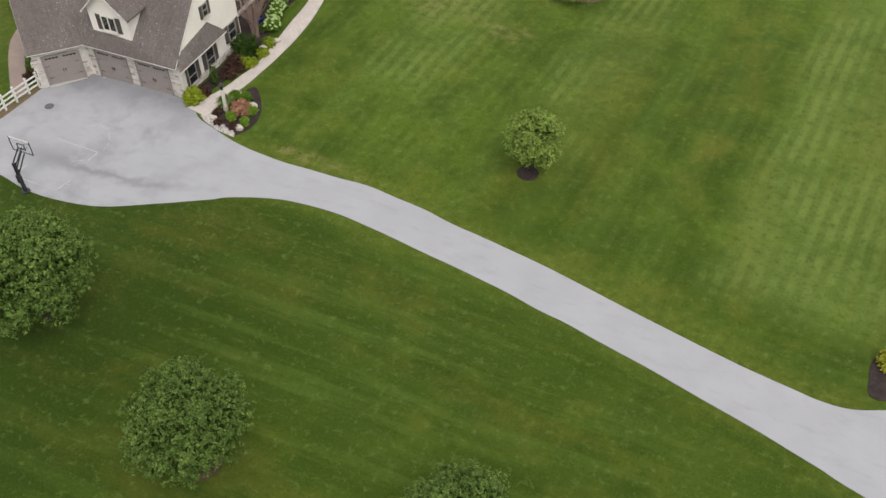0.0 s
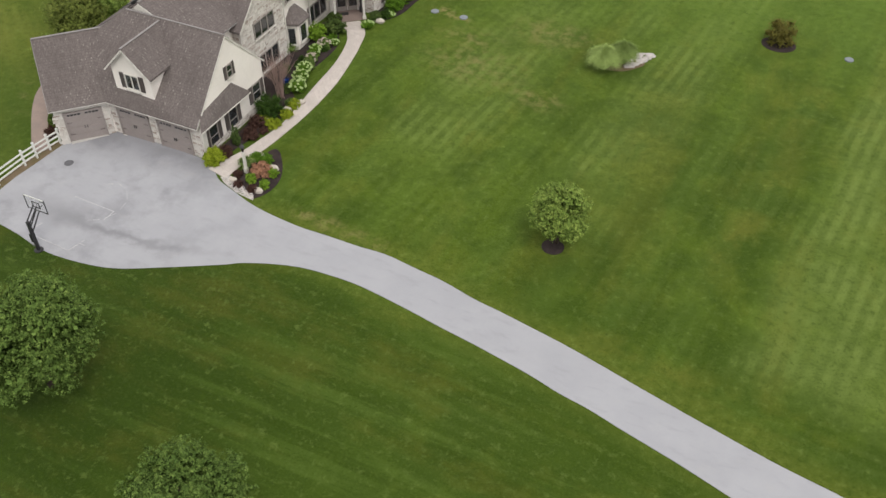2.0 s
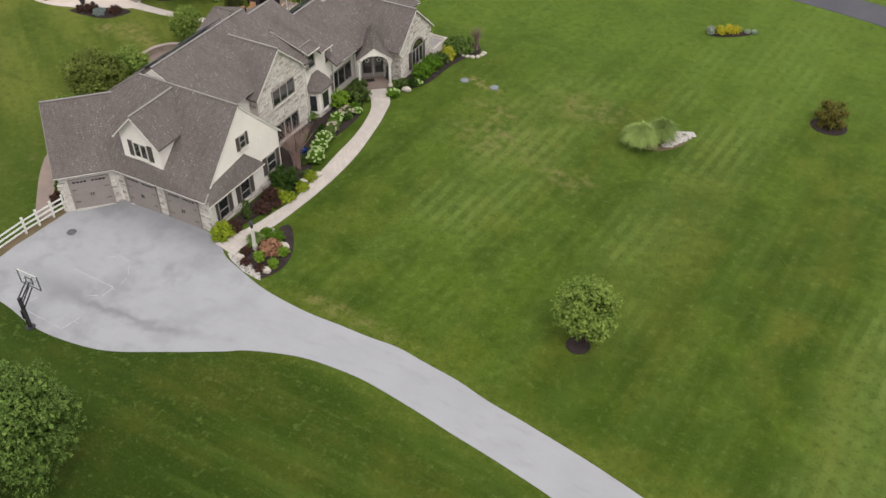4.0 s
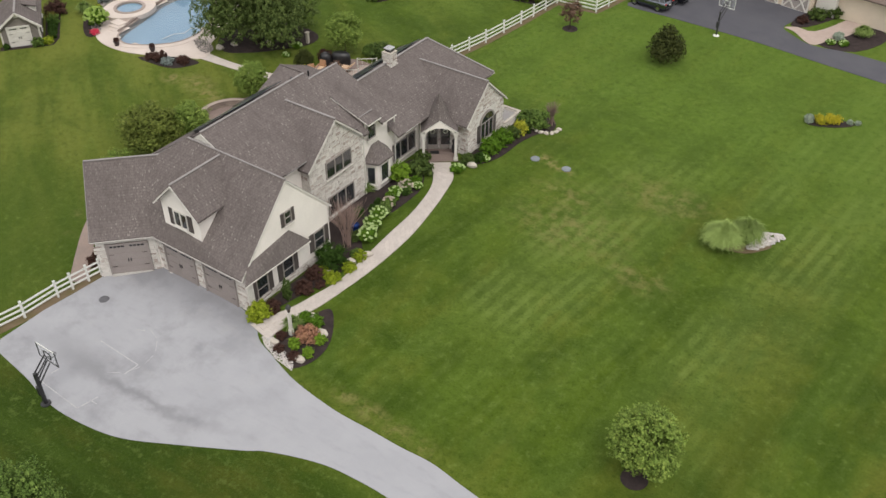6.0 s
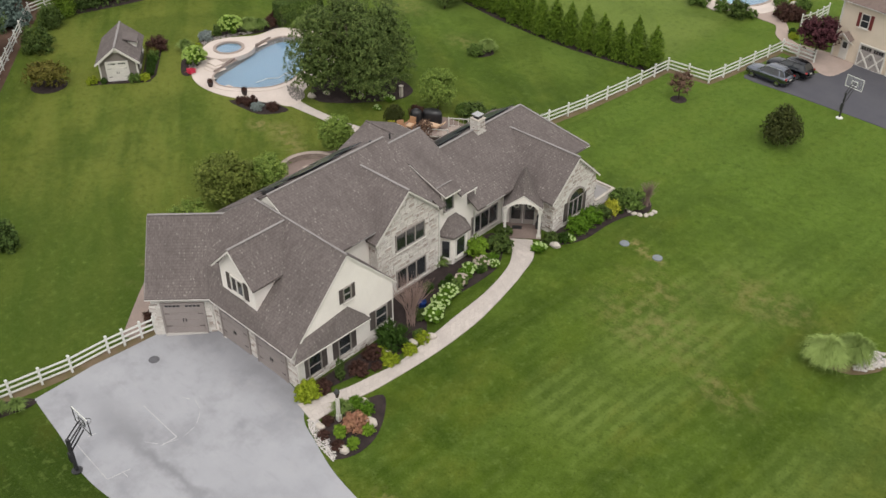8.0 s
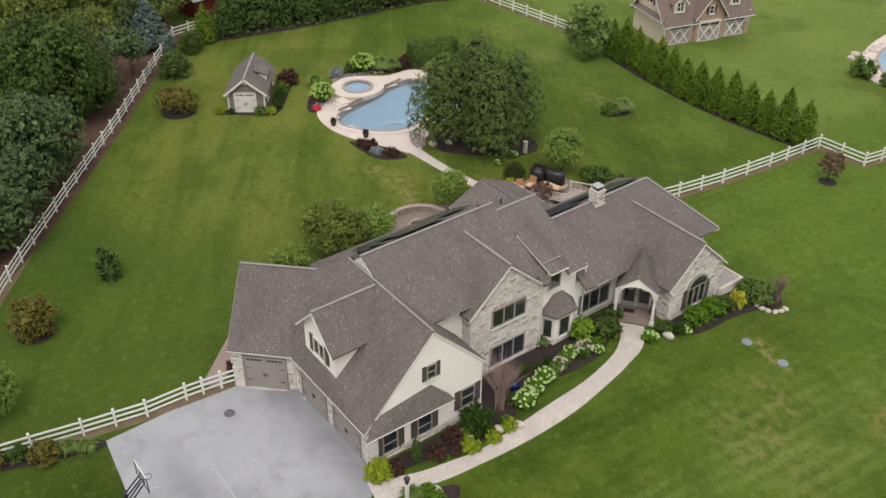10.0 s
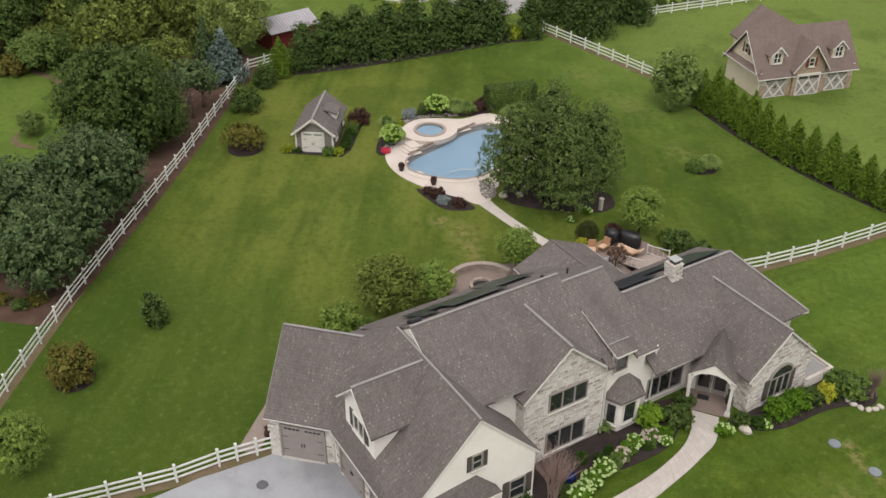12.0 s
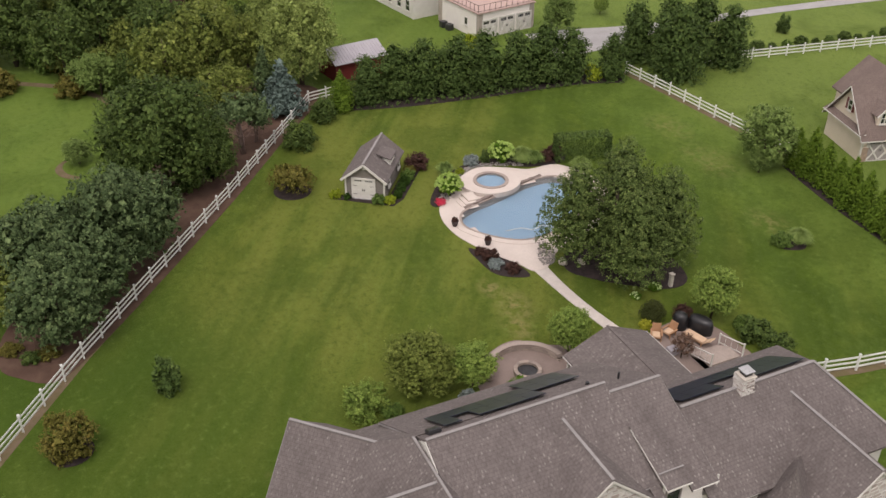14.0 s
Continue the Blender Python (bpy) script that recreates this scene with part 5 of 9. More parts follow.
# solar panels on the rear slopes
def solar_rows(parent, x_top, z_top, slope, rows, start=0.35):
    pitch = math.atan(slope)
    w, h = 1.0, 1.62
    shared = Build().box(-w / 2 + 0.01, w / 2 - 0.01, -h + 0.01, -0.01, 0.0, 0.04).mesh("solar_panel", SOLAR)
    for r, cells in enumerate(rows):
        for y in cells:
            d = start + r * h
            at = (x_top - d * math.cos(pitch), y, z_top - d * math.sin(pitch) + 0.17)
            m = Matrix.Translation(at) @ Matrix.Rotation(radians(-90), 4, "Z") @ Matrix.Identity(4)
            m = Matrix.Translation(at) @ Matrix.Rotation(-pitch, 4, "Y") @ Matrix.Rotation(radians(-90), 4, "Z")
            ob = piece("solar_panel", shared, m, parent)


array = thing("solar_array", (-51.0, 56.0, 7.9), "black solar panels on the rear roof slope", "solar panels")
solar_rows(array, -49.2, 9.2, 0.66, [[52.5, 54.5, 55.5, 56.5, 57.5], [52.5, 53.5, 54.5, 55.5, 56.5, 57.5, 58.5, 59.5, 60.5], [58.5, 59.5, 60.5]], 1.15)
array = thing("solar_array", (-49.5, 70.0, 6.0), "dark blue solar panels on the rear roof slope", "solar panels")
solar_rows(array, -47.7, 7.1, 0.66, [[66.2, 67.2, 68.2, 71.2, 72.2, 73.2, 74.2], [66.2, 67.2, 68.2, 69.2, 70.2, 71.2, 72.2, 73.2, 74.2]], 0.6)

tagged(part("roof_vent", Build(pose(-50.0, 51.3, 8.62, 0, -33, 0)).box(-0.3, 0.3, -0.35, 0.35, -0.05, 0.3, 0.05), BLACK), "black vent box on the rear roof slope", "roof vent")

# covered patio behind the house
pav = thing("pavilion", (-56.5, 68.2, 0.1), "taupe shingled patio roof on white posts", "pavilion")
gable_x(pav, -58.9, -52.0, 64.9, 71.5, 68.2, 4.1, 0.44, 0.44, False, None, SHINGLE, True, True, SHINGLE)
for y in (65.2, 71.2):
    part("post", Build().box(-58.7, -58.5, y - 0.1, y + 0.1, 0.0, 2.65), TRIM, pav)

# ---- foliage ----
def leaf_mesh(name, material, lobes, shoots, per, leaf, length, seed, slim=0.52, up=0.4, droop=0.0, shell=(0.74, 1.04), rise=0.55, core=1.0, dome=True):
    """A crown: leafy shoots that grow outwards and up from the shell of several lobes (centre and radii)."""
    rng = np.random.default_rng(seed)
    if dome:
        shoots, per, length, slim = int(shoots * 1.25), max(7, int(per * 0.58)), length * 0.72, max(slim, 0.68)
    lob = np.array(lobes, dtype=float)
    area = (lob[:, 3] * lob[:, 4] + lob[:, 3] * lob[:, 5] + lob[:, 4] * lob[:, 5])
    pick = rng.choice(len(lob), shoots, p=area / area.sum())
    d = rng.normal(size=(shoots, 3))
    d /= np.linalg.norm(d, axis=1)[:, None]
    low = d[:, 2] < -0.75
    d[low, 2] *= -1
    rad = rng.uniform(shell[0], shell[1], shoots)[:, None] * (1 + 0.035 * rng.normal(size=(shoots, 1)))
    c = lob[pick, :3] + d * lob[pick, 3:] * rad
    way = d * 0.75 + np.array([0, 0, rise]) + rng.normal(size=(shoots, 3)) * 0.3
    way /= np.linalg.norm(way, axis=1)[:, None]
    n = shoots * per
    idx = np.repeat(np.arange(shoots), per)
    t = rng.uniform(-1.1, 1.0, n)[:, None]
    span = length * rng.uniform(0.6, 1.4, shoots)[idx][:, None]
    side = rng.normal(size=(n, 3)) * length * 0.34
    pos = c[idx] + way[idx] * t * span + side
    if dome:
        # each shoot a small dome of leaves round its tip
        side = rng.normal(size=(n, 3))
        side /= np.linalg.norm(side, axis=1)[:, None]
        side += way[idx] * 0.6
        side *= (span * rng.uniform(0.35, 0.8, n)[:, None]) / np.linalg.norm(side, axis=1)[:, None]
        pos = c[idx] + side + way[idx] * span * rng.uniform(-0.5, 0.25, n)[:, None]
    pos[:, 2] -= droop * (np.abs(t[:, 0]) * span[:, 0] + np.linalg.norm(side[:, :2], axis=1))
    out = side / (np.linalg.norm(side, axis=1)[:, None] + 1e-9)
    nor = out * (0.3 if dome else 0.5) + d[idx] * (0.55 if dome else 0.45) + np.array([0, 0, up]) + rng.normal(size=(n, 3)) * 0.45
    nor /= np.linalg.norm(nor, axis=1)[:, None]
    ref = way[idx] + (out * 0.6 if dome else 0.0) + rng.normal(size=(n, 3)) * (0.4 if dome else 0.7)
    s = np.cross(nor, ref)
    s /= np.linalg.norm(s, axis=1)[:, None] + 1e-9
    tt = np.cross(s, nor)
    size = leaf * rng.uniform(0.6, 1.35, n)[:, None]
    curl = nor * size * 0.22
    v = np.stack([pos - tt * size * 0.5, pos + s * size * 0.5 * slim - curl, pos + tt * size * 0.5, pos - s * size * 0.5 * slim - curl], axis=1).reshape(-1, 3)
    # a dense inner layer of leaf fans behind the shoots
    m = int(shoots * 1.9)
    pick = rng.choice(len(lob), m, p=area / area.sum())
    d = rng.normal(size=(m, 3))
    d /= np.linalg.norm(d, axis=1)[:, None]
    p = lob[pick, :3] + d * lob[pick, 3:] * rng.uniform(0.3, 0.62, m)[:, None]
    nor = d + rng.normal(size=(m, 3)) * 0.45
    nor /= np.linalg.norm(nor, axis=1)[:, None]
    s = np.cross(nor, rng.normal(size=(m, 3)))
    s /= np.linalg.norm(s, axis=1)[:, None] + 1e-9
    tt = np.cross(s, nor)
    k = leaf * core * rng.uniform(1.0, 1.6, m)[:, None]
    v = np.concatenate([v, np.stack([p - tt * k, p + s * k * 0.8, p + tt * k, p - s * k * 0.8], axis=1).reshape(-1, 3)])
    v[:, 2] = np.maximum(v[:, 2], 0.02)
    return quads(name, v, material)


def quads(name, v, material):
    n = len(v) // 4
    me = bpy.data.meshes.new(name)
    me.vertices.add(len(v))
    me.vertices.foreach_set("co", np.ascontiguousarray(v, dtype=np.float32).ravel())
    me.loops.add(len(v))
    me.loops.foreach_set("vertex_index", np.arange(len(v), dtype=np.int32))
    me.polygons.add(n)
    me.polygons.foreach_set("loop_start", np.arange(0, len(v), 4, dtype=np.int32))
    me.update(calc_edges=True)
    me.validate()
    me.materials.append(material)
    return me


def blade_mesh(name, material, count, r, h, seed, width=0.03):
    """A fountain of grass blades."""
    rng = np.random.default_rng(seed)
    a = rng.uniform(0, 2 * np.pi, count)
    lean = rng.uniform(0.05, 1.0, count) ** 0.8
    h = h * rng.uniform(0.72, 1.08, count) * (1 + 0.06 * np.sin(a * 5 + seed))
    r = r * rng.uniform(0.78, 1.06, count) * (1 + 0.07 * np.sin(a * 4 + 2 * seed))
    root = np.stack([np.cos(a) * r * 0.25 * rng.uniform(0, 1, count), np.sin(a) * r * 0.25 * rng.uniform(0, 1, count), np.zeros(count)], 1)
    dirn = np.stack([np.cos(a), np.sin(a), np.zeros(count)], 1)
    mid = root + dirn * (lean * r * 0.55)[:, None] + np.array([0, 0, 1.0]) * (h * (1.05 - 0.35 * lean))[:, None]
    tip = root + dirn * (lean * r)[:, None] + np.array([0, 0, 1.0]) * (h * (1.02 - 0.62 * lean ** 2))[:, None]
    side = np.cross(dirn, [0, 0, 1.0]) * width
    v = np.concatenate([np.stack([root - side, root + side, mid + side, mid - side], 1).reshape(-1, 3), np.stack([mid - side, mid + side, tip + side * 0.2, tip - side * 0.2], 1).reshape(-1, 3)])
    return quads(name, v, material)


def cone_lobes(h, r, n=9, base=0.3, blunt=0.12, bow=0.8):
    return [(0, 0, base + (h - base) * (i + 0.5) / n, max(r * (1 - (i + 0.3) / n) ** bow, r * blunt), max(r * (1 - (i + 0.3) / n) ** bow, r * blunt), (h - base) / n * 0.9) for i in range(n)]


def round_lobes(r, h, base, seed, n=9):
    """One large lobe and a few that bulge from it."""
    rnd = random.Random(seed)
    cz, rz = (h + base) / 2, (h - base) / 2
    out = [(0, 0, cz, r * 0.76, r * 0.76, rz * 0.84)]
    n = int(n * 1.9)
    for i in range(n):
        a, e = 2.39996 * i + rnd.uniform(-0.3, 0.3), math.asin(max(-0.85, min(0.97, -0.8 + 1.75 * (i + rnd.uniform(0.2, 0.8)) / n)))
        k = math.cos(e)
        f = rnd.uniform(0.62, 0.74)
        out.append((r * f * k * math.cos(a), r * f * k * math.sin(a), cz + rz * f * math.sin(e), r * rnd.uniform(0.24, 0.37), r * rnd.uniform(0.24, 0.37), rz * rnd.uniform(0.24, 0.36)))
    return out


def trunk_mesh(name, h, r, reach, seed, stems=1, material=BARK, limbs=7):
    """A tapered trunk with limbs that reach into the crown."""
    rnd = random.Random(seed)
    b = Build()
    for s in range(stems):
        lean = rnd.uniform(0, 2 * math.pi)
        k = 0.0 if stems == 1 else reach * 0.35
        top = Vector((k * math.cos(lean), k * math.sin(lean), h * 0.85))
        b.tube([(0.12 * s * math.cos(lean), 0.12 * s * math.sin(lean), -0.3), tuple(top * 0.45 + Vector((rnd.uniform(-0.1, 0.1), rnd.uniform(-0.1, 0.1), 0))), tuple(top)], [r * 1.25, r * 0.75, r * 0.2], 8)
        for i in range(limbs):
            t = 0.3 + 0.6 * i / limbs
            a = i * 2.4 + lean
            p = top * t
            q = p + Vector((math.cos(a) * reach * (1 - t * 0.5), math.sin(a) * reach * (1 - t * 0.5), h * 0.2))
            mid = p.lerp(q, 0.5) + Vector((0, 0, -0.05 * h))
            b.tube([tuple(p), tuple(mid), tuple(q)], [r * 0.42 * (1.1 - t), r * 0.28 * (1.1 - t), r * 0.08], 6)
    return b.mesh(name, material, True)


class Kind:
    """A tree or shrub built once: trunk and crown meshes."""

    def __init__(self, name, label, category, crown, trunk=None, flowers=None):
        self.name, self.label, self.category, self.crown, self.trunk, self.flowers = name, label, category, crown, trunk, flowers
        self.n = 0

    def at(self, x, y, size=1.0, tall=1.0, label="", turn=None, z=None, group=""):
        self.n += 1
        base = terrain(x, y) if z is None else z
        a = turn if turn is not None else (self.n * 137.5 + x * 11) % 360
        m = Matrix.LocRotScale((x, y, base), Euler((0, 0, radians(a))), (size, size, size * tall))
        if self.trunk is None and self.flowers is None:
            ob = new(self.name, self.crown)
            ob.matrix_basis = m
            return tagged(ob, label or self.label, self.category, group)
        ob = thing(self.name, (x, y, base), label or self.label, self.category, group)
        for nm, me in (("trunk", self.trunk), ("crown", self.crown), ("blossom", self.flowers)):
            if me is not None:
                piece(nm, me, m, ob)
        return ob


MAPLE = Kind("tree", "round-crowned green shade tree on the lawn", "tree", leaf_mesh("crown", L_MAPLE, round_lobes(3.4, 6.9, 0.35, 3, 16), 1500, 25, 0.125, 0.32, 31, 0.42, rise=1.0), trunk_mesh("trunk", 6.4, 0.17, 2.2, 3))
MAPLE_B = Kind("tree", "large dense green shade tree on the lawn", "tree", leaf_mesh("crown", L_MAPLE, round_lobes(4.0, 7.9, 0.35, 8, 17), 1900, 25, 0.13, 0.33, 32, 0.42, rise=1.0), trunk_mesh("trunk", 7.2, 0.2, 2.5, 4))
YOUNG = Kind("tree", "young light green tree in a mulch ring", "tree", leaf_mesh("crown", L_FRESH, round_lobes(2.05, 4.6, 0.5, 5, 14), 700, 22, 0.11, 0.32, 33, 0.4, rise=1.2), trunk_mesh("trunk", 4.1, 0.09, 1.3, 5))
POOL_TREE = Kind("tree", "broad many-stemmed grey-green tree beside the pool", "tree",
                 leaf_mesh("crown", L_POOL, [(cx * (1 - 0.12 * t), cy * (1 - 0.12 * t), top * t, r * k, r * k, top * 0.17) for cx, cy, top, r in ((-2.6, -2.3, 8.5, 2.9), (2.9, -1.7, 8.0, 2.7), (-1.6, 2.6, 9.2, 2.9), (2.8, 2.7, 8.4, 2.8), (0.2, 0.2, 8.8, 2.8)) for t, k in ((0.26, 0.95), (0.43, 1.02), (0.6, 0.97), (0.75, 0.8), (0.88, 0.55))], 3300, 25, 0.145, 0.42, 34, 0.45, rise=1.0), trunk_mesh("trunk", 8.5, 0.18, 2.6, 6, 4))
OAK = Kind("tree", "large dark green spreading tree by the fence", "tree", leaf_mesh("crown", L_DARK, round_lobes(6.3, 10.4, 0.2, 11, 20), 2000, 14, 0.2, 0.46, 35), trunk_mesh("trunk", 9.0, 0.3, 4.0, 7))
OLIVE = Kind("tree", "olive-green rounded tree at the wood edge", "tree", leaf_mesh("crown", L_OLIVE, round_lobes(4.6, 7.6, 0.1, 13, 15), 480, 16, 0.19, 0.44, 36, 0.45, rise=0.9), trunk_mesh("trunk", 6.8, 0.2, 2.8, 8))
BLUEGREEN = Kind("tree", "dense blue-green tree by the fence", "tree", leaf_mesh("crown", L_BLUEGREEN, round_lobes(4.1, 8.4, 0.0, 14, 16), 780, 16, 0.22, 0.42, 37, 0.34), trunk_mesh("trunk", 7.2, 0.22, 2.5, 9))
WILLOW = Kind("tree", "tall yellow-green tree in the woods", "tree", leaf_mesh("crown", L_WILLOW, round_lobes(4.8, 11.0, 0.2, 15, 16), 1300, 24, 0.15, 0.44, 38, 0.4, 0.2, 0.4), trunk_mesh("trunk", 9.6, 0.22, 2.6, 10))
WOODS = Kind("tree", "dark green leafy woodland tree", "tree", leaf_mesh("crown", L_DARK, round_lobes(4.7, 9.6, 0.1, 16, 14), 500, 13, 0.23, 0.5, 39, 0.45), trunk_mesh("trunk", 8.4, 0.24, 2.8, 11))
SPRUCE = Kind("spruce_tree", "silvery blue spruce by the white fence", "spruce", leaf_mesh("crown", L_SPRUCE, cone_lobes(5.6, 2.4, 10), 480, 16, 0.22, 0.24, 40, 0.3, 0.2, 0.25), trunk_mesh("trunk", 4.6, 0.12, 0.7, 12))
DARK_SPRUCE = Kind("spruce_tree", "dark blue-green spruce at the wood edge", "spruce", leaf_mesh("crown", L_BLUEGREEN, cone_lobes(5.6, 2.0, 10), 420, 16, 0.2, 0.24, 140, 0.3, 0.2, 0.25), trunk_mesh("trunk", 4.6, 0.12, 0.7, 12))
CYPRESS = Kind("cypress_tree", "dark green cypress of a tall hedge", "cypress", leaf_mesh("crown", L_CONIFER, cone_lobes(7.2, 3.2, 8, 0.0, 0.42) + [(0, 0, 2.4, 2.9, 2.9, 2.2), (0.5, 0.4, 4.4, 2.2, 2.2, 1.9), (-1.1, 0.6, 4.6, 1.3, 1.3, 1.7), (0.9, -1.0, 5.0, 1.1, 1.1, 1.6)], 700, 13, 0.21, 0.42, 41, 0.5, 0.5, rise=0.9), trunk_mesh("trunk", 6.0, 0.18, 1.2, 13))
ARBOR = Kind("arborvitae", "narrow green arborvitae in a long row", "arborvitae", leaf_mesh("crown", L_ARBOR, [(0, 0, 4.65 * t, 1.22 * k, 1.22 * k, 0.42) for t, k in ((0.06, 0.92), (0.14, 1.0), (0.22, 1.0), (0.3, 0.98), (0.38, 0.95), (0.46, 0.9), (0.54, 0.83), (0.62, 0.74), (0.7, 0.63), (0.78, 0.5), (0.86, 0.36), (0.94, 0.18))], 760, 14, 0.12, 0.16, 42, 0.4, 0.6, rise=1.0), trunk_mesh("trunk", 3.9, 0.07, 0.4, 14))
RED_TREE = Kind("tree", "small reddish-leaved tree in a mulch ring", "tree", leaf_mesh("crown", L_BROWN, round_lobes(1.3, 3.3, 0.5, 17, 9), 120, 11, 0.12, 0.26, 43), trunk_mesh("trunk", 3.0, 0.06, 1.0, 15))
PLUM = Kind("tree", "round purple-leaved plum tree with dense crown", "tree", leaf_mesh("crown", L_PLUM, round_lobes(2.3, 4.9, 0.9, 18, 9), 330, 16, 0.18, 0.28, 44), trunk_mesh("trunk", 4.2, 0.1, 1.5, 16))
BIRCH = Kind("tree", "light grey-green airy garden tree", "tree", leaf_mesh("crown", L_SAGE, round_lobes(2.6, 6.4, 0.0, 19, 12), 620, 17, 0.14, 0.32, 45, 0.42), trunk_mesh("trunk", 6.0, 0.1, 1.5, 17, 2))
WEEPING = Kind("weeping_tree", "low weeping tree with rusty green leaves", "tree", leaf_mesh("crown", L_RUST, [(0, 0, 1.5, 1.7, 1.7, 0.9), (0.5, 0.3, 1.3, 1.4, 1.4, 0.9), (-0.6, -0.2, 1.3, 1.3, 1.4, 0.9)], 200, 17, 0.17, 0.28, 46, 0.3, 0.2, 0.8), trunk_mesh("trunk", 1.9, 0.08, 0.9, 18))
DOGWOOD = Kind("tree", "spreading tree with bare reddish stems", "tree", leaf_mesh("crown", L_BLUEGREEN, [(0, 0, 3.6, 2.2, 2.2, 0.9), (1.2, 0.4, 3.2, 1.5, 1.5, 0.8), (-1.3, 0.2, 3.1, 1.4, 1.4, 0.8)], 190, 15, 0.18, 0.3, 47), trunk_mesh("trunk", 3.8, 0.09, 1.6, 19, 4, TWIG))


def shrub(name, label, mat, r, h, seed, clumps, per, leaf=0.11, spread=0.1, slim=0.6, category="shrub", lobes=None):
    return Kind(name, label, category, leaf_mesh(name, mat, lobes or round_lobes(r, h, -0.3 * h, seed, 8), int(clumps * 1.1), int(per * 0.56), leaf * 0.82, spread * 1.2, seed + 200, slim))


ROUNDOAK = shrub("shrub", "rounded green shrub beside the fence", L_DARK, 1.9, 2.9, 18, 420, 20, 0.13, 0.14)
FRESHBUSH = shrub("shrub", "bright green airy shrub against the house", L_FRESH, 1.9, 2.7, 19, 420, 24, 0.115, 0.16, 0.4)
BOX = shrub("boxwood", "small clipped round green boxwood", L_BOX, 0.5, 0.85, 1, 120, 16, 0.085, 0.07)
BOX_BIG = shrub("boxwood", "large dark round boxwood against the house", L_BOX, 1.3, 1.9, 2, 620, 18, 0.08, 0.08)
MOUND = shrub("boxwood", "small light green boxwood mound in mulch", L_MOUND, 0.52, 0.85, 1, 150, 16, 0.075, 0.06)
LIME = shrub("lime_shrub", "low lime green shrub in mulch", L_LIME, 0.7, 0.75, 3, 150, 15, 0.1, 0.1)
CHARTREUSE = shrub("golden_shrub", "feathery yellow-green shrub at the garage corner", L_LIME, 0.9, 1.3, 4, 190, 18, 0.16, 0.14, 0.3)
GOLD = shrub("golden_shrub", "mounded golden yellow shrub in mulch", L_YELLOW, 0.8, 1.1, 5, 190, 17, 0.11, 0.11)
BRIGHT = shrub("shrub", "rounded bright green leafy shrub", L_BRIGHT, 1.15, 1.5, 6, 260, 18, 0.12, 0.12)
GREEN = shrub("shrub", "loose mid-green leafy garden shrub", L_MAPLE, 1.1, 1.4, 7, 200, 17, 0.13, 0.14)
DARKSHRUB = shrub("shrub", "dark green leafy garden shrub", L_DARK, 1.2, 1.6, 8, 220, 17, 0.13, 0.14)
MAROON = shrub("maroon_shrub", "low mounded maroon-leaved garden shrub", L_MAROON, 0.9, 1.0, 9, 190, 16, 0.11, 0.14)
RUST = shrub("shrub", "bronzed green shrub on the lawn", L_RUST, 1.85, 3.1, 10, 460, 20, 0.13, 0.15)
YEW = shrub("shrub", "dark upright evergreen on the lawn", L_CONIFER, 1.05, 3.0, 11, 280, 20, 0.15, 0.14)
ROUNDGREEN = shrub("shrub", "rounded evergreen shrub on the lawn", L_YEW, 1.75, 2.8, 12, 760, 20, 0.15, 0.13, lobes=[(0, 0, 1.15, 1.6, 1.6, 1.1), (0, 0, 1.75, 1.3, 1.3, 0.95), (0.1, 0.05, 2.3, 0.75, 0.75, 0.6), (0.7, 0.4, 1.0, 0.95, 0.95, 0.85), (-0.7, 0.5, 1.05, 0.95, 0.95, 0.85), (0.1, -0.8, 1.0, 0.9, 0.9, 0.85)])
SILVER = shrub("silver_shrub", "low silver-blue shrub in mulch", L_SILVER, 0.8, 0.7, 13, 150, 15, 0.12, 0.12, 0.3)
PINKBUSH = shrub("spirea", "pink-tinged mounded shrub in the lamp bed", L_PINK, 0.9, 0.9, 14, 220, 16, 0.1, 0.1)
FLOWERBED = Kind("flowers", "bright red flowers in dark mulch", "flowers", leaf_mesh("flowers", F_RED, [(0, 0, 0.25, 0.5, 0.5, 0.25)], 70, 14, 0.08, 0.07, 61))
MARIGOLD = Kind("flowers", "yellow flowers in an island bed", "flowers", leaf_mesh("flowers", F_YELLOW, [(0, 0, 0.4, 0.75, 0.5, 0.45), (0.4, 0.1, 0.5, 0.4, 0.35, 0.4)], 150, 14, 0.1, 0.08, 62))
PALEFLOWER = Kind("flowers", "pale flowers among silvery leaves", "flowers", leaf_mesh("flowers", L_PALE, [(0, 0, 0.35, 0.55, 0.5, 0.35)], 80, 14, 0.12, 0.08, 63))


def hydrangea(label, petals, r, h, seed, heads=32, green=None):
    leaves = leaf_mesh("leaves", green or L_BRIGHT, round_lobes(r, h, 0.0, seed, 7), 170, 11, 0.14, 0.16, seed + 300)
    rng = random.Random(seed)
    lob = []
    for i in range(heads):
        a, e = rng.uniform(0, 6.28), math.asin(rng.uniform(0.05, 1.0))
        k = r * 0.98 * math.cos(e)
        lob.append((k * math.cos(a), k * math.sin(a), h * 0.42 + h * 0.58 * math.sin(e), r * 0.12, r * 0.12, r * 0.11))
    blooms = leaf_mesh("blossom", petals, lob, heads * 4, 11, 0.085, 0.035, seed + 400, 0.9)
    k = Kind("hydrangea", label, "hydrangea", leaves, None, blooms)
    return k


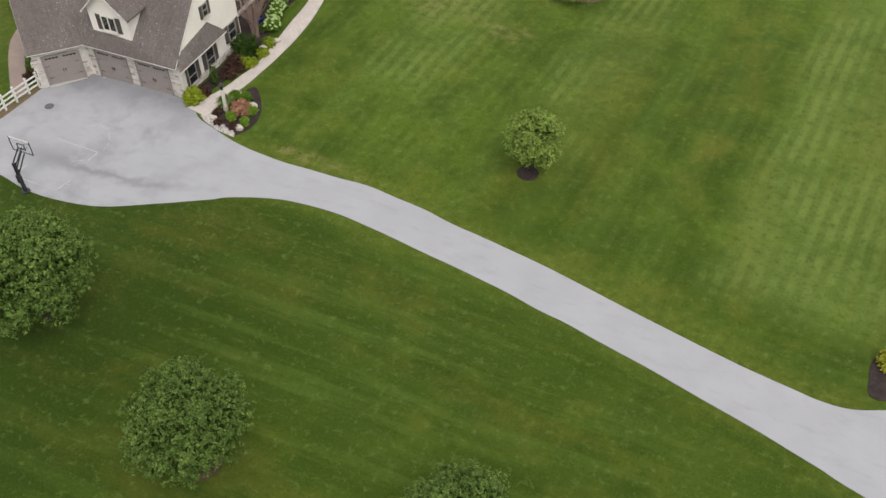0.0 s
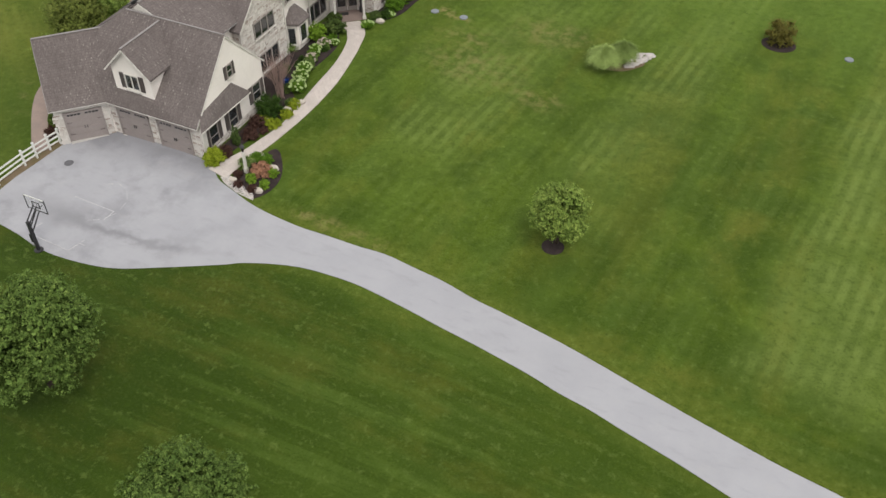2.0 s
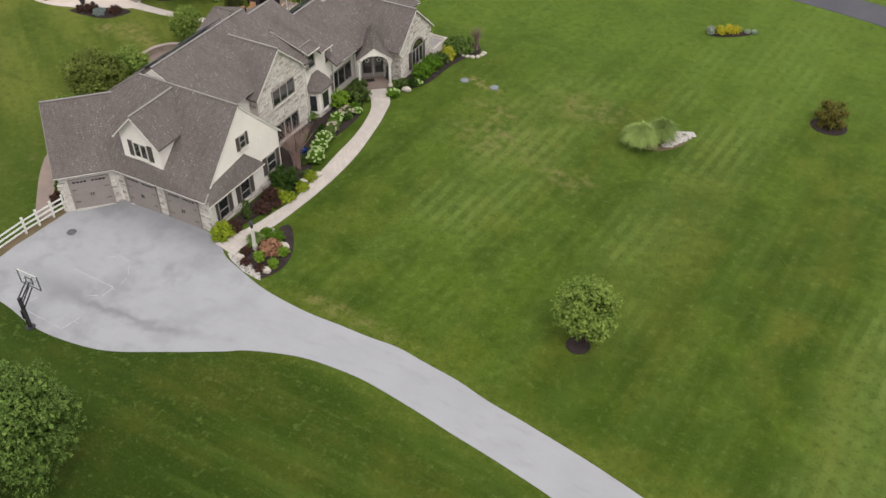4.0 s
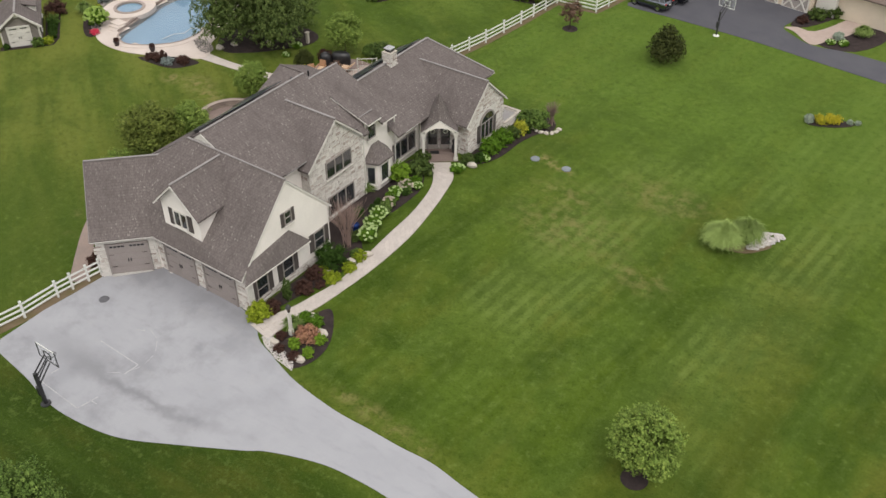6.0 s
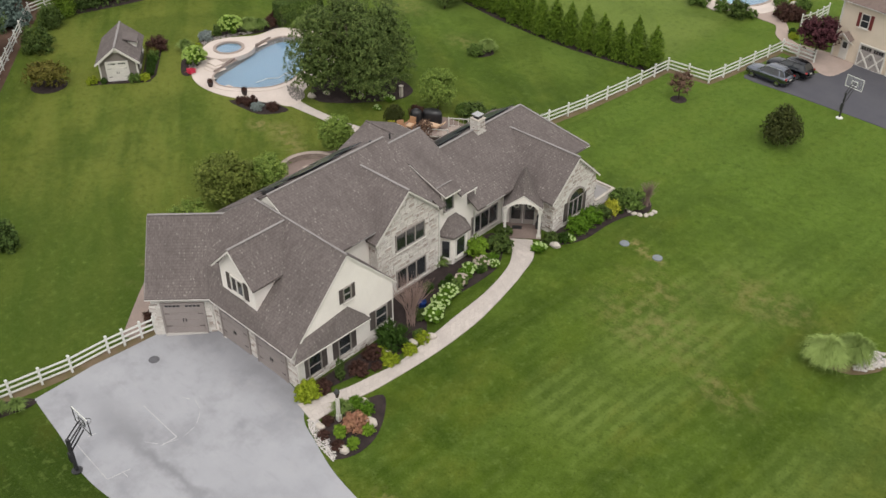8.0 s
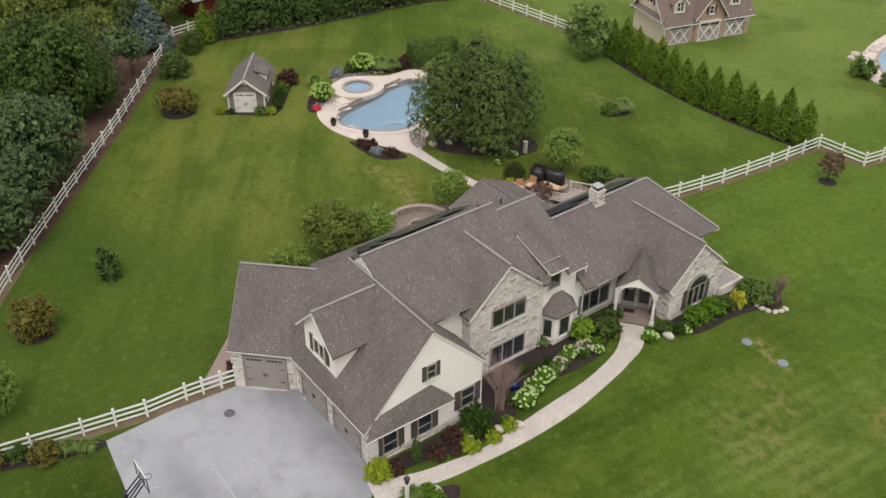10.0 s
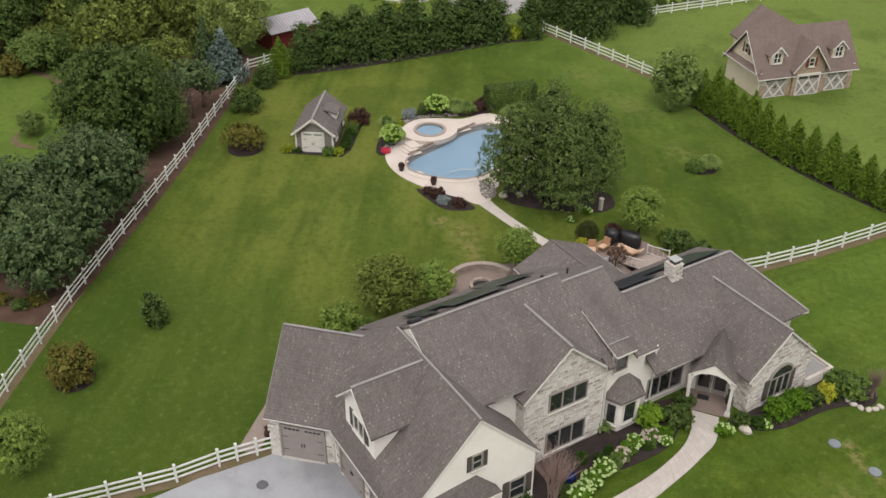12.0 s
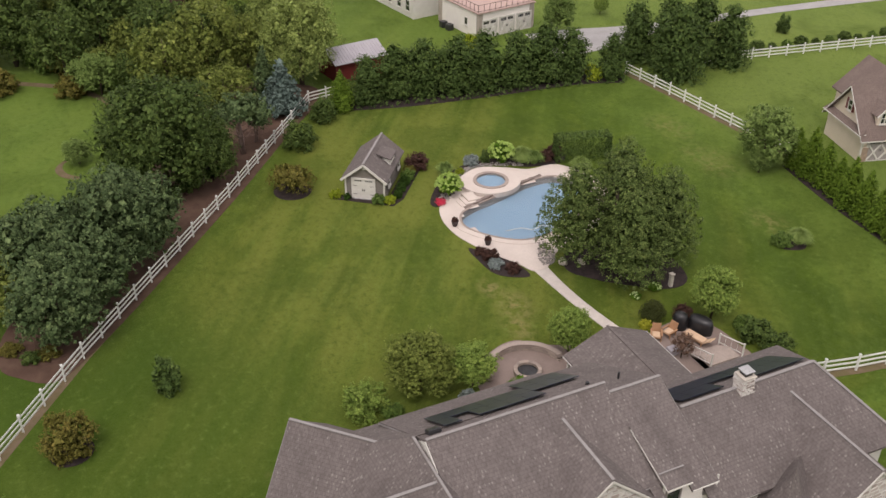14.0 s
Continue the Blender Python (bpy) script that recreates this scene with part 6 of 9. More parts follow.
HYD = hydrangea("hydrangea with creamy white flower heads", F_WHITE, 0.85, 1.15, 71)
HYD_BIG = hydrangea("large hydrangea covered in green-white blooms", F_LIMEWHITE, 1.3, 2.0, 72, 90)
HYD_PINK = hydrangea("hydrangea with faded pink flower heads", F_PINK, 0.8, 1.0, 73, 34, L_MAPLE)
HOSTA = hydrangea("hosta with white-edged leaves", F_WHITE, 0.55, 0.5, 74, 14)
PAMPAS = Kind("ornamental_grass", "tall pale fountain of ornamental grass", "grass", blade_mesh("ornamental_grass", L_GRASS, 3600, 1.75, 1.9, 81, 0.016))
SEDGE = Kind("ornamental_grass", "green clump of ornamental grass", "grass", blade_mesh("ornamental_grass", L_SEDGE, 2600, 1.5, 1.6, 82, 0.016))
SMALLGRASS = Kind("ornamental_grass", "small tuft of garden grass", "grass", blade_mesh("ornamental_grass", L_SAGE, 500, 0.75, 0.85, 83, 0.02))


def twiggy(h, r, seed, mat, n=70):
    rnd = random.Random(seed)
    b = Build()
    for i in range(n):
        a, k = rnd.uniform(0, 6.28), rnd.uniform(0.2, 1.0)
        tip = (r * k * math.cos(a), r * k * math.sin(a), h * rnd.uniform(0.7, 1.0))
        mid = (tip[0] * 0.35 + rnd.uniform(-0.1, 0.1), tip[1] * 0.35 + rnd.uniform(-0.1, 0.1), h * 0.45)
        b.tube([(rnd.uniform(-0.3, 0.3), rnd.uniform(-0.3, 0.3), -0.05), mid, tip], [0.02, 0.014, 0.006], 4)
        for _ in range(3):
            q = tuple(Vector(tip) + Vector((rnd.uniform(-0.4, 0.4), rnd.uniform(-0.4, 0.4), rnd.uniform(0, 0.4))))
            b.tube([mid, q], [0.01, 0.005], 4)
    return b.mesh("twigs", mat)


TWIGGY = Kind("bare_shrub", "nearly bare upright shrub with reddish twigs", "shrub", twiggy(3.4, 1.6, 4, TWIG_PALE, 46))
TWIG_SMALL = Kind("bare_shrub", "small bare brown twiggy shrub", "shrub", twiggy(1.9, 0.5, 5, TWIG, 36))


def boulder(seed, r):
    rnd = random.Random(seed)
    bm = bmesh.new()
    bmesh.ops.create_icosphere(bm, subdivisions=2, radius=1.0)
    off = Vector((rnd.uniform(0, 50), rnd.uniform(0, 50), 0))
    for v in bm.verts:
        k = 1 + 0.28 * noise.noise(v.co * 1.3 + off)
        v.co = Vector((v.co.x * k * 1.2, v.co.y * k * 0.9, v.co.z * k * 0.7)) * r
    me = bpy.data.meshes.new("boulder")
    bm.to_mesh(me)
    bm.free()
    me.materials.append(ROCK)
    return me


BOULDERS = [boulder(i, 0.35) for i in range(5)]


def rock(x, y, size=1.0, turn=0.0, label="rounded tan boulder in a bed"):
    ob = new("boulder", BOULDERS[int(abs(x * 7 + y * 3)) % 5])
    ob.matrix_basis = Matrix.LocRotScale((x, y, terrain(x, y) + 0.1 * size), Euler((0, 0, turn)), (size, size, size))
    return tagged(ob, label, "boulder")


def pebbles(name, outline, count, size, seed, label, lift=0.05, mat=None):
    """Loose stones filling an outline, one object."""
    rnd = random.Random(seed)
    b = Build()
    xs, ys = [p[0] for p in outline], [p[1] for p in outline]
    tries = 0
    while count and tries < 20000:
        tries += 1
        x, y = rnd.uniform(min(xs), max(xs)), rnd.uniform(min(ys), max(ys))
        if not inside(x, y, outline):
            continue
        count -= 1
        s, a, z = size * rnd.uniform(0.6, 1.4), rnd.uniform(0, 3.14), terrain(x, y) + lift
        ring = [(x + s * math.cos(a + k * 1.257) * rnd.uniform(0.8, 1.1), y + s * 0.8 * math.sin(a + k * 1.257), z) for k in range(5)]
        top = [(x + (p[0] - x) * 0.55, y + (p[1] - y) * 0.55, z + s * 0.55) for p in ring]
        b.poly(top)
        for k in range(5):
            q = (k + 1) % 5
            b.poly([ring[k], ring[q], top[q], top[k]])
    return tagged(part(name, b, mat or PEBBLE), label, "pebbles", "", "stuff")


def bed(outline, material, label, lift=0.03):
    return sheet_object("mulch_bed", outline, lift, material, label, "flower bed", "structure", 1.5, 0.05)

# ---- fences ----
def post_mesh(h=1.4, w=0.13):
    b = Build().box(-w / 2, w / 2, -w / 2, w / 2, -0.2, h)
    b.box(-w / 2 - 0.02, w / 2 + 0.02, -w / 2 - 0.02, w / 2 + 0.02, h, h + 0.04)
    q = w / 2 + 0.02
    for a, c in (((-q, -q), (q, -q)), ((q, -q), (q, q)), ((q, q), (-q, q)), ((-q, q), (-q, -q))):
        b.poly([(*a, h + 0.04), (*c, h + 0.04), (0, 0, h + 0.11)])
    return b.mesh("post", VINYL)


POST = post_mesh()
RAIL = Build().box(0, 1, -0.02, 0.02, -0.07, 0.07).mesh("rail", VINYL)


def fence(points, label, spacing=2.45, strip=True, group="white rail fences"):
    """Posts along a plan line, with three rails between each two."""
    f = thing("fence", (*points[0], terrain(*points[0])), label, "fence", group)
    spots = [Vector(points[0])]
    for a, c in zip(points, points[1:]):
        a, c = Vector(a), Vector(c)
        n = max(1, round((c - a).length / spacing))
        spots += [a.lerp(c, (i + 1) / n) for i in range(n)]
    for p in spots:
        piece("post", POST, pose(p.x, p.y, terrain(p.x, p.y), random.uniform(-0.6, 0.6), random.uniform(-0.6, 0.6), 0), f)
    for p, q in zip(spots, spots[1:]):
        d = q - p
        z0, z1 = terrain(p.x, p.y), terrain(q.x, q.y)
        for z in (0.36, 0.76, 1.16):
            m = pose(p.x, p.y, z0 + z, 0, -math.degrees(math.atan2(z1 - z0, d.length)), math.degrees(math.atan2(d.y, d.x)))
            piece("rail", RAIL, m @ Matrix.Diagonal((d.length, 1, 1, 1)), f)
    if strip:
        w = 0.38
        left, right = [], []
        for i, p in enumerate(spots):
            t = (spots[min(i + 1, len(spots) - 1)] - spots[max(i - 1, 0)]).normalized()
            left.append((p.x - t.y * w, p.y + t.x * w))
            right.append((p.x + t.y * w, p.y - t.x * w))
        sheet_object("bare_strip", left + right[::-1], 0.012, SOIL, "bare soil strip under the fence", "soil", "structure", 4.0, 0.03)
    return f


fence([(-53.05, 42.85), (-53.25, 41.9), (-53.45, 40.7), (-53.6, 39.6)], "white vinyl gate section between the garage and the fence", 1.2, True)
fence([(-53.6, 39.6), (-53.7, 37.0), (-54.4, 33.2), (-55.6, 27.4), (-57.0, 22.4)], "white three-rail vinyl fence beside the driveway")
fence([(-57.0, 22.4), (-67.3, 29.9), (-75.4, 35.9), (-83.0, 42.0), (-94.0, 51.0), (-105.0, 59.4), (-111.4, 64.3), (-112.2, 68.6)], "long white three-rail vinyl fence along the backyard")
fence([(-53.4, 76.9), (-51.7, 84.5), (-50.9, 89.4), (-50.3, 95.3), (-49.8, 102.1)], "white three-rail vinyl fence across the side lawn")
fence([(-49.8, 102.1), (-45.2, 102.4), (-44.8, 104.6), (-43.4, 114.6), (-39.6, 114.2)], "white three-rail vinyl fence round the neighbours' garden", 2.3)
fence([(-104.5, 101.4), (-97.0, 102.2), (-85.2, 103.3), (-79.5, 103.6)], "white three-rail vinyl fence behind the pool lawn")
fence([(-103.0, 112.0), (-101.9, 118.2), (-98.8, 137.5), (-96.5, 152.0)], "white three-rail vinyl fence across the far field", 2.45, False)

# ---- yard trees, shrubs and beds ----
for x, y, r in ((-22.8, 19.4, 1.25), (-8.0, 20.2, 1.2)):
    bed(ellipse(x, y, r, r, 20), BROWN_MULCH, "round brown mulch ring under a tree")
MAPLE.at(-22.8, 19.4)
MAPLE_B.at(-36.9, 24.2)
MAPLE.at(-8.0, 20.2, 0.85)
bed(ellipse(-14.4, 48.1, 0.78, 0.78, 18), MULCH, "round dark mulch ring under a young tree")
YOUNG.at(-14.3, 48.55, 1.12, 0.97)
bed(ellipse(-17.2, 72.2, 1.9, 1.1, 22, 0.6, 0.05), SOIL, "bare edge round the ornamental grass")
PAMPAS.at(-18.5, 71.0, 0.92, 1.05)
SEDGE.at(-17.3, 72.5, 1.0, 1.15)
pebbles("pebble_bed", [(-16.9, 71.6), (-16.1, 72.1), (-14.9, 74.5), (-15.3, 74.9), (-17.0, 74.2)], 300, 0.11, 5, "pale pebbles beside the ornamental grass")
bed(ellipse(-5.7, 81.2, 1.5, 1.3, 20), MULCH, "round dark dark ring painted as shade under a shrub")
RUST.at(-5.7, 81.4, 0.85, 0.95, "dark russet rounded shrub on the lawn")
ROUNDGREEN.at(-34.3, 96.0, 1.15, 1.12, "large dark rounded evergreen on the side lawn")
bed(ellipse(-45.5, 97.2, 0.8, 0.8, 16), MULCH, "round dark dark ring painted as shade under a shrub")
RED_TREE.at(-45.5, 97.2)
bed(ellipse(-17.3, 93.3, 2.1, 0.62, 22, 0.55), MULCH, "island flower bed on the lawn")
MARIGOLD.at(-18.2, 92.9, 0.95)
MARIGOLD.at(-17.6, 93.25, 0.9)
MARIGOLD.at(-17.0, 93.6, 0.95)
PALEFLOWER.at(-19.0, 92.5, 0.9, 1.2)
PALEFLOWER.at(-15.9, 94.2, 0.6)
PALEFLOWER.at(-15.3, 94.5, 0.55)
sheet_object("entrance_bed", smooth_line([(10.2, 37.6), (9.6, 39.0), (10.0, 41.0), (13.0, 43.0), (16.0, 42.0), (14.0, 39.4)], 4, True), 0.04, MULCH, "dark mulch bed at the driveway's edge", "flower bed")
GOLD.at(10.6, 40.4, 1.2)
GREEN.at(12.4, 41.8, 0.9)
LIME.at(11.4, 39.0, 0.8)
for x, y, s in ((-35.2, 72.5, 1.0), (-32.4, 72.7, 0.9), (0.3, 81.2, 1.0)):
    b = Build().lathe([(0.38, 0.0), (0.38, 0.06), (0.35, 0.09), (0.1, 0.11)], 18, (x, y, terrain(x, y)))
    ob = part("well_lid", b, LID_BLUE)
    tagged(ob, "round grey-blue septic lid set in the lawn", "lid", "lids in the lawn")
    ob.scale = (1, 1, 1)

# beds before the house
bed(smooth_line([(-41.0, 45.4), (-40.3, 46.6), (-39.5, 50.0), (-38.95, 53.9), (-39.4, 55.2), (-40.6, 56.6), (-40.4, 59.0), (-40.2, 61.5), (-40.3, 63.6), (-41.4, 65.6), (-42.4, 66.6), (-43.6, 66.8), (-44.0, 64.0), (-44.1, 58.0), (-43.7, 54.4), (-41.3, 54.0), (-41.1, 49.0)], 3, True), MULCH, "dark mulch bed along the front of the house")
bed(smooth_line([(-40.0, 68.2), (-38.6, 69.0), (-37.7, 71.0), (-37.6, 74.0), (-37.2, 76.0), (-36.4, 77.6), (-37.0, 79.0), (-38.4, 79.4), (-39.6, 78.6), (-39.9, 74.0), (-40.0, 70.0)], 4, True), MULCH, "dark mulch bed below the stone gable")
bed(smooth_line([(-38.3, 44.7), (-37.2, 44.0), (-35.9, 43.5), (-35.1, 44.6), (-35.1, 46.2), (-36.0, 47.9), (-37.3, 49.0), (-38.0, 47.0)], 4, True), MULCH, "dark mulch bed with a lamp post beside the driveway")
pebbles("pebble_edge", [(-39.2, 44.5), (-38.6, 44.9), (-37.2, 44.4), (-35.9, 43.9), (-35.6, 43.4), (-37.2, 43.6), (-38.6, 44.1)], 520, 0.062, 7, "row of pale river stones along the driveway")
CHARTREUSE.at(-40.57, 45.70)
MAROON.at(-40.26, 46.70, 0.75, 1.2)
MAROON.at(-39.76, 49.32, 0.85, 1.1)
MAROON.at(-40.28, 50.95, 0.85, 1.1)
YEW.at(-40.24, 48.15, 0.38, 1.6, "narrow upright evergreen by the windows")
BOX_BIG.at(-40.22, 52.77, 1.0, 0.95)
LIME.at(-38.99, 51.38, 1.0)
LIME.at(-38.77, 52.92, 0.9)
LIME.at(-38.90, 54.27, 0.9)
LIME.at(-40.14, 51.70, 0.7)
MAROON.at(-39.26, 50.36, 0.5)
rock(-39.16, 53.65, 0.9)
rock(-38.69, 54.85, 1.0, 0.6)
rock(-39.83, 51.87, 0.7)
TWIGGY.at(-40.62, 54.92, 1.05, 1.1)
HYD.at(-39.77, 56.26, 0.9)
HYD.at(-40.37, 57.68, 0.85)
HYD.at(-40.73, 58.83, 0.8)
HYD.at(-40.18, 57.05, 0.7)
GREEN.at(-40.75, 59.55, 0.6)
BRIGHT.at(-41.35, 61.2, 0.55)
GREEN.at(-41.0, 62.6, 0.5)
HYD_PINK.at(-41.01, 60.43, 0.75)
HYD.at(-41.46, 61.79, 0.7)
HYD_PINK.at(-41.32, 63.02, 0.75)
BRIGHT.at(-41.03, 64.04, 0.5)
HYD.at(-40.55, 63.5, 0.5)
MOUND.at(-42.5, 63.9, 2.1, 0.95, "large clipped light green boxwood in the bed")
DARKSHRUB.at(-41.58, 65.27, 0.95)
DARKSHRUB.at(-42.59, 67.07, 0.7)
BOX.at(-42.21, 58.31, 1.0)
BOX.at(-41.62, 59.19, 0.9)
BOX.at(-41.82, 60.13, 0.8)
BOX.at(-40.87, 62.34, 0.8)
GREEN.at(-41.00, 60.02, 0.55)
GREEN.at(-39.35, 54.36, 0.45)
SMALLGRASS.at(-43.66, 61.16, 0.9)
DARKSHRUB.at(-40.61, 55.86, 0.5)
HOSTA.at(-39.35, 67.30, 1.1)
DARKSHRUB.at(-39.39, 68.80, 0.6)
BOX.at(-38.71, 69.49, 1.1)
HOSTA.at(-38.48, 69.94, 0.9)
rock(-38.81, 68.55, 1.1)
BRIGHT.at(-38.89, 71.4, 0.95, 0.9)
DARKSHRUB.at(-41.4, 76.3, 0.55, z=0.95)
BRIGHT.at(-38.75, 73.0, 1.05, 0.9)
DARKSHRUB.at(-38.69, 74.33, 0.75)
GOLD.at(-38.50, 75.62, 1.0, 1.1)
GREEN.at(-38.83, 77.23, 1.0)
GREEN.at(-37.91, 77.4, 1.2)
BOX.at(-37.98, 75.94, 0.8)
TWIG_SMALL.at(-37.10, 78.52, 1.05)
for i in range(9):
    rock(-37.35 + 1.15 * math.cos(0.2 - i * 0.42) + 0.2, 77.75 + 1.15 * math.sin(0.2 - i * 0.42), 0.62, i, "rough pale stone edging a bed")
# lamp bed planting
MAROON.at(-38.12, 45.18, 0.5)
MAROON.at(-37.49, 44.27, 0.5)
MAROON.at(-36.20, 44.26, 0.55)
MOUND.at(-36.84, 45.02, 1.0)
MOUND.at(-35.61, 44.96, 0.9)
MOUND.at(-35.70, 46.27, 0.9)
PINKBUSH.at(-36.65, 46.09, 1.1)
BRIGHT.at(-37.03, 47.24, 0.6)
BRIGHT.at(-37.85, 47.23, 0.5)
SMALLGRASS.at(-38.08, 46.30, 1.0)
rock(-36.13, 46.92, 1.1)
rock(-35.84, 44.39, 1.0)
rock(-38.16, 44.61, 0.8)
rock(-37.63, 47.77, 0.9)


def lamp_post(x, y):
    z = terrain(x, y)
    ob = thing("lamp_post", (x, y, z), "white garden lamp post with a dark lantern", "lamp post")
    part("post", Build().box(x - 0.09, x + 0.09, y - 0.09, y + 0.09, z - 0.1, z + 1.9, 0.02), POST_WHITE, ob)
    part("base", Build().box(x - 0.13, x + 0.13, y - 0.13, y + 0.13, z, z + 0.5, 0.03), POST_WHITE, ob)
    lan = part("lantern", Build().lathe([(0.06, 1.9), (0.1, 2.0), (0.17, 2.35)], 8, (x, y, z)), GLASS, ob)
    part("cap", Build().lathe([(0.2, 2.35), (0.12, 2.5), (0.03, 2.58), (0.02, 2.66)], 8, (x, y, z)), DARK, lan)


lamp_post(-37.75, 45.75)


def basketball_hoop(x, y, aim, label, mat, pole_r=0.09, clear=False, rim_mat=None):
    """Pole with a backboard that looks along aim (degrees)."""
    z = terrain(x, y)
    m = pose(x, y, z, 0, 0, aim)
    ob = thing("basketball_hoop", (x, y, z), label, "basketball hoop")
    part("pole", Build(m).beam((0, 0, -0.1), (0, 0.0, 2.6), pole_r * 2, pole_r * 2), mat, ob)
    part("base_plate", Build(m).lathe([(0.32, -0.05), (0.32, 0.06), (0.15, 0.1)], 14), mat if not clear else VINYL, ob)
    for s in (-0.14, 0.14):
        part("arm", Build(m).beam((s, 0, 2.45), (s, -0.95, 3.25), 0.05, 0.08), mat, ob)
        part("arm", Build(m).beam((s, 0, 1.75), (s, -1.0, 2.75), 0.05, 0.08), mat, ob)
    board = part("backboard", Build(m).box(-0.85, 0.85, -1.08, -1.04, 2.75, 3.85), ACRYLIC, ob, "clear backboard with a white top rail")
    for a, c in (((-0.87, 2.75), (0.87, 2.75)), ((-0.87, 3.85), (0.87, 3.85)), ((-0.87, 2.72), (-0.87, 3.88)), ((0.87, 2.72), (0.87, 3.88)), ((-0.3, 3.0), (0.3, 3.0)), ((-0.3, 3.45), (0.3, 3.45)), ((-0.3, 3.0), (-0.3, 3.45)), ((0.3, 3.0), (0.3, 3.45))):
        part("frame_bar", Build(m).beam((a[0], -1.06, a[1]), (c[0], -1.06, c[1]), 0.045, 0.05), VINYL if a[1] > 3.8 or clear else mat, board)
    ring = [(0.23 * math.cos(k * math.pi / 10), -1.35 + 0.23 * math.sin(k * math.pi / 10), 3.05) for k in range(21)]
    part("rim", Build(m).tube(ring, [0.02] * 21, 5), rim_mat or mat, ob)
    part("crank_box", Build(m).box(-0.12, 0.12, -0.02, 0.2, 0.9, 1.6, 0.02), mat, ob)
    return ob


basketball_hoop(-46.2, 33.0, 180, "black pole basketball hoop leaning over the driveway", BLACK, 0.1)
basketball_hoop(-32.4, 104.4, 170, "slim dark basketball hoop beside a dark driveway", DARK, 0.06, True)

# worn court lines and the drain lid on the driveway
def line_on_drive(a, c, w=0.06):
    """A painted stroke in pieces that follow the surface."""
    a, c = Vector(a), Vector(c)
    n = max(2, int((c - a).length / 0.6))
    b = Build()
    s = Vector((-(c - a).y, (c - a).x)).normalized() * w / 2
    for i in range(n):
        p, q = a.lerp(c, i / n), a.lerp(c, (i + 1) / n)
        b.slab([(v.x, v.y, terrain(v.x, v.y) + 0.042) for v in (p - s, q - s, q + s, p + s)], 0.012)
    return b


court = thing("court_lines", (-42.5, 36.5, -0.3), "faint worn white court lines on the driveway", "court lines")
for x0, y0, x1, y1 in ((-44.39, 33.85, -47.92, 33.99), (-44.39, 33.85, -44.16, 35.22), (-44.29, 38.47, -47.91, 38.52), (-44.29, 38.47, -44.39, 37.45), (-48.08, 34.80, -48.01, 35.28), (-44.35, 34.76, -43.77, 34.78), (-46.22, 40.78, -46.82, 40.51)):
    part("line", line_on_drive((x0, y0), (x1, y1)), PAINT_LINE, court)
for k in range(5):
    a0, a1 = radians(-70 + k * 33), radians(-70 + k * 33 + 24)
    part("line", line_on_drive((-46.1 + 2.1 * math.cos(a0), 38.9 + 2.1 * math.sin(a0)), (-46.1 + 2.1 * math.cos(a1), 38.9 + 2.1 * math.sin(a1)), 0.03), PAINT_LINE, court)
b = Build().lathe([(0.36, 0.0), (0.36, 0.045), (0.31, 0.05)], 24, (-50.85, 41.25, terrain(-50.85, 41.25)))
tagged(part("drain_cover", b, mottled("iron lid", (0.12, 0.12, 0.13), (0.09, 0.09, 0.10), 3, 20)), "round grey drain cover set in the driveway", "drain cover")
bed(smooth_line([(-52.8, 33.6), (-53.4, 34.0), (-54.6, 32.0), (-55.8, 27.8), (-55.0, 27.2), (-53.8, 30.0)], 4, True), MULCH, "dark mulch strip by the fence")
MAROON.at(-54.35, 43.35, 0.7, 1.3, "small reddish shrub beside the garage corner")
GREEN.at(-55.6, 44.9, 0.5)
GREEN.at(-57.0, 46.6, 0.5)
SMALLGRASS.at(-53.1, 33.0, 0.95)
SMALLGRASS.at(-53.7, 32.05, 0.95)
OLIVE_SHRUB = shrub("shrub", "olive green shrub by the fence", L_RUST, 1.0, 1.2, 21, 200, 18, 0.13, 0.13)
OLIVE_SHRUB.at(-53.9, 30.7, 1.05, 1.1)
DARKSHRUB.at(-55.0, 29.4, 0.7)
OLIVE_SHRUB.at(-55.2, 27.9, 1.05, 1.1)

# backyard
# no mulch seen here: the dark ring paints in the shrub's shadow
bed(ellipse(-66.2, 34.0, 1.35, 1.35, 20), MULCH, "dark ring painted as shade under a shrub")
RUST.at(-66.3, 34.0, 1.1, 0.95)
YEW.at(-69.4, 40.6, 1.05)
YOUNG.at(-59.2, 29.4, 0.95)
bed(ellipse(-92.8, 56.6, 1.75, 1.75, 22), MULCH, "dark mulch ring under a weeping tree")
WEEPING.at(-92.8, 56.6, 1.18, 0.95)
ROUNDOAK.at(-101.2, 59.9, 1.1, 1.0)
ROUNDOAK.at(-106.2, 64.2, 0.9, 1.05)
OLIVE_T = Kind("tree", "olive-green spreading tree beside the patio", "tree", leaf_mesh("crown", L_OLIVE, round_lobes(3.1, 5.3, 0.1, 23, 13), 900, 24, 0.12, 0.3, 52, 0.42, rise=0.9), trunk_mesh("trunk", 4.6, 0.12, 1.8, 23))
OLIVE_T.at(-62.5, 56.1, 0.93, 0.9)
YOUNG.at(-61.3, 59.4, 0.9, 0.85)
FRESHBUSH.at(-61.8, 51.9, 1.0, 0.95)
GREEN.at(-60.8, 53.4, 0.8)
SILVER.at(-60.2, 58.6, 1.0)
YOUNG.at(-61.9, 67.3, 0.85)
BRIGHT.at(-59.6, 62.0, 0.8)
YOUNG.at(-60.9, 79.2, 0.98)
ROUNDGREEN.at(-62.5, 75.0, 0.62)
GOLD.at(-61.9, 74.0, 0.7)
DARKSHRUB.at(-57.4, 80.4, 1.2)
DARKSHRUB.at(-55.6, 80.9, 1.1)
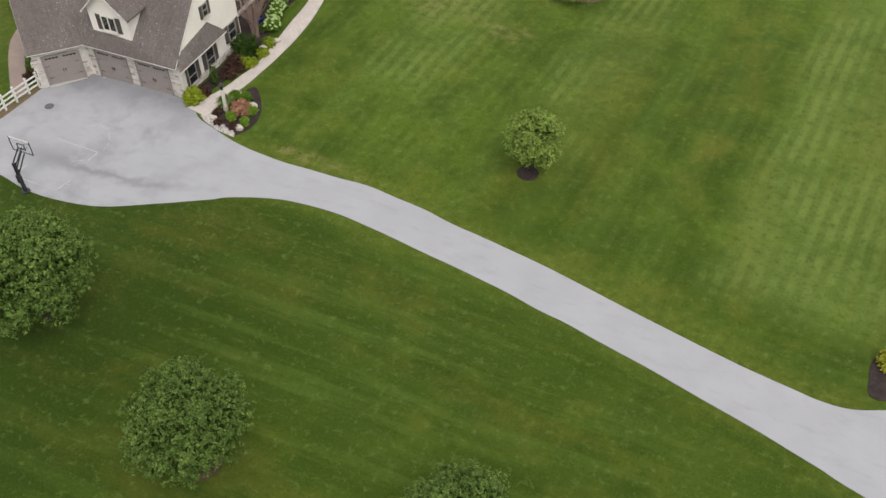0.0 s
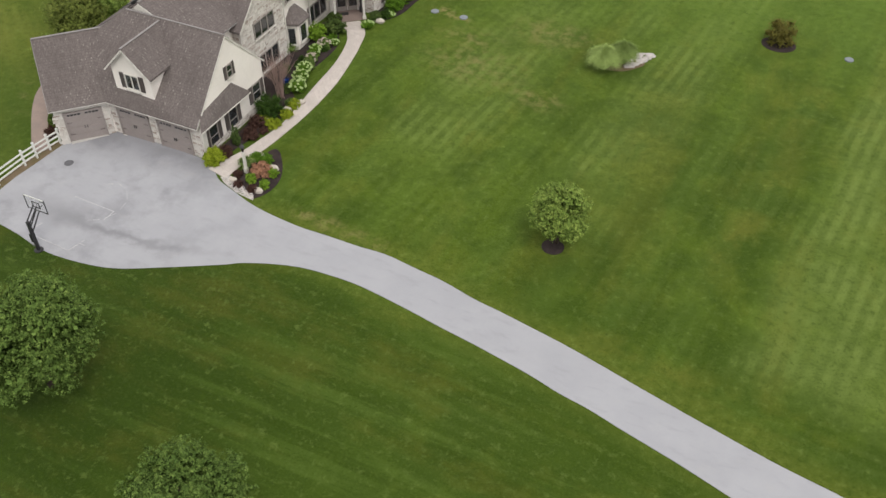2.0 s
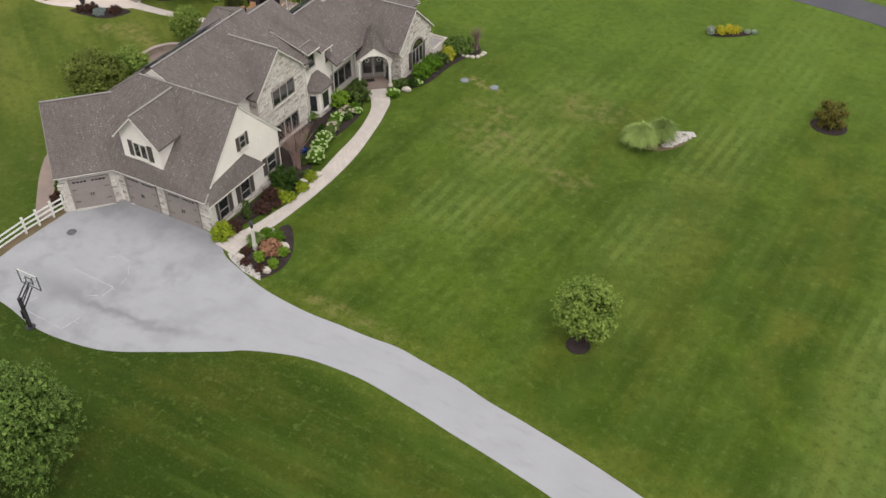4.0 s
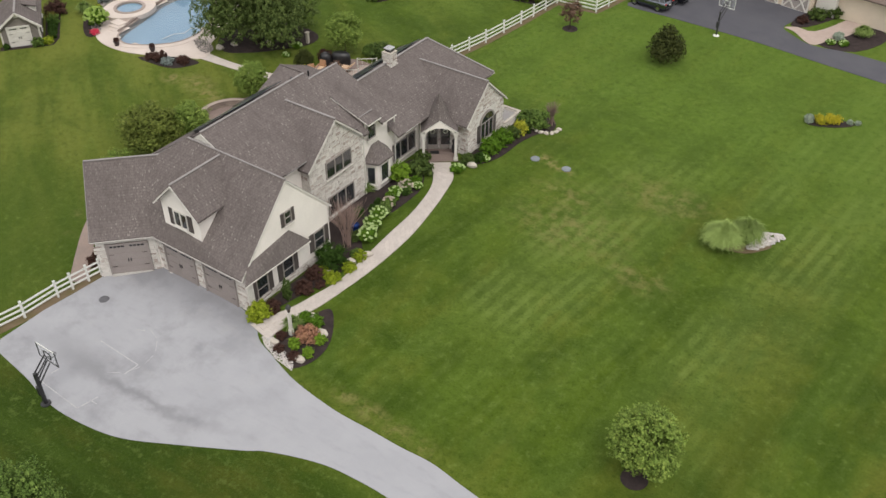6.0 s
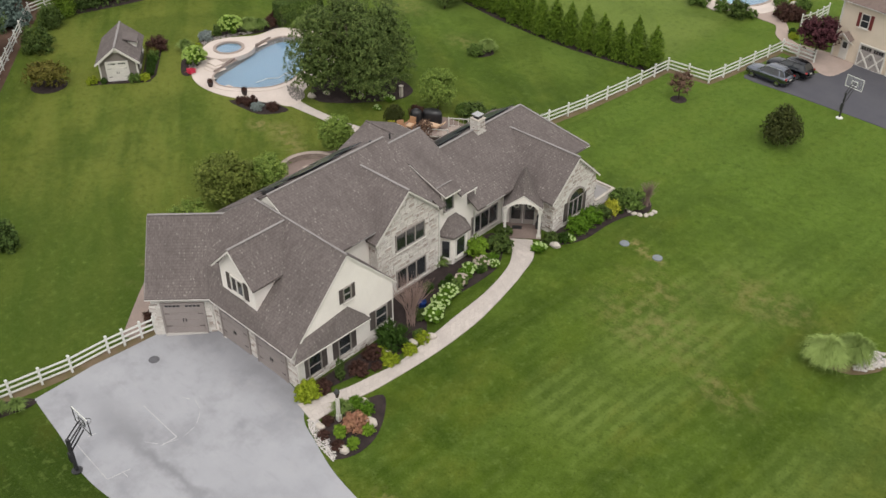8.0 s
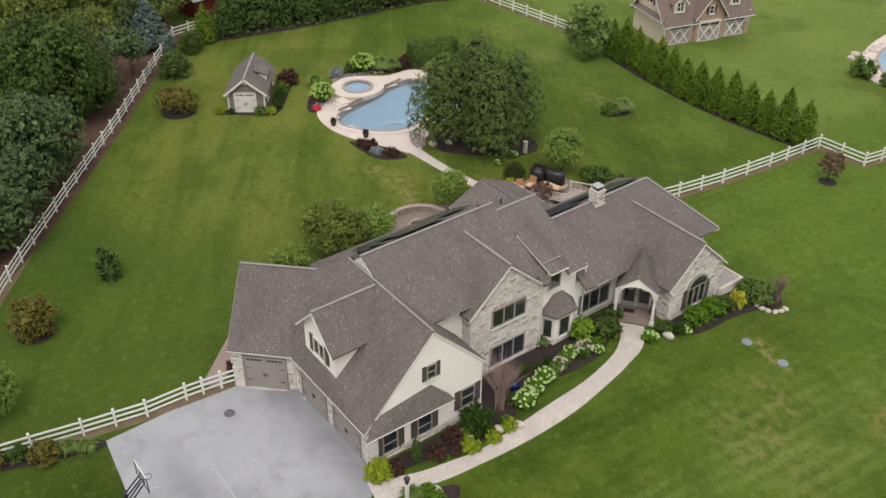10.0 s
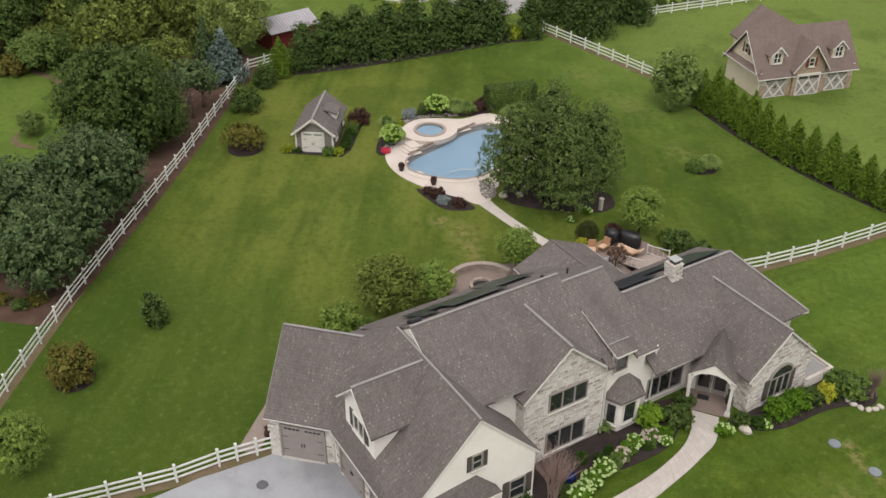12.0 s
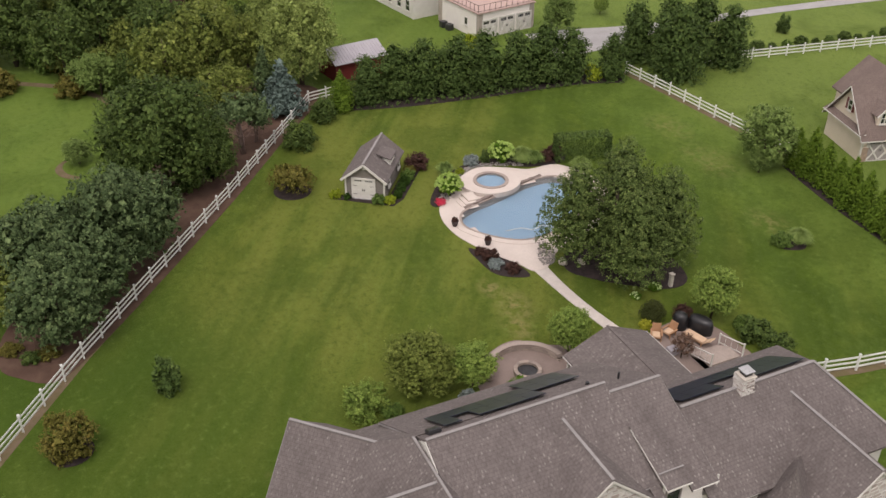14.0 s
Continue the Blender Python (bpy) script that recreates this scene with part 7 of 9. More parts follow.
GREEN.at(-58.8, 80.6, 0.9)
RED_TREE.at(-57.9, 74.2, 0.7)
MAROON.at(-61.9, 77.4, 1.0)
bed(smooth_line([(-71.3, 72.8), (-69.0, 74.0), (-67.0, 76.2), (-65.3, 78.8), (-66.0, 81.0), (-70.0, 81.5), (-74.0, 79.0), (-74.0, 75.0)], 4, True), MULCH, "dark mulch bed under the big tree")
POOL_TREE.at(-69.95, 76.5, 1.03, 1.0, turn=20)
HOSTA.at(-65.8, 77.6, 1.0)
HOSTA.at(-65.4, 75.6, 0.8)
for x, y in ((-65.6, 79.0), (-68.5, 76.4)):
    b = Build().box(x - 0.14, x + 0.14, y - 0.14, y + 0.14, 0.0, 1.15, 0.03)
    b.box(x - 0.2, x + 0.2, y - 0.2, y + 0.2, 1.15, 1.22, 0.02)
    tagged(part("stone_pillar", b, ROCK), "short pale stone pillar under the tree", "pillar")
bed(smooth_line([(-66.2, 91.0), (-67.6, 91.6), (-67.6, 93.2), (-66.4, 93.6), (-65.4, 92.6)], 4, True), MULCH, "island of low shrubs in the lawn")
GREEN.at(-66.8, 91.4, 1.0, 0.9, "sprawling sage-green shrub on the lawn")
SEDGE.at(-66.4, 92.9, 0.8)
for i in range(14):
    ARBOR.at(-51.2 - 2.0 * i, 101.4 - 0.9 * math.sin(math.pi * min(1.0, i / 11)) + 0.06 * i * (i > 9) + 0.1 * math.sin(i * 5), 1.0 + 0.06 * math.sin(i * 2.3), 1.0 + 0.08 * math.sin(i * 1.7), group="arborvitae row")
bed(strip_between([(-78.0, 102.8), (-70.0, 102.2), (-60.0, 101.0), (-50.4, 102.0)], [(-78.0, 101.6), (-70.0, 100.15), (-60.0, 99.5), (-50.4, 100.5)]), MULCH, "dark mulch strip under the arborvitae row")
BIRCH.at(-79.0, 99.9, 1.22, 0.85)
BIRCH.at(-77.9, 98.6, 0.5, 0.8)
# pool planting
bed(smooth_line([(-84.6, 67.8), (-86.6, 70.2), (-89.0, 71.6), (-90.3, 74.4), (-89.4, 77.0), (-88.0, 79.0), (-87.6, 82.4), (-89.4, 83.4), (-90.6, 78.8), (-91.2, 74.6), (-90.0, 71.0), (-87.6, 68.6), (-85.4, 67.2)], 3, True), MULCH, "mulch bed round the pool terrace")
pebbles("pebble_bed", smooth_line([(-84.9, 68.4), (-86.4, 70.3), (-88.8, 71.8), (-90.0, 74.4), (-89.2, 76.6), (-88.5, 78.4), (-89.2, 78.4), (-90.6, 74.6), (-89.4, 71.2), (-87.0, 69.2), (-85.5, 68.0)], 3, True), 520, 0.11, 9, "pale river stones round the spa terrace", 0.05, COBBLE)
HYD_BIG.at(-86.3, 69.5, 1.0)
HYD_BIG.at(-90.2, 77.0, 1.05, 0.95)
FLOWERBED.at(-84.9, 68.0, 1.1)
LIME.at(-89.0, 71.0, 0.9)
LIME.at(-89.6, 72.2, 0.8)
SMALLGRASS.at(-90.0, 70.8, 1.4)
SILVER.at(-90.8, 74.0, 1.1, 1.4)
YEW.at(-90.6, 75.4, 0.5)
SEDGE.at(-89.3, 78.8, 0.9)
SMALLGRASS.at(-88.6, 79.8, 1.5)
MAROON.at(-88.6, 81.2, 1.0, 1.2)
MAROON.at(-89.4, 82.6, 1.0, 1.2)
bed(smooth_line([(-77.2, 67.0), (-75.0, 66.9), (-72.6, 67.4), (-71.4, 69.6), (-73.4, 69.5), (-75.4, 68.4)], 4, True), MULCH, "mulch bed beside the pool deck")
MAROON.at(-75.0, 67.9, 0.95)
MAROON.at(-76.0, 67.5, 0.7)
SILVER.at(-73.9, 67.8, 0.95)
MAROON.at(-72.6, 68.7, 0.85)
rock(-73.0, 68.9, 0.7)
rock(-76.2, 68.0, 0.5)
pebbles("pebble_bed", smooth_line([(-75.6, 73.0), (-74.1, 73.3), (-72.5, 72.6), (-72.1, 71.5), (-73.0, 71.4), (-74.5, 72.1)], 3, True), 260, 0.085, 11, "river stones between the pool deck and the tree", 0.075, COBBLE)
rock(-72.0, 73.0, 1.2)
rock(-71.4, 74.4, 1.0)
for x, y in ((-80.9, 67.5), (-77.0, 68.7)):
    pot = thing("flower_pot", (x, y, 0.06), "dark pot of purple foliage on the pool deck", "flower pot")
    part("pot", Build().lathe([(0.2, 0.06), (0.3, 0.5), (0.33, 0.52), (0.28, 0.55)], 14, (x, y, 0.0)), TERRA, pot)
    piece("foliage", MAROON.crown, Matrix.LocRotScale((x, y, 0.45), Euler((0, 0, x)), (0.38, 0.38, 0.5)), pot)


def box_hedge(x, y, turn, w, d, h):
    rng = np.random.default_rng(5)
    n = 9000
    p = rng.uniform(-0.5, 0.5, (n, 3)) * np.array([w, d, h]) + np.array([0, 0, h / 2])
    face = rng.integers(0, 5, n)
    nor = np.zeros((n, 3))
    for k, (ax, s) in enumerate(((0, 1), (0, -1), (1, 1), (1, -1), (2, 1))):
        sel = face == k
        lim = (w, d, h)[ax]
        p[sel, ax] = s * lim / 2 if ax < 2 else lim
        nor[sel, ax] = s
    p += rng.normal(size=(n, 3)) * 0.07
    nor += rng.normal(size=(n, 3)) * 0.5
    nor /= np.linalg.norm(nor, axis=1)[:, None]
    t = np.cross(nor, rng.normal(size=(n, 3)))
    t /= np.linalg.norm(t, axis=1)[:, None]
    s = np.cross(nor, t)
    k = 0.14 * rng.uniform(0.6, 1.3, n)[:, None]
    v = np.stack([p - t * k / 2, p + s * k * 0.3, p + t * k / 2, p - s * k * 0.3], 1).reshape(-1, 3)
    ob = new("hedge", quads("hedge", v, L_CONIFER))
    ob.matrix_basis = pose(x, y, terrain(x, y), 0, 0, turn)
    return tagged(ob, "clipped dark green hedge behind the pool", "hedge")


box_hedge(-87.6, 84.6, 75, 5.4, 1.7, 2.5)
SEDGE.at(-85.6, 83.2, 0.75)

# fire pit, seat wall and patio furniture
def seat_wall():
    ob = thing("seat_wall", (-62.8, 63.2, 0.0), "curved tan block seat wall round the fire pit", "garden wall")
    block = Build().box(-0.21, 0.21, -0.17, 0.17, 0.0, 0.16, 0.015).mesh("block", BLOCK_TAN)
    n = 18
    for row in range(3):
        for i in range(n):
            a = radians(100 + 165 * (i + 0.5 * (row % 2)) / n)
            x, y = -60.9 + 2.75 * math.cos(a), 63.5 + 2.75 * math.sin(a)
            piece("block", block, pose(x, y, 0.03 + row * 0.17, 0, 0, math.degrees(a) + 90), ob)
    cap = Build().box(-0.24, 0.24, -0.22, 0.22, 0.0, 0.08, 0.015).mesh("capstone", COPING)
    for i in range(n):
        a = radians(100 + 165 * (i + 0.25) / n)
        piece("capstone", cap, pose(-60.9 + 2.75 * math.cos(a), 63.5 + 2.75 * math.sin(a), 0.54, 0, 0, math.degrees(a) + 90), ob)


seat_wall()
pit = thing("fire_pit", (-61.0, 63.5, 0.05), "round tan stone fire pit with a dark bowl", "fire pit")
block = Build().box(-0.17, 0.17, -0.14, 0.14, 0.0, 0.36, 0.02).mesh("block", BLOCK_TAN)
for i in range(16):
    a = i * math.pi / 8
    piece("block", block, pose(-61.0 + 0.85 * math.cos(a), 63.5 + 0.85 * math.sin(a), 0.05, 0, 0, math.degrees(a) + 90), pit)
part("bowl", Build().lathe([(0.74, 0.06), (0.74, 0.2), (0.3, 0.12)], 16, (-61.0, 63.5, 0.0)), BLACK, pit)


def lounge_chair(x, y, turn):
    m = pose(x, y, 0.05, 0, 0, turn)
    ob = thing("patio_chair", (x, y, 0.05), "teak patio armchair with tan cushions", "chair", "patio chairs")
    part("seat", Build(m).box(-0.32, 0.32, -0.4, 0.3, 0.3, 0.36), WOOD, ob)
    part("cushion", Build(m).box(-0.29, 0.29, -0.38, 0.28, 0.36, 0.47, 0.04), CUSHION, ob)
    part("backrest", Build(m).slab([(-0.32, 0.3, 0.36), (0.32, 0.3, 0.36), (0.32, 0.5, 1.0), (-0.32, 0.5, 1.0)], 0.06, (0, 1, 0)), WOOD, ob)
    for s in (-1, 1):
        part("armrest", Build(m).box(s * 0.38 - 0.06, s * 0.38 + 0.06, -0.42, 0.4, 0.56, 0.6), WOOD, ob)
        for q in (-0.36, 0.3):
            part("leg", Build(m).box(s * 0.36 - 0.03, s * 0.36 + 0.03, q - 0.03, q + 0.03, 0.0, 0.57), WOOD, ob)
    return ob


lounge_chair(-60.5, 73.9, 55)
lounge_chair(-60.4, 75.0, 15)


def chaise(x, y, turn):
    m = pose(x, y, 0.05, 0, 0, turn)
    ob = thing("chaise_longue", (x, y, 0.05), "teak chaise longue with tan striped cushions and raised back", "lounger")
    part("frame", Build(m).box(-0.35, 0.35, -1.3, 0.4, 0.26, 0.34), WOOD, ob)
    part("mattress", Build(m).box(-0.33, 0.33, -1.28, 0.36, 0.34, 0.45, 0.03), CUSHION, ob)
    part("backrest", Build(m).slab([(-0.33, 0.38, 0.42), (0.33, 0.38, 0.42), (0.33, 0.95, 0.9), (-0.33, 0.95, 0.9)], 0.1, (0, 0.5, -0.8)), CUSHION, ob)
    for s in (-1, 1):
        for q in (-1.2, 0.3):
            part("leg", Build(m).box(s * 0.3 - 0.03, s * 0.3 + 0.03, q - 0.03, q + 0.03, 0.0, 0.27), WOOD, ob)


chaise(-58.7, 76.5, -75)


def covered_grill(x, y, turn, w, d, h, label):
    m = pose(x, y, 0.05, 0, 0, turn)
    prof = [(0.5, 0.0), (0.52, 0.3), (0.5, 0.68), (0.44, 0.9), (0.25, 1.0)]
    ob = new("covered_grill", Build().lathe(prof, 20).mesh("covered_grill", BLACK, True))
    ob.matrix_basis = m @ Matrix.Diagonal((w, d, h, 1))
    return tagged(ob, label, "grill")


covered_grill(-59.9, 77.4, 25, 1.9, 1.1, 1.25, "large grill under a black cover")
covered_grill(-60.9, 76.3, 25, 1.1, 1.0, 1.3, "smaller grill under a black cover")
steps = thing("deck_steps", (-56.8, 76.2, 0.1), "white railed steps from the house to the patio", "steps")
for i in range(4):
    part("step", Build().box(-57.9 + 0.32 * i, -55.7, 74.95, 77.5, 0.0, 0.2 + 0.18 * i, 0.02), COPING, steps)
for y in (74.85, 77.6):
    part("handrail", Build().beam((-58.0, y, 1.0), (-55.6, y, 1.75), 0.06, 0.07), TRIM, steps)
    part("bottom_rail", Build().beam((-58.0, y, 0.28), (-55.6, y, 0.95), 0.04, 0.05), TRIM, steps)
    for x in (-58.0, -55.6):
        t = (x + 58.0) / 2.4
        part("newel_post", Build().beam((x, y, 0.05), (x, y, 1.1 + 0.75 * t), 0.09, 0.09), TRIM, steps)
    for k in range(1, 4):
        t = k / 4
        x = -58.0 + 2.4 * t
        part("baluster", Build().beam((x, y, 0.3 + 0.65 * t), (x, y, 1.0 + 0.75 * t), 0.018, 0.018), TRIM, steps)
tagged(part("planter", Build().box(-58.9, -58.3, 73.6, 74.3, 0.05, 0.55, 0.03), TIN), "square pale planter box on the patio", "planter")
pot = Build().lathe([(0.2, 0.0), (0.34, 0.35), (0.3, 0.6), (0.36, 0.64)], 16, (-41.36, 56.76, 0.3))
tagged(part("glazed_pot", pot, BLUE_POT, None, "", True), "cobalt blue glazed pot in the flower bed", "pot")
b = Build().lathe([(0.22, 0.05), (0.26, 0.4), (0.14, 0.8), (0.2, 1.1), (0.02, 1.35)], 12, (-41.2, 69.55, 0.72))
tagged(part("porch_ornament", b, DARK), "dark urn beside the entry doors", "urn")

# ---- garden shed ----
shed = thing("garden_shed", (-90.8, 64.2, 0.0), "grey clapboard garden shed with white trim and shingle roof", "shed")
SH = pose(-89.85, 60.72, -0.1, 0, 0, 53.5)
b = Build(SH)
W, DP, EV, RG = 3.7, 6.0, 2.3, 3.75
b.poly([(0, 0, -0.3), (W, 0, -0.3), (W, 0, EV), (W / 2, 0, RG - 0.15), (0, 0, EV)])
b.poly([(0, DP, -0.3), (W, DP, -0.3), (W, DP, EV), (W / 2, DP, RG - 0.15), (0, DP, EV)][::-1])
b.poly([(W, 0, -0.3), (W, DP, -0.3), (W, DP, EV), (W, 0, EV)])
b.poly([(0, DP, -0.3), (0, 0, -0.3), (0, 0, EV), (0, DP, EV)])
part("wall", b, SIDING, shed)
sl = (RG - EV) / (W / 2)
roof = roof_plates("roof", [
    [(-0.3, -0.35, EV - 0.3 * sl), (W / 2, -0.35, RG), (W / 2, DP + 0.35, RG), (-0.3, DP + 0.35, EV - 0.3 * sl)],
    [(W / 2, -0.35, RG), (W + 0.3, -0.35, EV - 0.3 * sl), (W + 0.3, DP + 0.35, EV - 0.3 * sl), (W / 2, DP + 0.35, RG)]], shed, SHINGLE, SH, 0.12)
caps(roof, [((W / 2, -0.35, RG), (W / 2, DP + 0.35, RG))], SH, 0.2)
trims(roof, [((-0.3, -0.37, EV - 0.3 * sl - 0.12), (W / 2, -0.37, RG - 0.12)), ((W / 2, -0.37, RG - 0.12), (W + 0.3, -0.37, EV - 0.3 * sl - 0.12))], SH, 0.08, 0.2)
roof_plates("shed_dormer", [[(W / 2 + 0.5, 2.4, RG - 0.25), (W + 0.05, 2.4, EV + 0.75), (W + 0.05, 4.4, EV + 0.75), (W / 2 + 0.5, 4.4, RG - 0.25)]], shed, SHINGLE, SH, 0.1)
part("dormer_wall", Build(SH).box(W / 2 + 0.6, W - 0.1, 2.6, 4.2, EV, EV + 0.7), TRIM, shed)
for k in range(11):
    z = -0.1 + k * 0.22
    part("clapboard", Build(SH).box(-0.03, W + 0.03, -0.035, 0.0, z, z + 0.2), SIDING, shed)
garage_door(shed, SH @ pose(W / 2 - 0.1, -0.05, 0.05), 2.0, 2.0, TRIM, False, TRIM)
for x in (0.05, W - 0.05):
    part("corner_board", Build(SH).box(x - 0.08, x + 0.08, -0.06, 0.05, -0.2, EV), TRIM, shed)
part("gable_vent", Build(SH).box(W / 2 - 0.22, W / 2 + 0.22, -0.06, 0.0, 3.05, 3.4), TRIM, shed)
part("ramp", Build(SH).slab([(W / 2 - 1.1, -1.2, 0.02), (W / 2 + 0.9, -1.2, 0.02), (W / 2 + 0.9, 0.0, 0.16), (W / 2 - 1.1, 0.0, 0.16)], 0.2), GRAVEL_ROAD, shed)
for y in (1.4, 5.0):
    window_unit(shed, SH @ pose(W, y, 1.4, 0, 0, 90), 0.7, 0.9, 1, 2, 0.3, TRIM)
for u, v, k, s in ((-0.9, -0.3, LIME, 1.0), (0.3, -0.5, BOX, 0.8), (3.3, -0.6, GREEN, 0.7), (4.2, -0.3, LIME, 1.0), (4.7, 0.7, BOX, 1.1), (4.7, 2.0, BOX, 1.2), (4.8, 3.3, BOX, 1.3), (4.8, 4.6, GREEN, 0.75), (4.7, 5.7, OLIVE_SHRUB, 0.7), (5.1, 7.0, MAROON, 1.55)):
    p = SH @ Vector((u, v, 0))
    k.at(p.x, p.y, s)
bed([tuple((SH @ Vector(p)).xy) for p in ((-1.2, -0.7, 0), (4.7, -0.9, 0), (5.3, 0.6, 0), (5.5, 6.8, 0), (4.0, 6.8, 0), (3.9, 0.0, 0), (-1.1, 0.1, 0))], MULCH, "mulch bed round the shed")

# ---- woods, hedge row and the far side ----
bed(smooth_line([(-73.6, 33.8), (-75.6, 36.4), (-83.0, 42.8), (-94.0, 51.8), (-105.0, 60.2), (-111.0, 65.0), (-116.0, 66.0), (-120.0, 58.0), (-116.0, 50.0), (-107.0, 47.0), (-103.0, 41.6), (-98.0, 42.0), (-90.0, 38.0), (-82.0, 31.6), (-77.0, 30.4), (-74.8, 31.8)], 4, True), BROWN_MULCH, "brown mulch under the trees along the fence", 0.02)
edge = [(-134.0, 28.0), (-131.6, 33.9), (-129.7, 37.4), (-126.3, 41.7), (-121.2, 44.4), (-116.0, 45.4)]
sheet_object("bed_edge", strip_between(edge, [(x + 0.9, y - 0.5) for x, y in edge]), 0.015, SOIL, "bare soil edge of the woodland bed", "soil", "structure", 3.0, 0.03)
edge = [(-109.5, 41.0), (-108.2, 39.0), (-106.6, 37.9), (-104.8, 38.2), (-103.6, 39.4)]
sheet_object("bed_edge", strip_between(edge, [(x + 0.3, y - 0.7) for x, y in edge]), 0.015, SOIL, "bare soil edge of the woodland bed", "soil", "structure", 3.0, 0.03)
BLUEGREEN.at(-86.96, 41.73, 1.05, 0.95)
BLUEGREEN.at(-85.89, 40.25, 1.0, 1.1)
BLUEGREEN.at(-80.94, 37.18, 0.95)
BLUEGREEN.at(-83.78, 34.85, 1.05)
BLUEGREEN.at(-77.65, 34.98, 0.9, 1.0)
OLIVE.at(-82.76, 31.82, 0.75, 1.0)
OLIVE.at(-93.11, 34.12, 0.45, 0.8)
OAK.at(-98.36, 46.30, 1.02, 1.05)
OAK.at(-97.77, 49.48, 0.62, 1.05)
BIRCH.at(-106.61, 39.43, 0.6, 0.7)
for x, y, k in ((-97.11, 48.01, 1.2), (-98.85, 50.37, 1.0), (-95.61, 45.90, 1.2), (-100.53, 52.31, 0.9), (-91.90, 43.94, 1.1), (-89.21, 42.27, 1.0), (-84.23, 39.42, 1.0)):
    DARKSHRUB.at(x, y, k, 0.9)
DOGWOOD.at(-102.2, 54.6, 1.35, 1.0)
DOGWOOD.at(-104.41, 56.49, 0.8, 1.0)
OLIVE.at(-112.37, 53.94, 0.42, 1.1)
SPRUCE.at(-110.02, 60.99, 1.2, 0.9)
DARK_SPRUCE.at(-113.0, 60.0, 1.0, 1.2)
OLIVE.at(-114.02, 55.71, 0.85, 0.8)
OLIVE.at(-120.45, 50.89, 1.1, 1.0)
OLIVE.at(-122.76, 55.91, 1.15, 1.1)
OLIVE.at(-123.46, 60.79, 0.9, 1.05)
WILLOW.at(-116.72, 65.26, 1.05, 1.0)
WILLOW.at(-125.37, 65.54, 0.95, 1.05)
OLIVE.at(-129.90, 49.44, 0.85, 1.05)
GREEN.at(-124.13, 46.66, 2.0, 1.3)
GREEN.at(-124.50, 47.86, 1.7, 1.3)
GREEN.at(-122.59, 48.91, 1.8, 1.2)
BIRCH.at(-123.06, 43.90, 1.05, 0.75)
BIRCH.at(-126.01, 42.46, 0.8, 0.7)
GREEN.at(-133.65, 39.26, 2.4, 1.4)
GREEN.at(-136.11, 38.22, 2.0, 1.3)
OLIVE_SHRUB.at(-131.59, 41.26, 2.2, 1.3)
WOODS.at(-135.91, 35.97, 0.9)
WOODS.at(-144.04, 40.63, 1.0)
WOODS.at(-137.71, 43.96, 0.85, 0.9)
WOODS.at(-138.34, 46.42, 1.0)
WOODS.at(-142.71, 48.83, 0.9)
PLUM.at(-137.82, 55.67, 1.7, 1.5)
BIRCH.at(-137.24, 58.01, 1.0, 1.1)
YOUNG.at(-135.33, 64.40, 1.6, 1.1)
OLIVE.at(-133.86, 53.58, 0.8)
OLIVE_SHRUB.at(-78.19, 31.30, 0.9, 0.7)
DARKSHRUB.at(-76.61, 32.49, 0.7, 0.7)
OLIVE_SHRUB.at(-76.78, 33.63, 1.0, 0.5)
GREEN.at(-107.50, 64.81, 1.1, 1.5)
for x, y, k, s in ((-127.0, 45.5, OLIVE, 0.6), (-122.5, 47.5, WOODS, 0.55), (-130.0, 41.0, WOODS, 0.9), (-137.0, 36.0, WOODS, 1.1), (-128.0, 52.0, WOODS, 1.0), (-135.0, 46.0, WOODS, 1.15), (-144.0, 40.0, OLIVE, 1.2), (-142.0, 30.0, WOODS, 1.2), (-133.0, 28.0, WOODS, 1.0), (-146.0, 50.0, WOODS, 1.25), (-138.0, 56.0, PLUM, 1.5), (-131.0, 58.0, OLIVE, 1.0), (-142.0, 60.0, WOODS, 1.0), (-152.0, 44.0, WOODS, 1.3), (-136.0, 51.5, BIRCH, 1.2), (-126.0, 60.5, OLIVE, 0.8), (-140.0, 22.0, WOODS, 1.2), (-128.0, 33.5, OLIVE_SHRUB, 2.4), (-124.0, 41.0, OLIVE_SHRUB, 2.0), (-132.0, 63.0, WOODS, 0.6), (-125.0, 55.0, WOODS, 0.9), (-158.0, 62.0, WOODS, 1.2)):
    k.at(x, y, s)
for x, y, s in ((-109.0, 70.2, 0.85), (-109.2, 73.6, 0.95), (-108.6, 77.0, 1.0), (-107.6, 80.4, 1.0), (-107.4, 84.0, 1.05), (-106.8, 87.6, 1.0), (-106.6, 91.2, 1.05), (-105.8, 94.4, 0.95), (-103.8, 98.8, 0.72), (-100.6, 105.8, 1.15), (-105.0, 107.4, 1.2), (-104.2, 111.4, 1.15), (-101.6, 114.0, 1.0), (-107.6, 104.6, 1.0)):
    CYPRESS.at(x, y, s, 0.86 if y < 97 else 1.0, group="tall cypress hedge")
ARBOR.at(-108.0, 66.9, 1.15, 0.85)
LIME.at(-104.4, 96.8, 1.6, 1.6)
bed(strip_between([(-107.9, 66.6), (-106.0, 74.0), (-104.7, 84.0), (-103.8, 94.0), (-102.0, 99.6)], [(-112.0, 66.6), (-111.0, 74.0), (-110.0, 84.0), (-108.6, 94.0), (-106.0, 101.0)]), MULCH, "dark mulch under the cypress hedge", 0.025)
YEW.at(-108.0, 128.6, 1.0, 0.85, "small dark conifer in the field")
for i in range(14):
    (DARKSHRUB if i % 3 else GREEN).at(-104.6 + i * 0.33, 119.0 + i * 2.1, 0.7 + 0.2 * math.sin(i * 2.1))
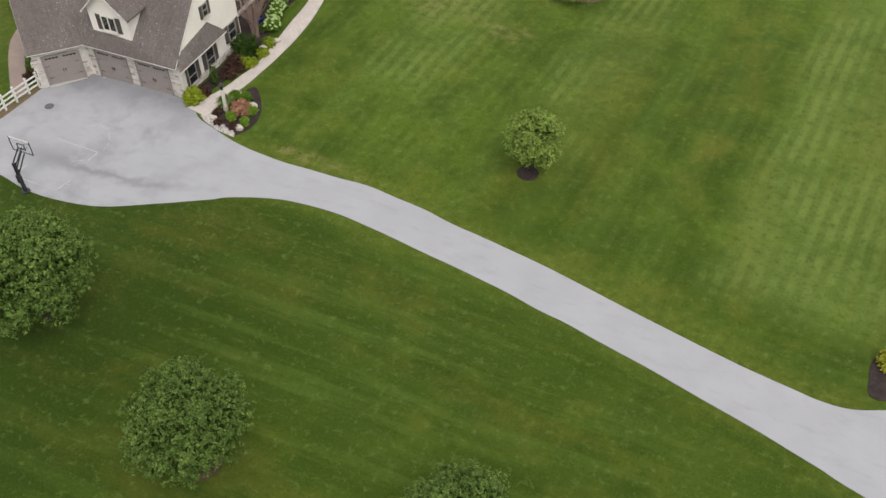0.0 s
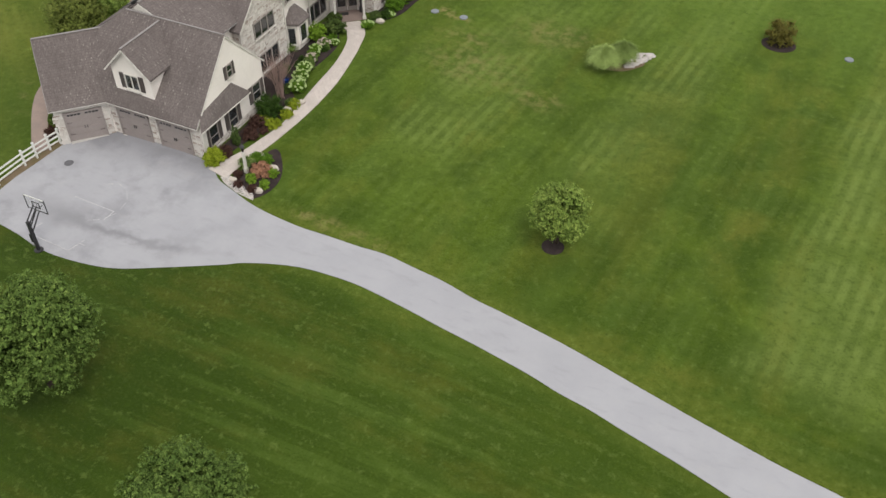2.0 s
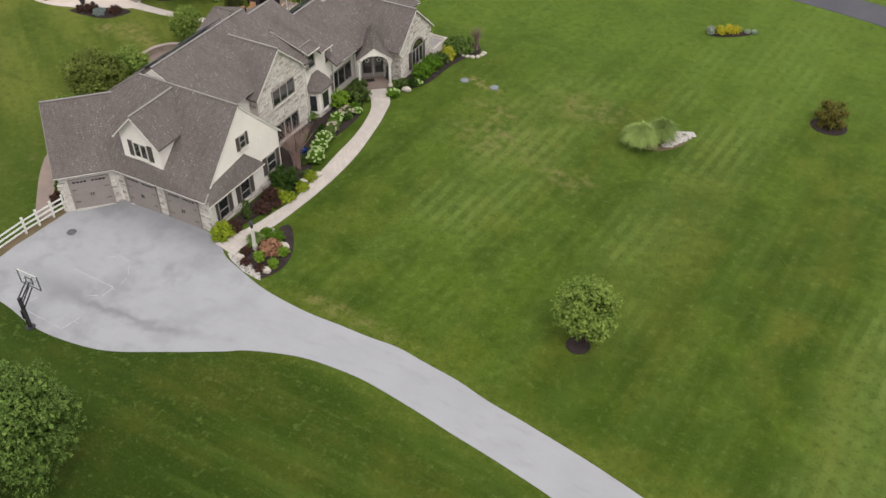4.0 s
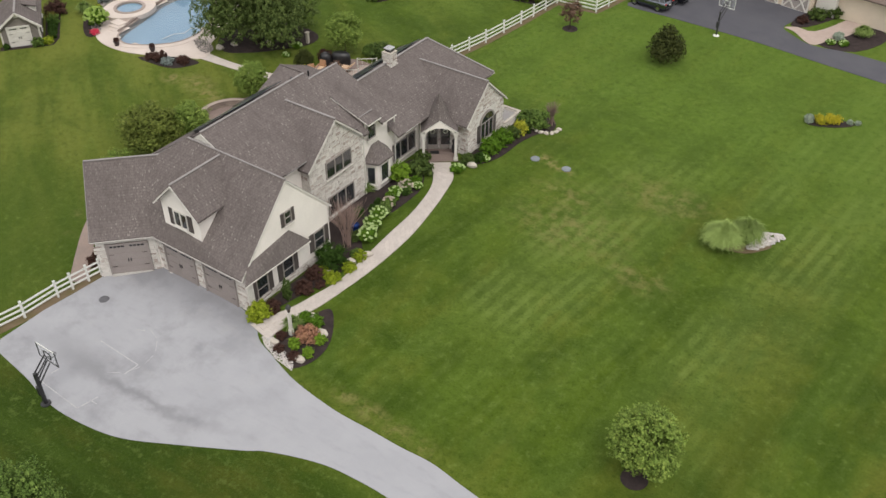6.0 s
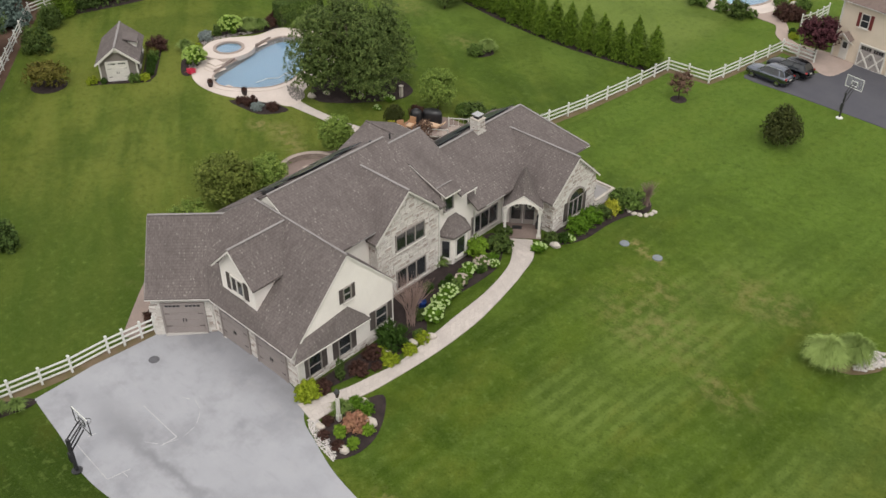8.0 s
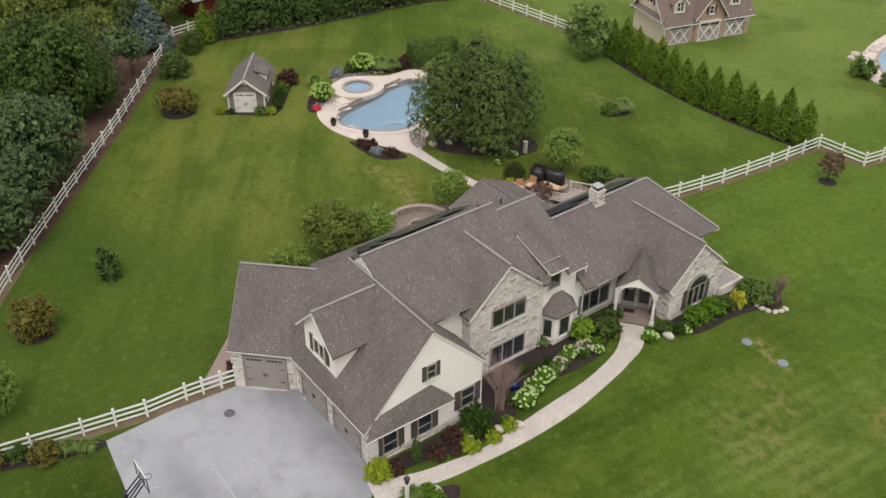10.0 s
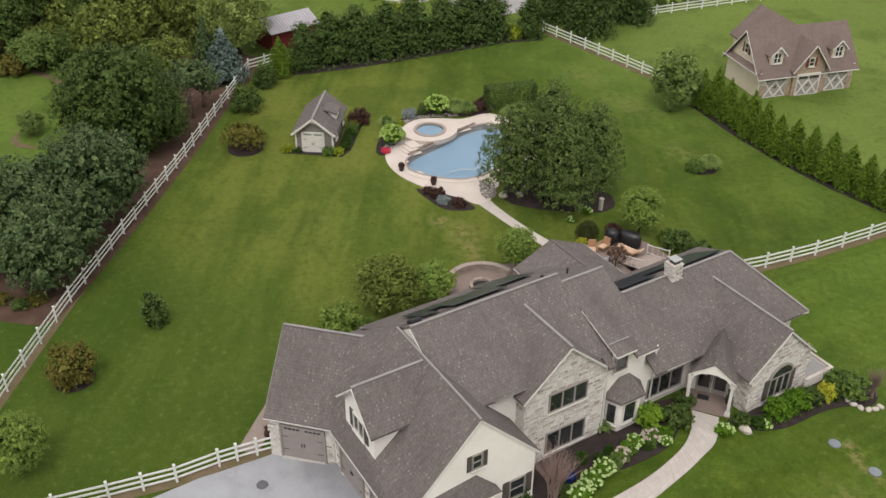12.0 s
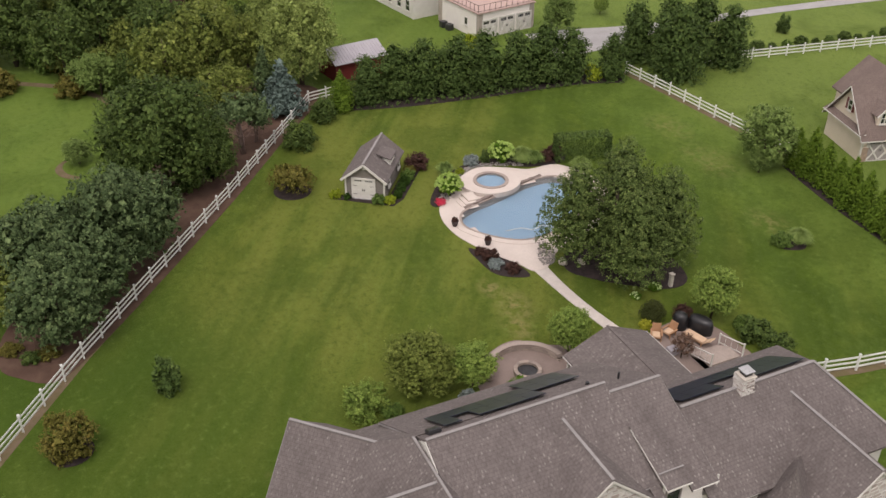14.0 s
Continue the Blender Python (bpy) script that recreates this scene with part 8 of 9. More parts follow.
sheet_object("far_drive", strip_between([(-112.0, 96.0), (-112.4, 104.6), (-114.6, 113.5), (-114.8, 130.0), (-112.6, 152.0)], [(-121.0, 97.0), (-120.4, 103.0), (-118.2, 112.7), (-117.0, 130.0), (-115.2, 152.0)]), 0.03, GRAVEL_ROAD, "pale gravel drive of a far house", "driveway", cell=4.0)
YOUNG.at(-124.0, 110.5, 0.6)

# red barn
barn = thing("barn", (-117.5, 72.0, 0.0), "small red barn with a pale metal roof", "barn")
BN = pose(-115.4, 69.0, 0, 0, 0, 98)
b = Build(BN)
b.poly([(0, 0, -0.3), (0, 4.6, -0.3), (0, 4.6, 2.4), (0, 2.3, 3.35), (0, 0, 2.4)][::-1])
b.poly([(6.4, 0, -0.3), (6.4, 4.6, -0.3), (6.4, 4.6, 2.4), (6.4, 2.3, 3.35), (6.4, 0, 2.4)])
b.poly([(0, 0, -0.3), (6.4, 0, -0.3), (6.4, 0, 2.4), (0, 0, 2.4)])
b.poly([(6.4, 4.6, -0.3), (0, 4.6, -0.3), (0, 4.6, 2.4), (6.4, 4.6, 2.4)])
part("wall", b, BARN_RED, barn)
roof = roof_plates("roof", [[(-0.3, -0.4, 2.3), (6.7, -0.4, 2.3), (6.7, 2.3, 3.5), (-0.3, 2.3, 3.5)], [(-0.3, 2.3, 3.5), (6.7, 2.3, 3.5), (6.7, 5.0, 2.3), (-0.3, 5.0, 2.3)]], barn, TIN, BN, 0.06)
for i in range(17):
    part("roof_rib", Build(BN).beam((-0.1 + i * 0.4, -0.4, 2.33), (-0.1 + i * 0.4, 2.3, 3.53), 0.05, 0.05), TIN, roof)

# ---- carriage house with three doors ----
ch = thing("carriage_house", (-77.5, 114.5, 0.0), "tan carriage house with three white crossbuck garage doors", "outbuilding")
CM = pose(-75.7, 109.1, 0, 0, 0, 74.7)
CW, CD, CE, CR = 11.8, 6.6, 2.9, 6.7
b = Build(CM)
for x, flip in ((0.0, True), (CW, False)):
    p = [(x, 0, -0.3), (x, CD, -0.3), (x, CD, CE), (x, CD / 2, CR - 0.15), (x, 0, CE)]
    b.poly(p[::-1] if flip else p)
b.poly([(0, 0, -0.3), (CW, 0, -0.3), (CW, 0, CE), (0, 0, CE)])
b.poly([(CW, CD, -0.3), (0, CD, -0.3), (0, CD, CE), (CW, CD, CE)])
part("wall", b, TAN, ch)
cs = (CR - CE) / (CD / 2)
o = 0.45
roof = roof_plates("roof", [
    [(-o, -o, CE - o * cs), (CW + o, -o, CE - o * cs), (CW + o, CD / 2, CR), (-o, CD / 2, CR)],
    [(-o, CD / 2, CR), (CW + o, CD / 2, CR), (CW + o, CD + o, CE - o * cs), (-o, CD + o, CE - o * cs)]], ch, SHINGLE_TAN, CM)
trims(roof, [((-o - 0.03, -o, CE - o * cs - 0.12), (-o - 0.03, CD / 2, CR - 0.12)), ((-o - 0.03, CD / 2, CR - 0.12), (-o - 0.03, CD + o, CE - o * cs - 0.12)), ((-o, -o - 0.03, CE - o * cs - 0.1), (CW + o, -o - 0.03, CE - o * cs - 0.1))], CM)
roof_plates("pent_roof", [[(-0.55, -0.3, 2.85), (-0.55, CD + 0.3, 2.85), (0.05, CD + 0.1, 3.35), (0.05, -0.1, 3.35)]], ch, SHINGLE_TAN, CM, 0.1)
trims(ch, [((-0.58, -0.3, 2.8), (-0.58, CD + 0.3, 2.8))], CM)
# rear wing
b = Build(CM)
b.poly([(3.0, CD, -0.3), (9.0, CD, -0.3), (9.0, CD + 4, -0.3), (3.0, CD + 4, -0.3)])
b.slab([(3.0, CD, 3.6), (9.0, CD, 3.6), (9.0, CD + 4, 3.6), (3.0, CD + 4, 3.6)], 3.9)
part("wall", b, TAN, ch)
roof_plates("roof", [[(2.6, 3.4, 3.3), (6.0, 3.4, 6.6), (6.0, CD + 4.4, 6.6), (2.6, CD + 4.4, 3.3)], [(6.0, 3.4, 6.6), (9.4, 3.4, 3.3), (9.4, CD + 4.4, 3.3), (6.0, CD + 4.4, 6.6)]], ch, SHINGLE_TAN, CM)
# front stone gable in the middle
fx0, fx1, fr = 4.0, 7.8, 5.85
b = Build(CM)
b.poly([(fx0, -0.35, -0.3), (fx1, -0.35, -0.3), (fx1, -0.35, 3.4), ((fx0 + fx1) / 2, -0.35, fr - 0.1), (fx0, -0.35, 3.4)])
b.poly([(fx0, 1.5, -0.3), (fx0, -0.35, -0.3), (fx0, -0.35, 3.4), (fx0, 1.5, 3.4)])
b.poly([(fx1, -0.35, -0.3), (fx1, 1.5, -0.3), (fx1, 1.5, 3.4), (fx1, -0.35, 3.4)])
far_rubble = mottled("tan rubble", (0.38, 0.285, 0.21), (0.27, 0.20, 0.15), 2.5, 6, 0.9)
part("stone_gable", b, far_rubble, ch)
mid = (fx0 + fx1) / 2
fs = (fr - 3.4) / (fx1 - mid)
roof = roof_plates("gable_roof", [[(fx0 - 0.4, -0.75, 3.4 - 0.4 * fs), (mid, -0.75, fr), (mid, 2.4, fr), (fx0 - 0.4, 2.4, 3.4 - 0.4 * fs)], [(mid, -0.75, fr), (fx1 + 0.4, -0.75, 3.4 - 0.4 * fs), (fx1 + 0.4, 2.4, 3.4 - 0.4 * fs), (mid, 2.4, fr)]], ch, SHINGLE_TAN, CM)
trims(roof, [((fx0 - 0.4, -0.78, 3.28 - 0.4 * fs), (mid, -0.78, fr - 0.12)), ((mid, -0.78, fr - 0.12), (fx1 + 0.4, -0.78, 3.28 - 0.4 * fs))], CM)
window_unit(ch, CM @ pose(mid, -0.36, 3.75), 0.55, 0.85, 1, 2, 0.3, TRIM, RED_SHUTTER)
for x in (2.1, 9.8):
    b = Build(CM)
    b.poly([(x - 0.75, 0.55, 3.2), (x + 0.75, 0.55, 3.2), (x + 0.75, 0.55, 4.75), (x, 0.55, 5.5), (x - 0.75, 0.55, 4.75)])
    b.poly([(x - 0.75, 2.4, 3.2), (x - 0.75, 0.55, 3.2), (x - 0.75, 0.55, 4.75), (x - 0.75, 2.4, 4.75)])
    b.poly([(x + 0.75, 0.55, 3.2), (x + 0.75, 2.4, 3.2), (x + 0.75, 2.4, 4.75), (x + 0.75, 0.55, 4.75)])
    part("dormer", b, TAN, ch)
    roof = roof_plates("dormer_roof", [[(x - 1.02, 0.25, 4.55), (x, 0.25, 5.62), (x, 2.9, 5.62), (x - 1.02, 2.9, 4.55)], [(x, 0.25, 5.62), (x + 1.02, 0.25, 4.55), (x + 1.02, 2.9, 4.55), (x, 2.9, 5.62)]], ch, SHINGLE_TAN, CM, 0.1)
    trims(roof, [((x - 1.02, 0.22, 4.49), (x, 0.22, 5.56)), ((x, 0.22, 5.56), (x + 1.02, 0.22, 4.49))], CM, 0.07, 0.14)
    window_unit(ch, CM @ pose(x, 0.54, 4.25), 0.8, 1.05, 2, 2, 0, TRIM)
window_unit(ch, CM @ pose(0, CD / 2, 4.6, 0, 0, -90), 0.6, 1.0, 1, 2, 0.34, TRIM, RED_SHUTTER)
for x, y in ((2.05, -0.02), (mid, -0.38), (9.8, -0.02)):
    garage_door(ch, CM @ pose(x, y, 0.05), 2.7, 2.3, DOOR_GREY, True, TRIM)
for x in (0.42, 3.72, 8.1, 11.45):
    part("stone_pier", Build(CM).box(x - 0.3, x + 0.3, -0.14, 0.05, -0.2, 1.5, 0.03), far_rubble, ch)
for x in (0.06, CW - 0.06):
    part("corner_board", Build(CM).box(x - 0.1, x + 0.1, -0.06, 0.1, -0.2, CE), TRIM, ch)

# ---- neighbouring house with its drive ----
nb = thing("neighbour_house", (-32.0, 120.0, 0.0), "tan sided house with white crossbuck garage doors", "house")
NM = pose(-36.8, 117.0, 0, 0, 0, -9.2)
NX0, NX1, ND, NE = -2.4, 10.6, 8.5, 6.3
b = Build(NM).slab([(NX0, 0, NE), (NX1, 0, NE), (NX1, ND, NE), (NX0, ND, NE)], NE + 0.3)
part("wall", b, TAN, nb)
roof = roof_plates("roof", [[(NX0 - 0.4, -0.4, NE), (NX1 + 0.4, -0.4, NE), (NX1 + 0.4, ND / 2, NE + 3.6), (NX0 - 0.4, ND / 2, NE + 3.6)], [(NX0 - 0.4, ND / 2, NE + 3.6), (NX1 + 0.4, ND / 2, NE + 3.6), (NX1 + 0.4, ND + 0.4, NE), (NX0 - 0.4, ND + 0.4, NE)]], nb, SHINGLE_TAN, NM)
gutters(roof, [((NX0 - 0.4, -0.45, NE - 0.08), (NX1 + 0.4, -0.45, NE - 0.08))], NM)
for x in (2.0, 5.45, 8.9):
    garage_door(nb, NM @ pose(x, -0.04, 0.02), 2.75, 2.3, DOOR_GREY, True, TRIM)
b = Build(NM).box(-1.55, -0.65, -0.06, 0.0, 0.1, 2.15)
door = part("side_door", b, TRIM, nb)
part("pane", Build(NM).box(-1.35, -0.85, -0.08, -0.05, 1.3, 1.95), GLASS, door)
roof = roof_plates("door_hood", [[(-1.95, -0.95, 2.5), (-1.1, -0.95, 3.2), (-1.1, 0.0, 3.2), (-1.95, 0.0, 2.5)], [(-1.1, -0.95, 3.2), (-0.25, -0.95, 2.5), (-0.25, 0.0, 2.5), (-1.1, 0.0, 3.2)]], nb, SHINGLE_TAN, NM, 0.1)
trims(roof, [((-1.95, -0.98, 2.44), (-1.1, -0.98, 3.14)), ((-1.1, -0.98, 3.14), (-0.25, -0.98, 2.44))], NM, 0.07, 0.14)
for s in (-1.9, -0.3):
    part("bracket", Build(NM).beam((s, 0.0, 1.9), (s, -0.8, 2.45), 0.09, 0.09), TRIM, nb)
for x in (0.35, 5.0):
    window_unit(nb, NM @ pose(x, 0, 4.7), 0.85, 1.35, 1, 2, 0.34, TRIM, RED_SHUTTER)
part("corner_board", Build(NM).box(NX0 - 0.03, NX0 + 0.15, -0.05, 0.1, -0.2, NE), TRIM, nb)
b = Build(NM).slab([(NX1, 1.2, 3.0), (NX1 + 9, 1.2, 3.0), (NX1 + 9, ND, 3.0), (NX1, ND, 3.0)], 3.3)
part("wall", b, TAN, nb)
roof = roof_plates("roof", [[(NX1 - 0.2, 0.6, 3.0), (NX1 + 9.4, 0.6, 3.0), (NX1 + 9.4, 5.5, 6.2), (NX1 - 0.2, 5.5, 6.2)]], nb, SHINGLE_TAN, NM)
window_unit(nb, NM @ pose(NX1 + 1.2, 1.2, 1.5), 0.8, 1.3, 1, 2, 0.3, TRIM)
part("bay", Build(NM).box(NX1 + 0.3, NX1 + 2.4, 0.6, 1.4, -0.2, 2.6), TRIM, nb)
drive = smooth_line([(-43.2, 106.0), (-42.6, 108.4), (-41.6, 111.4), (-38.6, 111.9), (-37.4, 113.4), (-36.9, 116.9), (-27.0, 115.4), (-26.9, 113.2), (-27.4, 110.4), (-26.2, 109.2), (-23.6, 107.8), (-19.5, 108.3), (-12.0, 107.6), (-2.0, 105.4), (12.0, 100.0), (12.0, 95.6), (-2.0, 101.0), (-12.0, 103.2), (-21.7, 104.4), (-28.4, 105.3), (-37.5, 105.8)], 3, True)
sheet_object("neighbour_drive", drive, 0.03, BLACKTOP, "dark fresh asphalt drive of the neighbouring house", "driveway")
sheet_object("neighbour_walk", smooth_line([(-51.0, 122.4), (-49.6, 121.2), (-47.2, 120.7), (-46.0, 118.3), (-44.2, 116.7), (-41.6, 114.6), (-39.1, 112.9), (-37.3, 112.1), (-36.5, 113.4), (-36.4, 116.9), (-39.0, 117.8), (-43.0, 117.6), (-44.6, 119.0), (-46.0, 121.3), (-47.5, 123.0), (-49.3, 124.2)], 3, True), 0.05, PAVER_PINK, "tan paved walk to the neighbours' pool", "walkway")
sheet_object("neighbour_front_walk", smooth_line([(-27.3, 110.4), (-26.2, 110.0), (-23.8, 107.9), (-22.6, 109.6), (-20.6, 114.0), (-19.4, 122.0), (-21.0, 123.0), (-22.6, 115.6), (-24.4, 111.2), (-26.2, 111.2)], 3, True), 0.05, PAVER_PINK, "pinkish curved walk to the neighbours' porch", "walkway")
bed(smooth_line([(-27.0, 111.4), (-25.4, 111.8), (-23.4, 116.0), (-22.6, 118.5), (-26.6, 115.2)], 3, True), MULCH, "dark mulch bed by the garage")
bed(smooth_line([(-23.2, 108.4), (-19.6, 108.8), (-17.6, 113.6), (-19.6, 115.6), (-21.6, 112.0)], 3, True), MULCH, "dark mulch bed with pale flowers")
DARKSHRUB.at(-25.2, 114.4, 0.9)
DARKSHRUB.at(-24.0, 116.0, 0.9)
MAROON.at(-26.2, 112.6, 0.8)
PALEFLOWER.at(-21.8, 110.6, 1.2)
HOSTA.at(-21.0, 109.6, 1.0)
HOSTA.at(-22.2, 109.2, 0.9)
SEDGE.at(-20.0, 112.8, 0.7)
PLUM.at(-40.0, 115.0, 1.05)
BOX.at(-44.6, 119.4, 1.1)
LIME.at(-44.1, 118.7, 1.0)
MAROON.at(-47.3, 123.2, 1.8, 1.1)
MAROON.at(-46.3, 123.9, 1.4, 1.1)
GREEN.at(-56.9, 120.3, 1.5, 1.1)
GREEN.at(-53.9, 120.2, 0.85, 1.4)
DARKSHRUB.at(-51.6, 119.9, 1.2, 1.2)
GREEN.at(-50.4, 120.9, 0.8)
for x, y, k in ((-49.6, 126.6, 1.0), (-48.9, 128.4, 0.8), (-48.4, 126.0, 0.7), (-47.2, 127.4, 1.1), (-49.4, 130.6, 0.9)):
    (GREEN if k > 0.85 else LIME).at(x, y, k)
npool = thing("swimming_pool", (-54.6, 128.0, 0.0), "neighbours' kidney-shaped pool with pale deck", "swimming pool")
nline = smooth_line([(-57.4, 124.6), (-55.0, 122.6), (-52.2, 123.8), (-51.2, 126.8), (-52.4, 129.0), (-53.6, 130.6), (-52.8, 134.0), (-54.0, 137.6), (-57.4, 137.4), (-59.6, 132.0), (-59.2, 127.6)], 4, True)
bm = sheet(smooth_line([(-59.6, 124.2), (-57.8, 121.6), (-56.2, 120.4), (-54.3, 119.8), (-53.2, 121.2), (-51.0, 121.8), (-49.6, 123.2), (-49.4, 125.6), (-50.3, 128.5), (-51.3, 131.0), (-51.0, 136.0), (-53.0, 141.0), (-58.0, 142.0), (-62.0, 138.0), (-61.6, 130.0)], 3, True), 0.1, 3.0, 0.2)
me = bpy.data.meshes.new("deck")
bm.to_mesh(me)
bm.free()
me.materials.append(DECK)
part("deck", me, None, npool)
part("rim", ring_sheet("rim", grown(nline, 0.3), grown(nline, -0.05), 0.16, COPING, "", "", 0.2), None, npool)
part("basin", Build().poly([(x, y, 0.108) for x, y in nline]), POOL_FLOOR, npool)
part("water", Build().poly([(x, y, 0.13) for x, y in nline]), WATER, npool).visible_shadow = False
for i in range(9):
    rock(-60.4 - 0.3 * math.sin(i * 1.7), 123.6 + i * 1.3, 1.2 + 0.3 * math.sin(i * 2.3), i)
for i in range(7):
    rock(-49.0 + 0.5 * math.sin(i * 2.1), 127.2 + i * 0.8, 1.0 + 0.3 * math.sin(i * 1.3), i)
fence([(-45.0, 122.4), (-44.4, 124.8), (-44.3, 127.8)], "low white fence round the neighbours' garden bed", 1.3, False)

# far house with a roof terrace
RAIL_BROWN = mottled("brown rail", (0.17, 0.12, 0.11), (0.14, 0.10, 0.09), 2.0, 20, 0.6)
PINK_DECK = mottled("pink terrace", (0.44, 0.32, 0.285), (0.40, 0.29, 0.26), 0.8, 14)
fh = thing("far_house", (-128.0, 94.0, 0.0), "far pale house with a railed roof terrace over its garage", "house")
FM = pose(-121.9, 90.5, 0, 0, 0, 98.8)
part("wall", Build(FM).slab([(0, 0, 3.3), (9, 0, 3.3), (9, 9, 3.3), (0, 9, 3.3)], 3.6), STUCCO, fh)
part("terrace", Build(FM).box(-0.2, 9.2, -0.2, 9.2, 3.3, 3.45), PINK_DECK, fh)
for x in (1.8, 4.6, 7.4):
    garage_door(fh, FM @ pose(x, -0.04, 0.05), 2.2, 2.2, TRIM, True, TRIM)
for a, c in (((0, 0), (9, 0)), ((0, 0), (0, 9)), ((9, 0), (9, 9))):
    a, c = Vector(a), Vector(c)
    for z in (3.6, 4.4):
        part("railing", Build(FM).beam((*a, z), (*c, z), 0.05, 0.05), RAIL_BROWN, fh)
    for k in range(11):
        p = a.lerp(c, k / 10)
        part("baluster", Build(FM).beam((p.x, p.y, 3.45), (p.x, p.y, 4.45), 0.05, 0.05), RAIL_BROWN, fh)
part("wall", Build(FM).slab([(-2.8, 11, 5.0), (10, 11, 5.0), (10, 24, 5.0), (-2.8, 24, 5.0)], 5.3), TRIM, fh)
roof_plates("roof", [[(-3.2, 10.6, 4.9), (10.4, 10.6, 4.9), (10.4, 17.5, 8.4), (-3.2, 17.5, 8.4)], [(-3.2, 17.5, 8.4), (10.4, 17.5, 8.4), (10.4, 24.4, 4.9), (-3.2, 24.4, 4.9)]], fh, SHINGLE, FM)
for y in (12.4, 14.6, 17.2, 20.0):
    window_unit(fh, FM @ pose(-2.8, y, 1.6, 0, 0, -90), 1.0, 1.4, 1, 2, 0, TRIM)
far_stone = mottled("far stone", (0.42, 0.37, 0.32), (0.33, 0.29, 0.25), 2, 6)
for x in (-0.06, 8.3):
    part("stone_corner", Build(FM).box(x, x + 0.76, -0.06, 0.3, 0, 3.3), far_stone, fh)
part("stone_corner", Build(FM).box(-0.06, 0.3, 8.2, 9.06, 0, 3.3), far_stone, fh)
window_unit(fh, FM @ pose(0.0, 2.6, 1.7, 0, 0, -90), 0.6, 0.9, 1, 1, 0, TRIM)
for x, y in ((-0.6, 5.0), (-0.6, 6.4)):
    p = FM @ Vector((x - 0.4, y, 0))
    tagged(part("air_conditioner", Build(FM).box(x - 0.8, x, y - 0.4, y + 0.4, 0, 0.8, 0.04), DARK), "dark air conditioner beside a far house", "air conditioner")
LIME.at(-119.6, 88.6, 1.8, 1.4)
GREEN.at(-120.6, 87.6, 1.2)
BIRCH.at(-119.0, 100.6, 0.95)

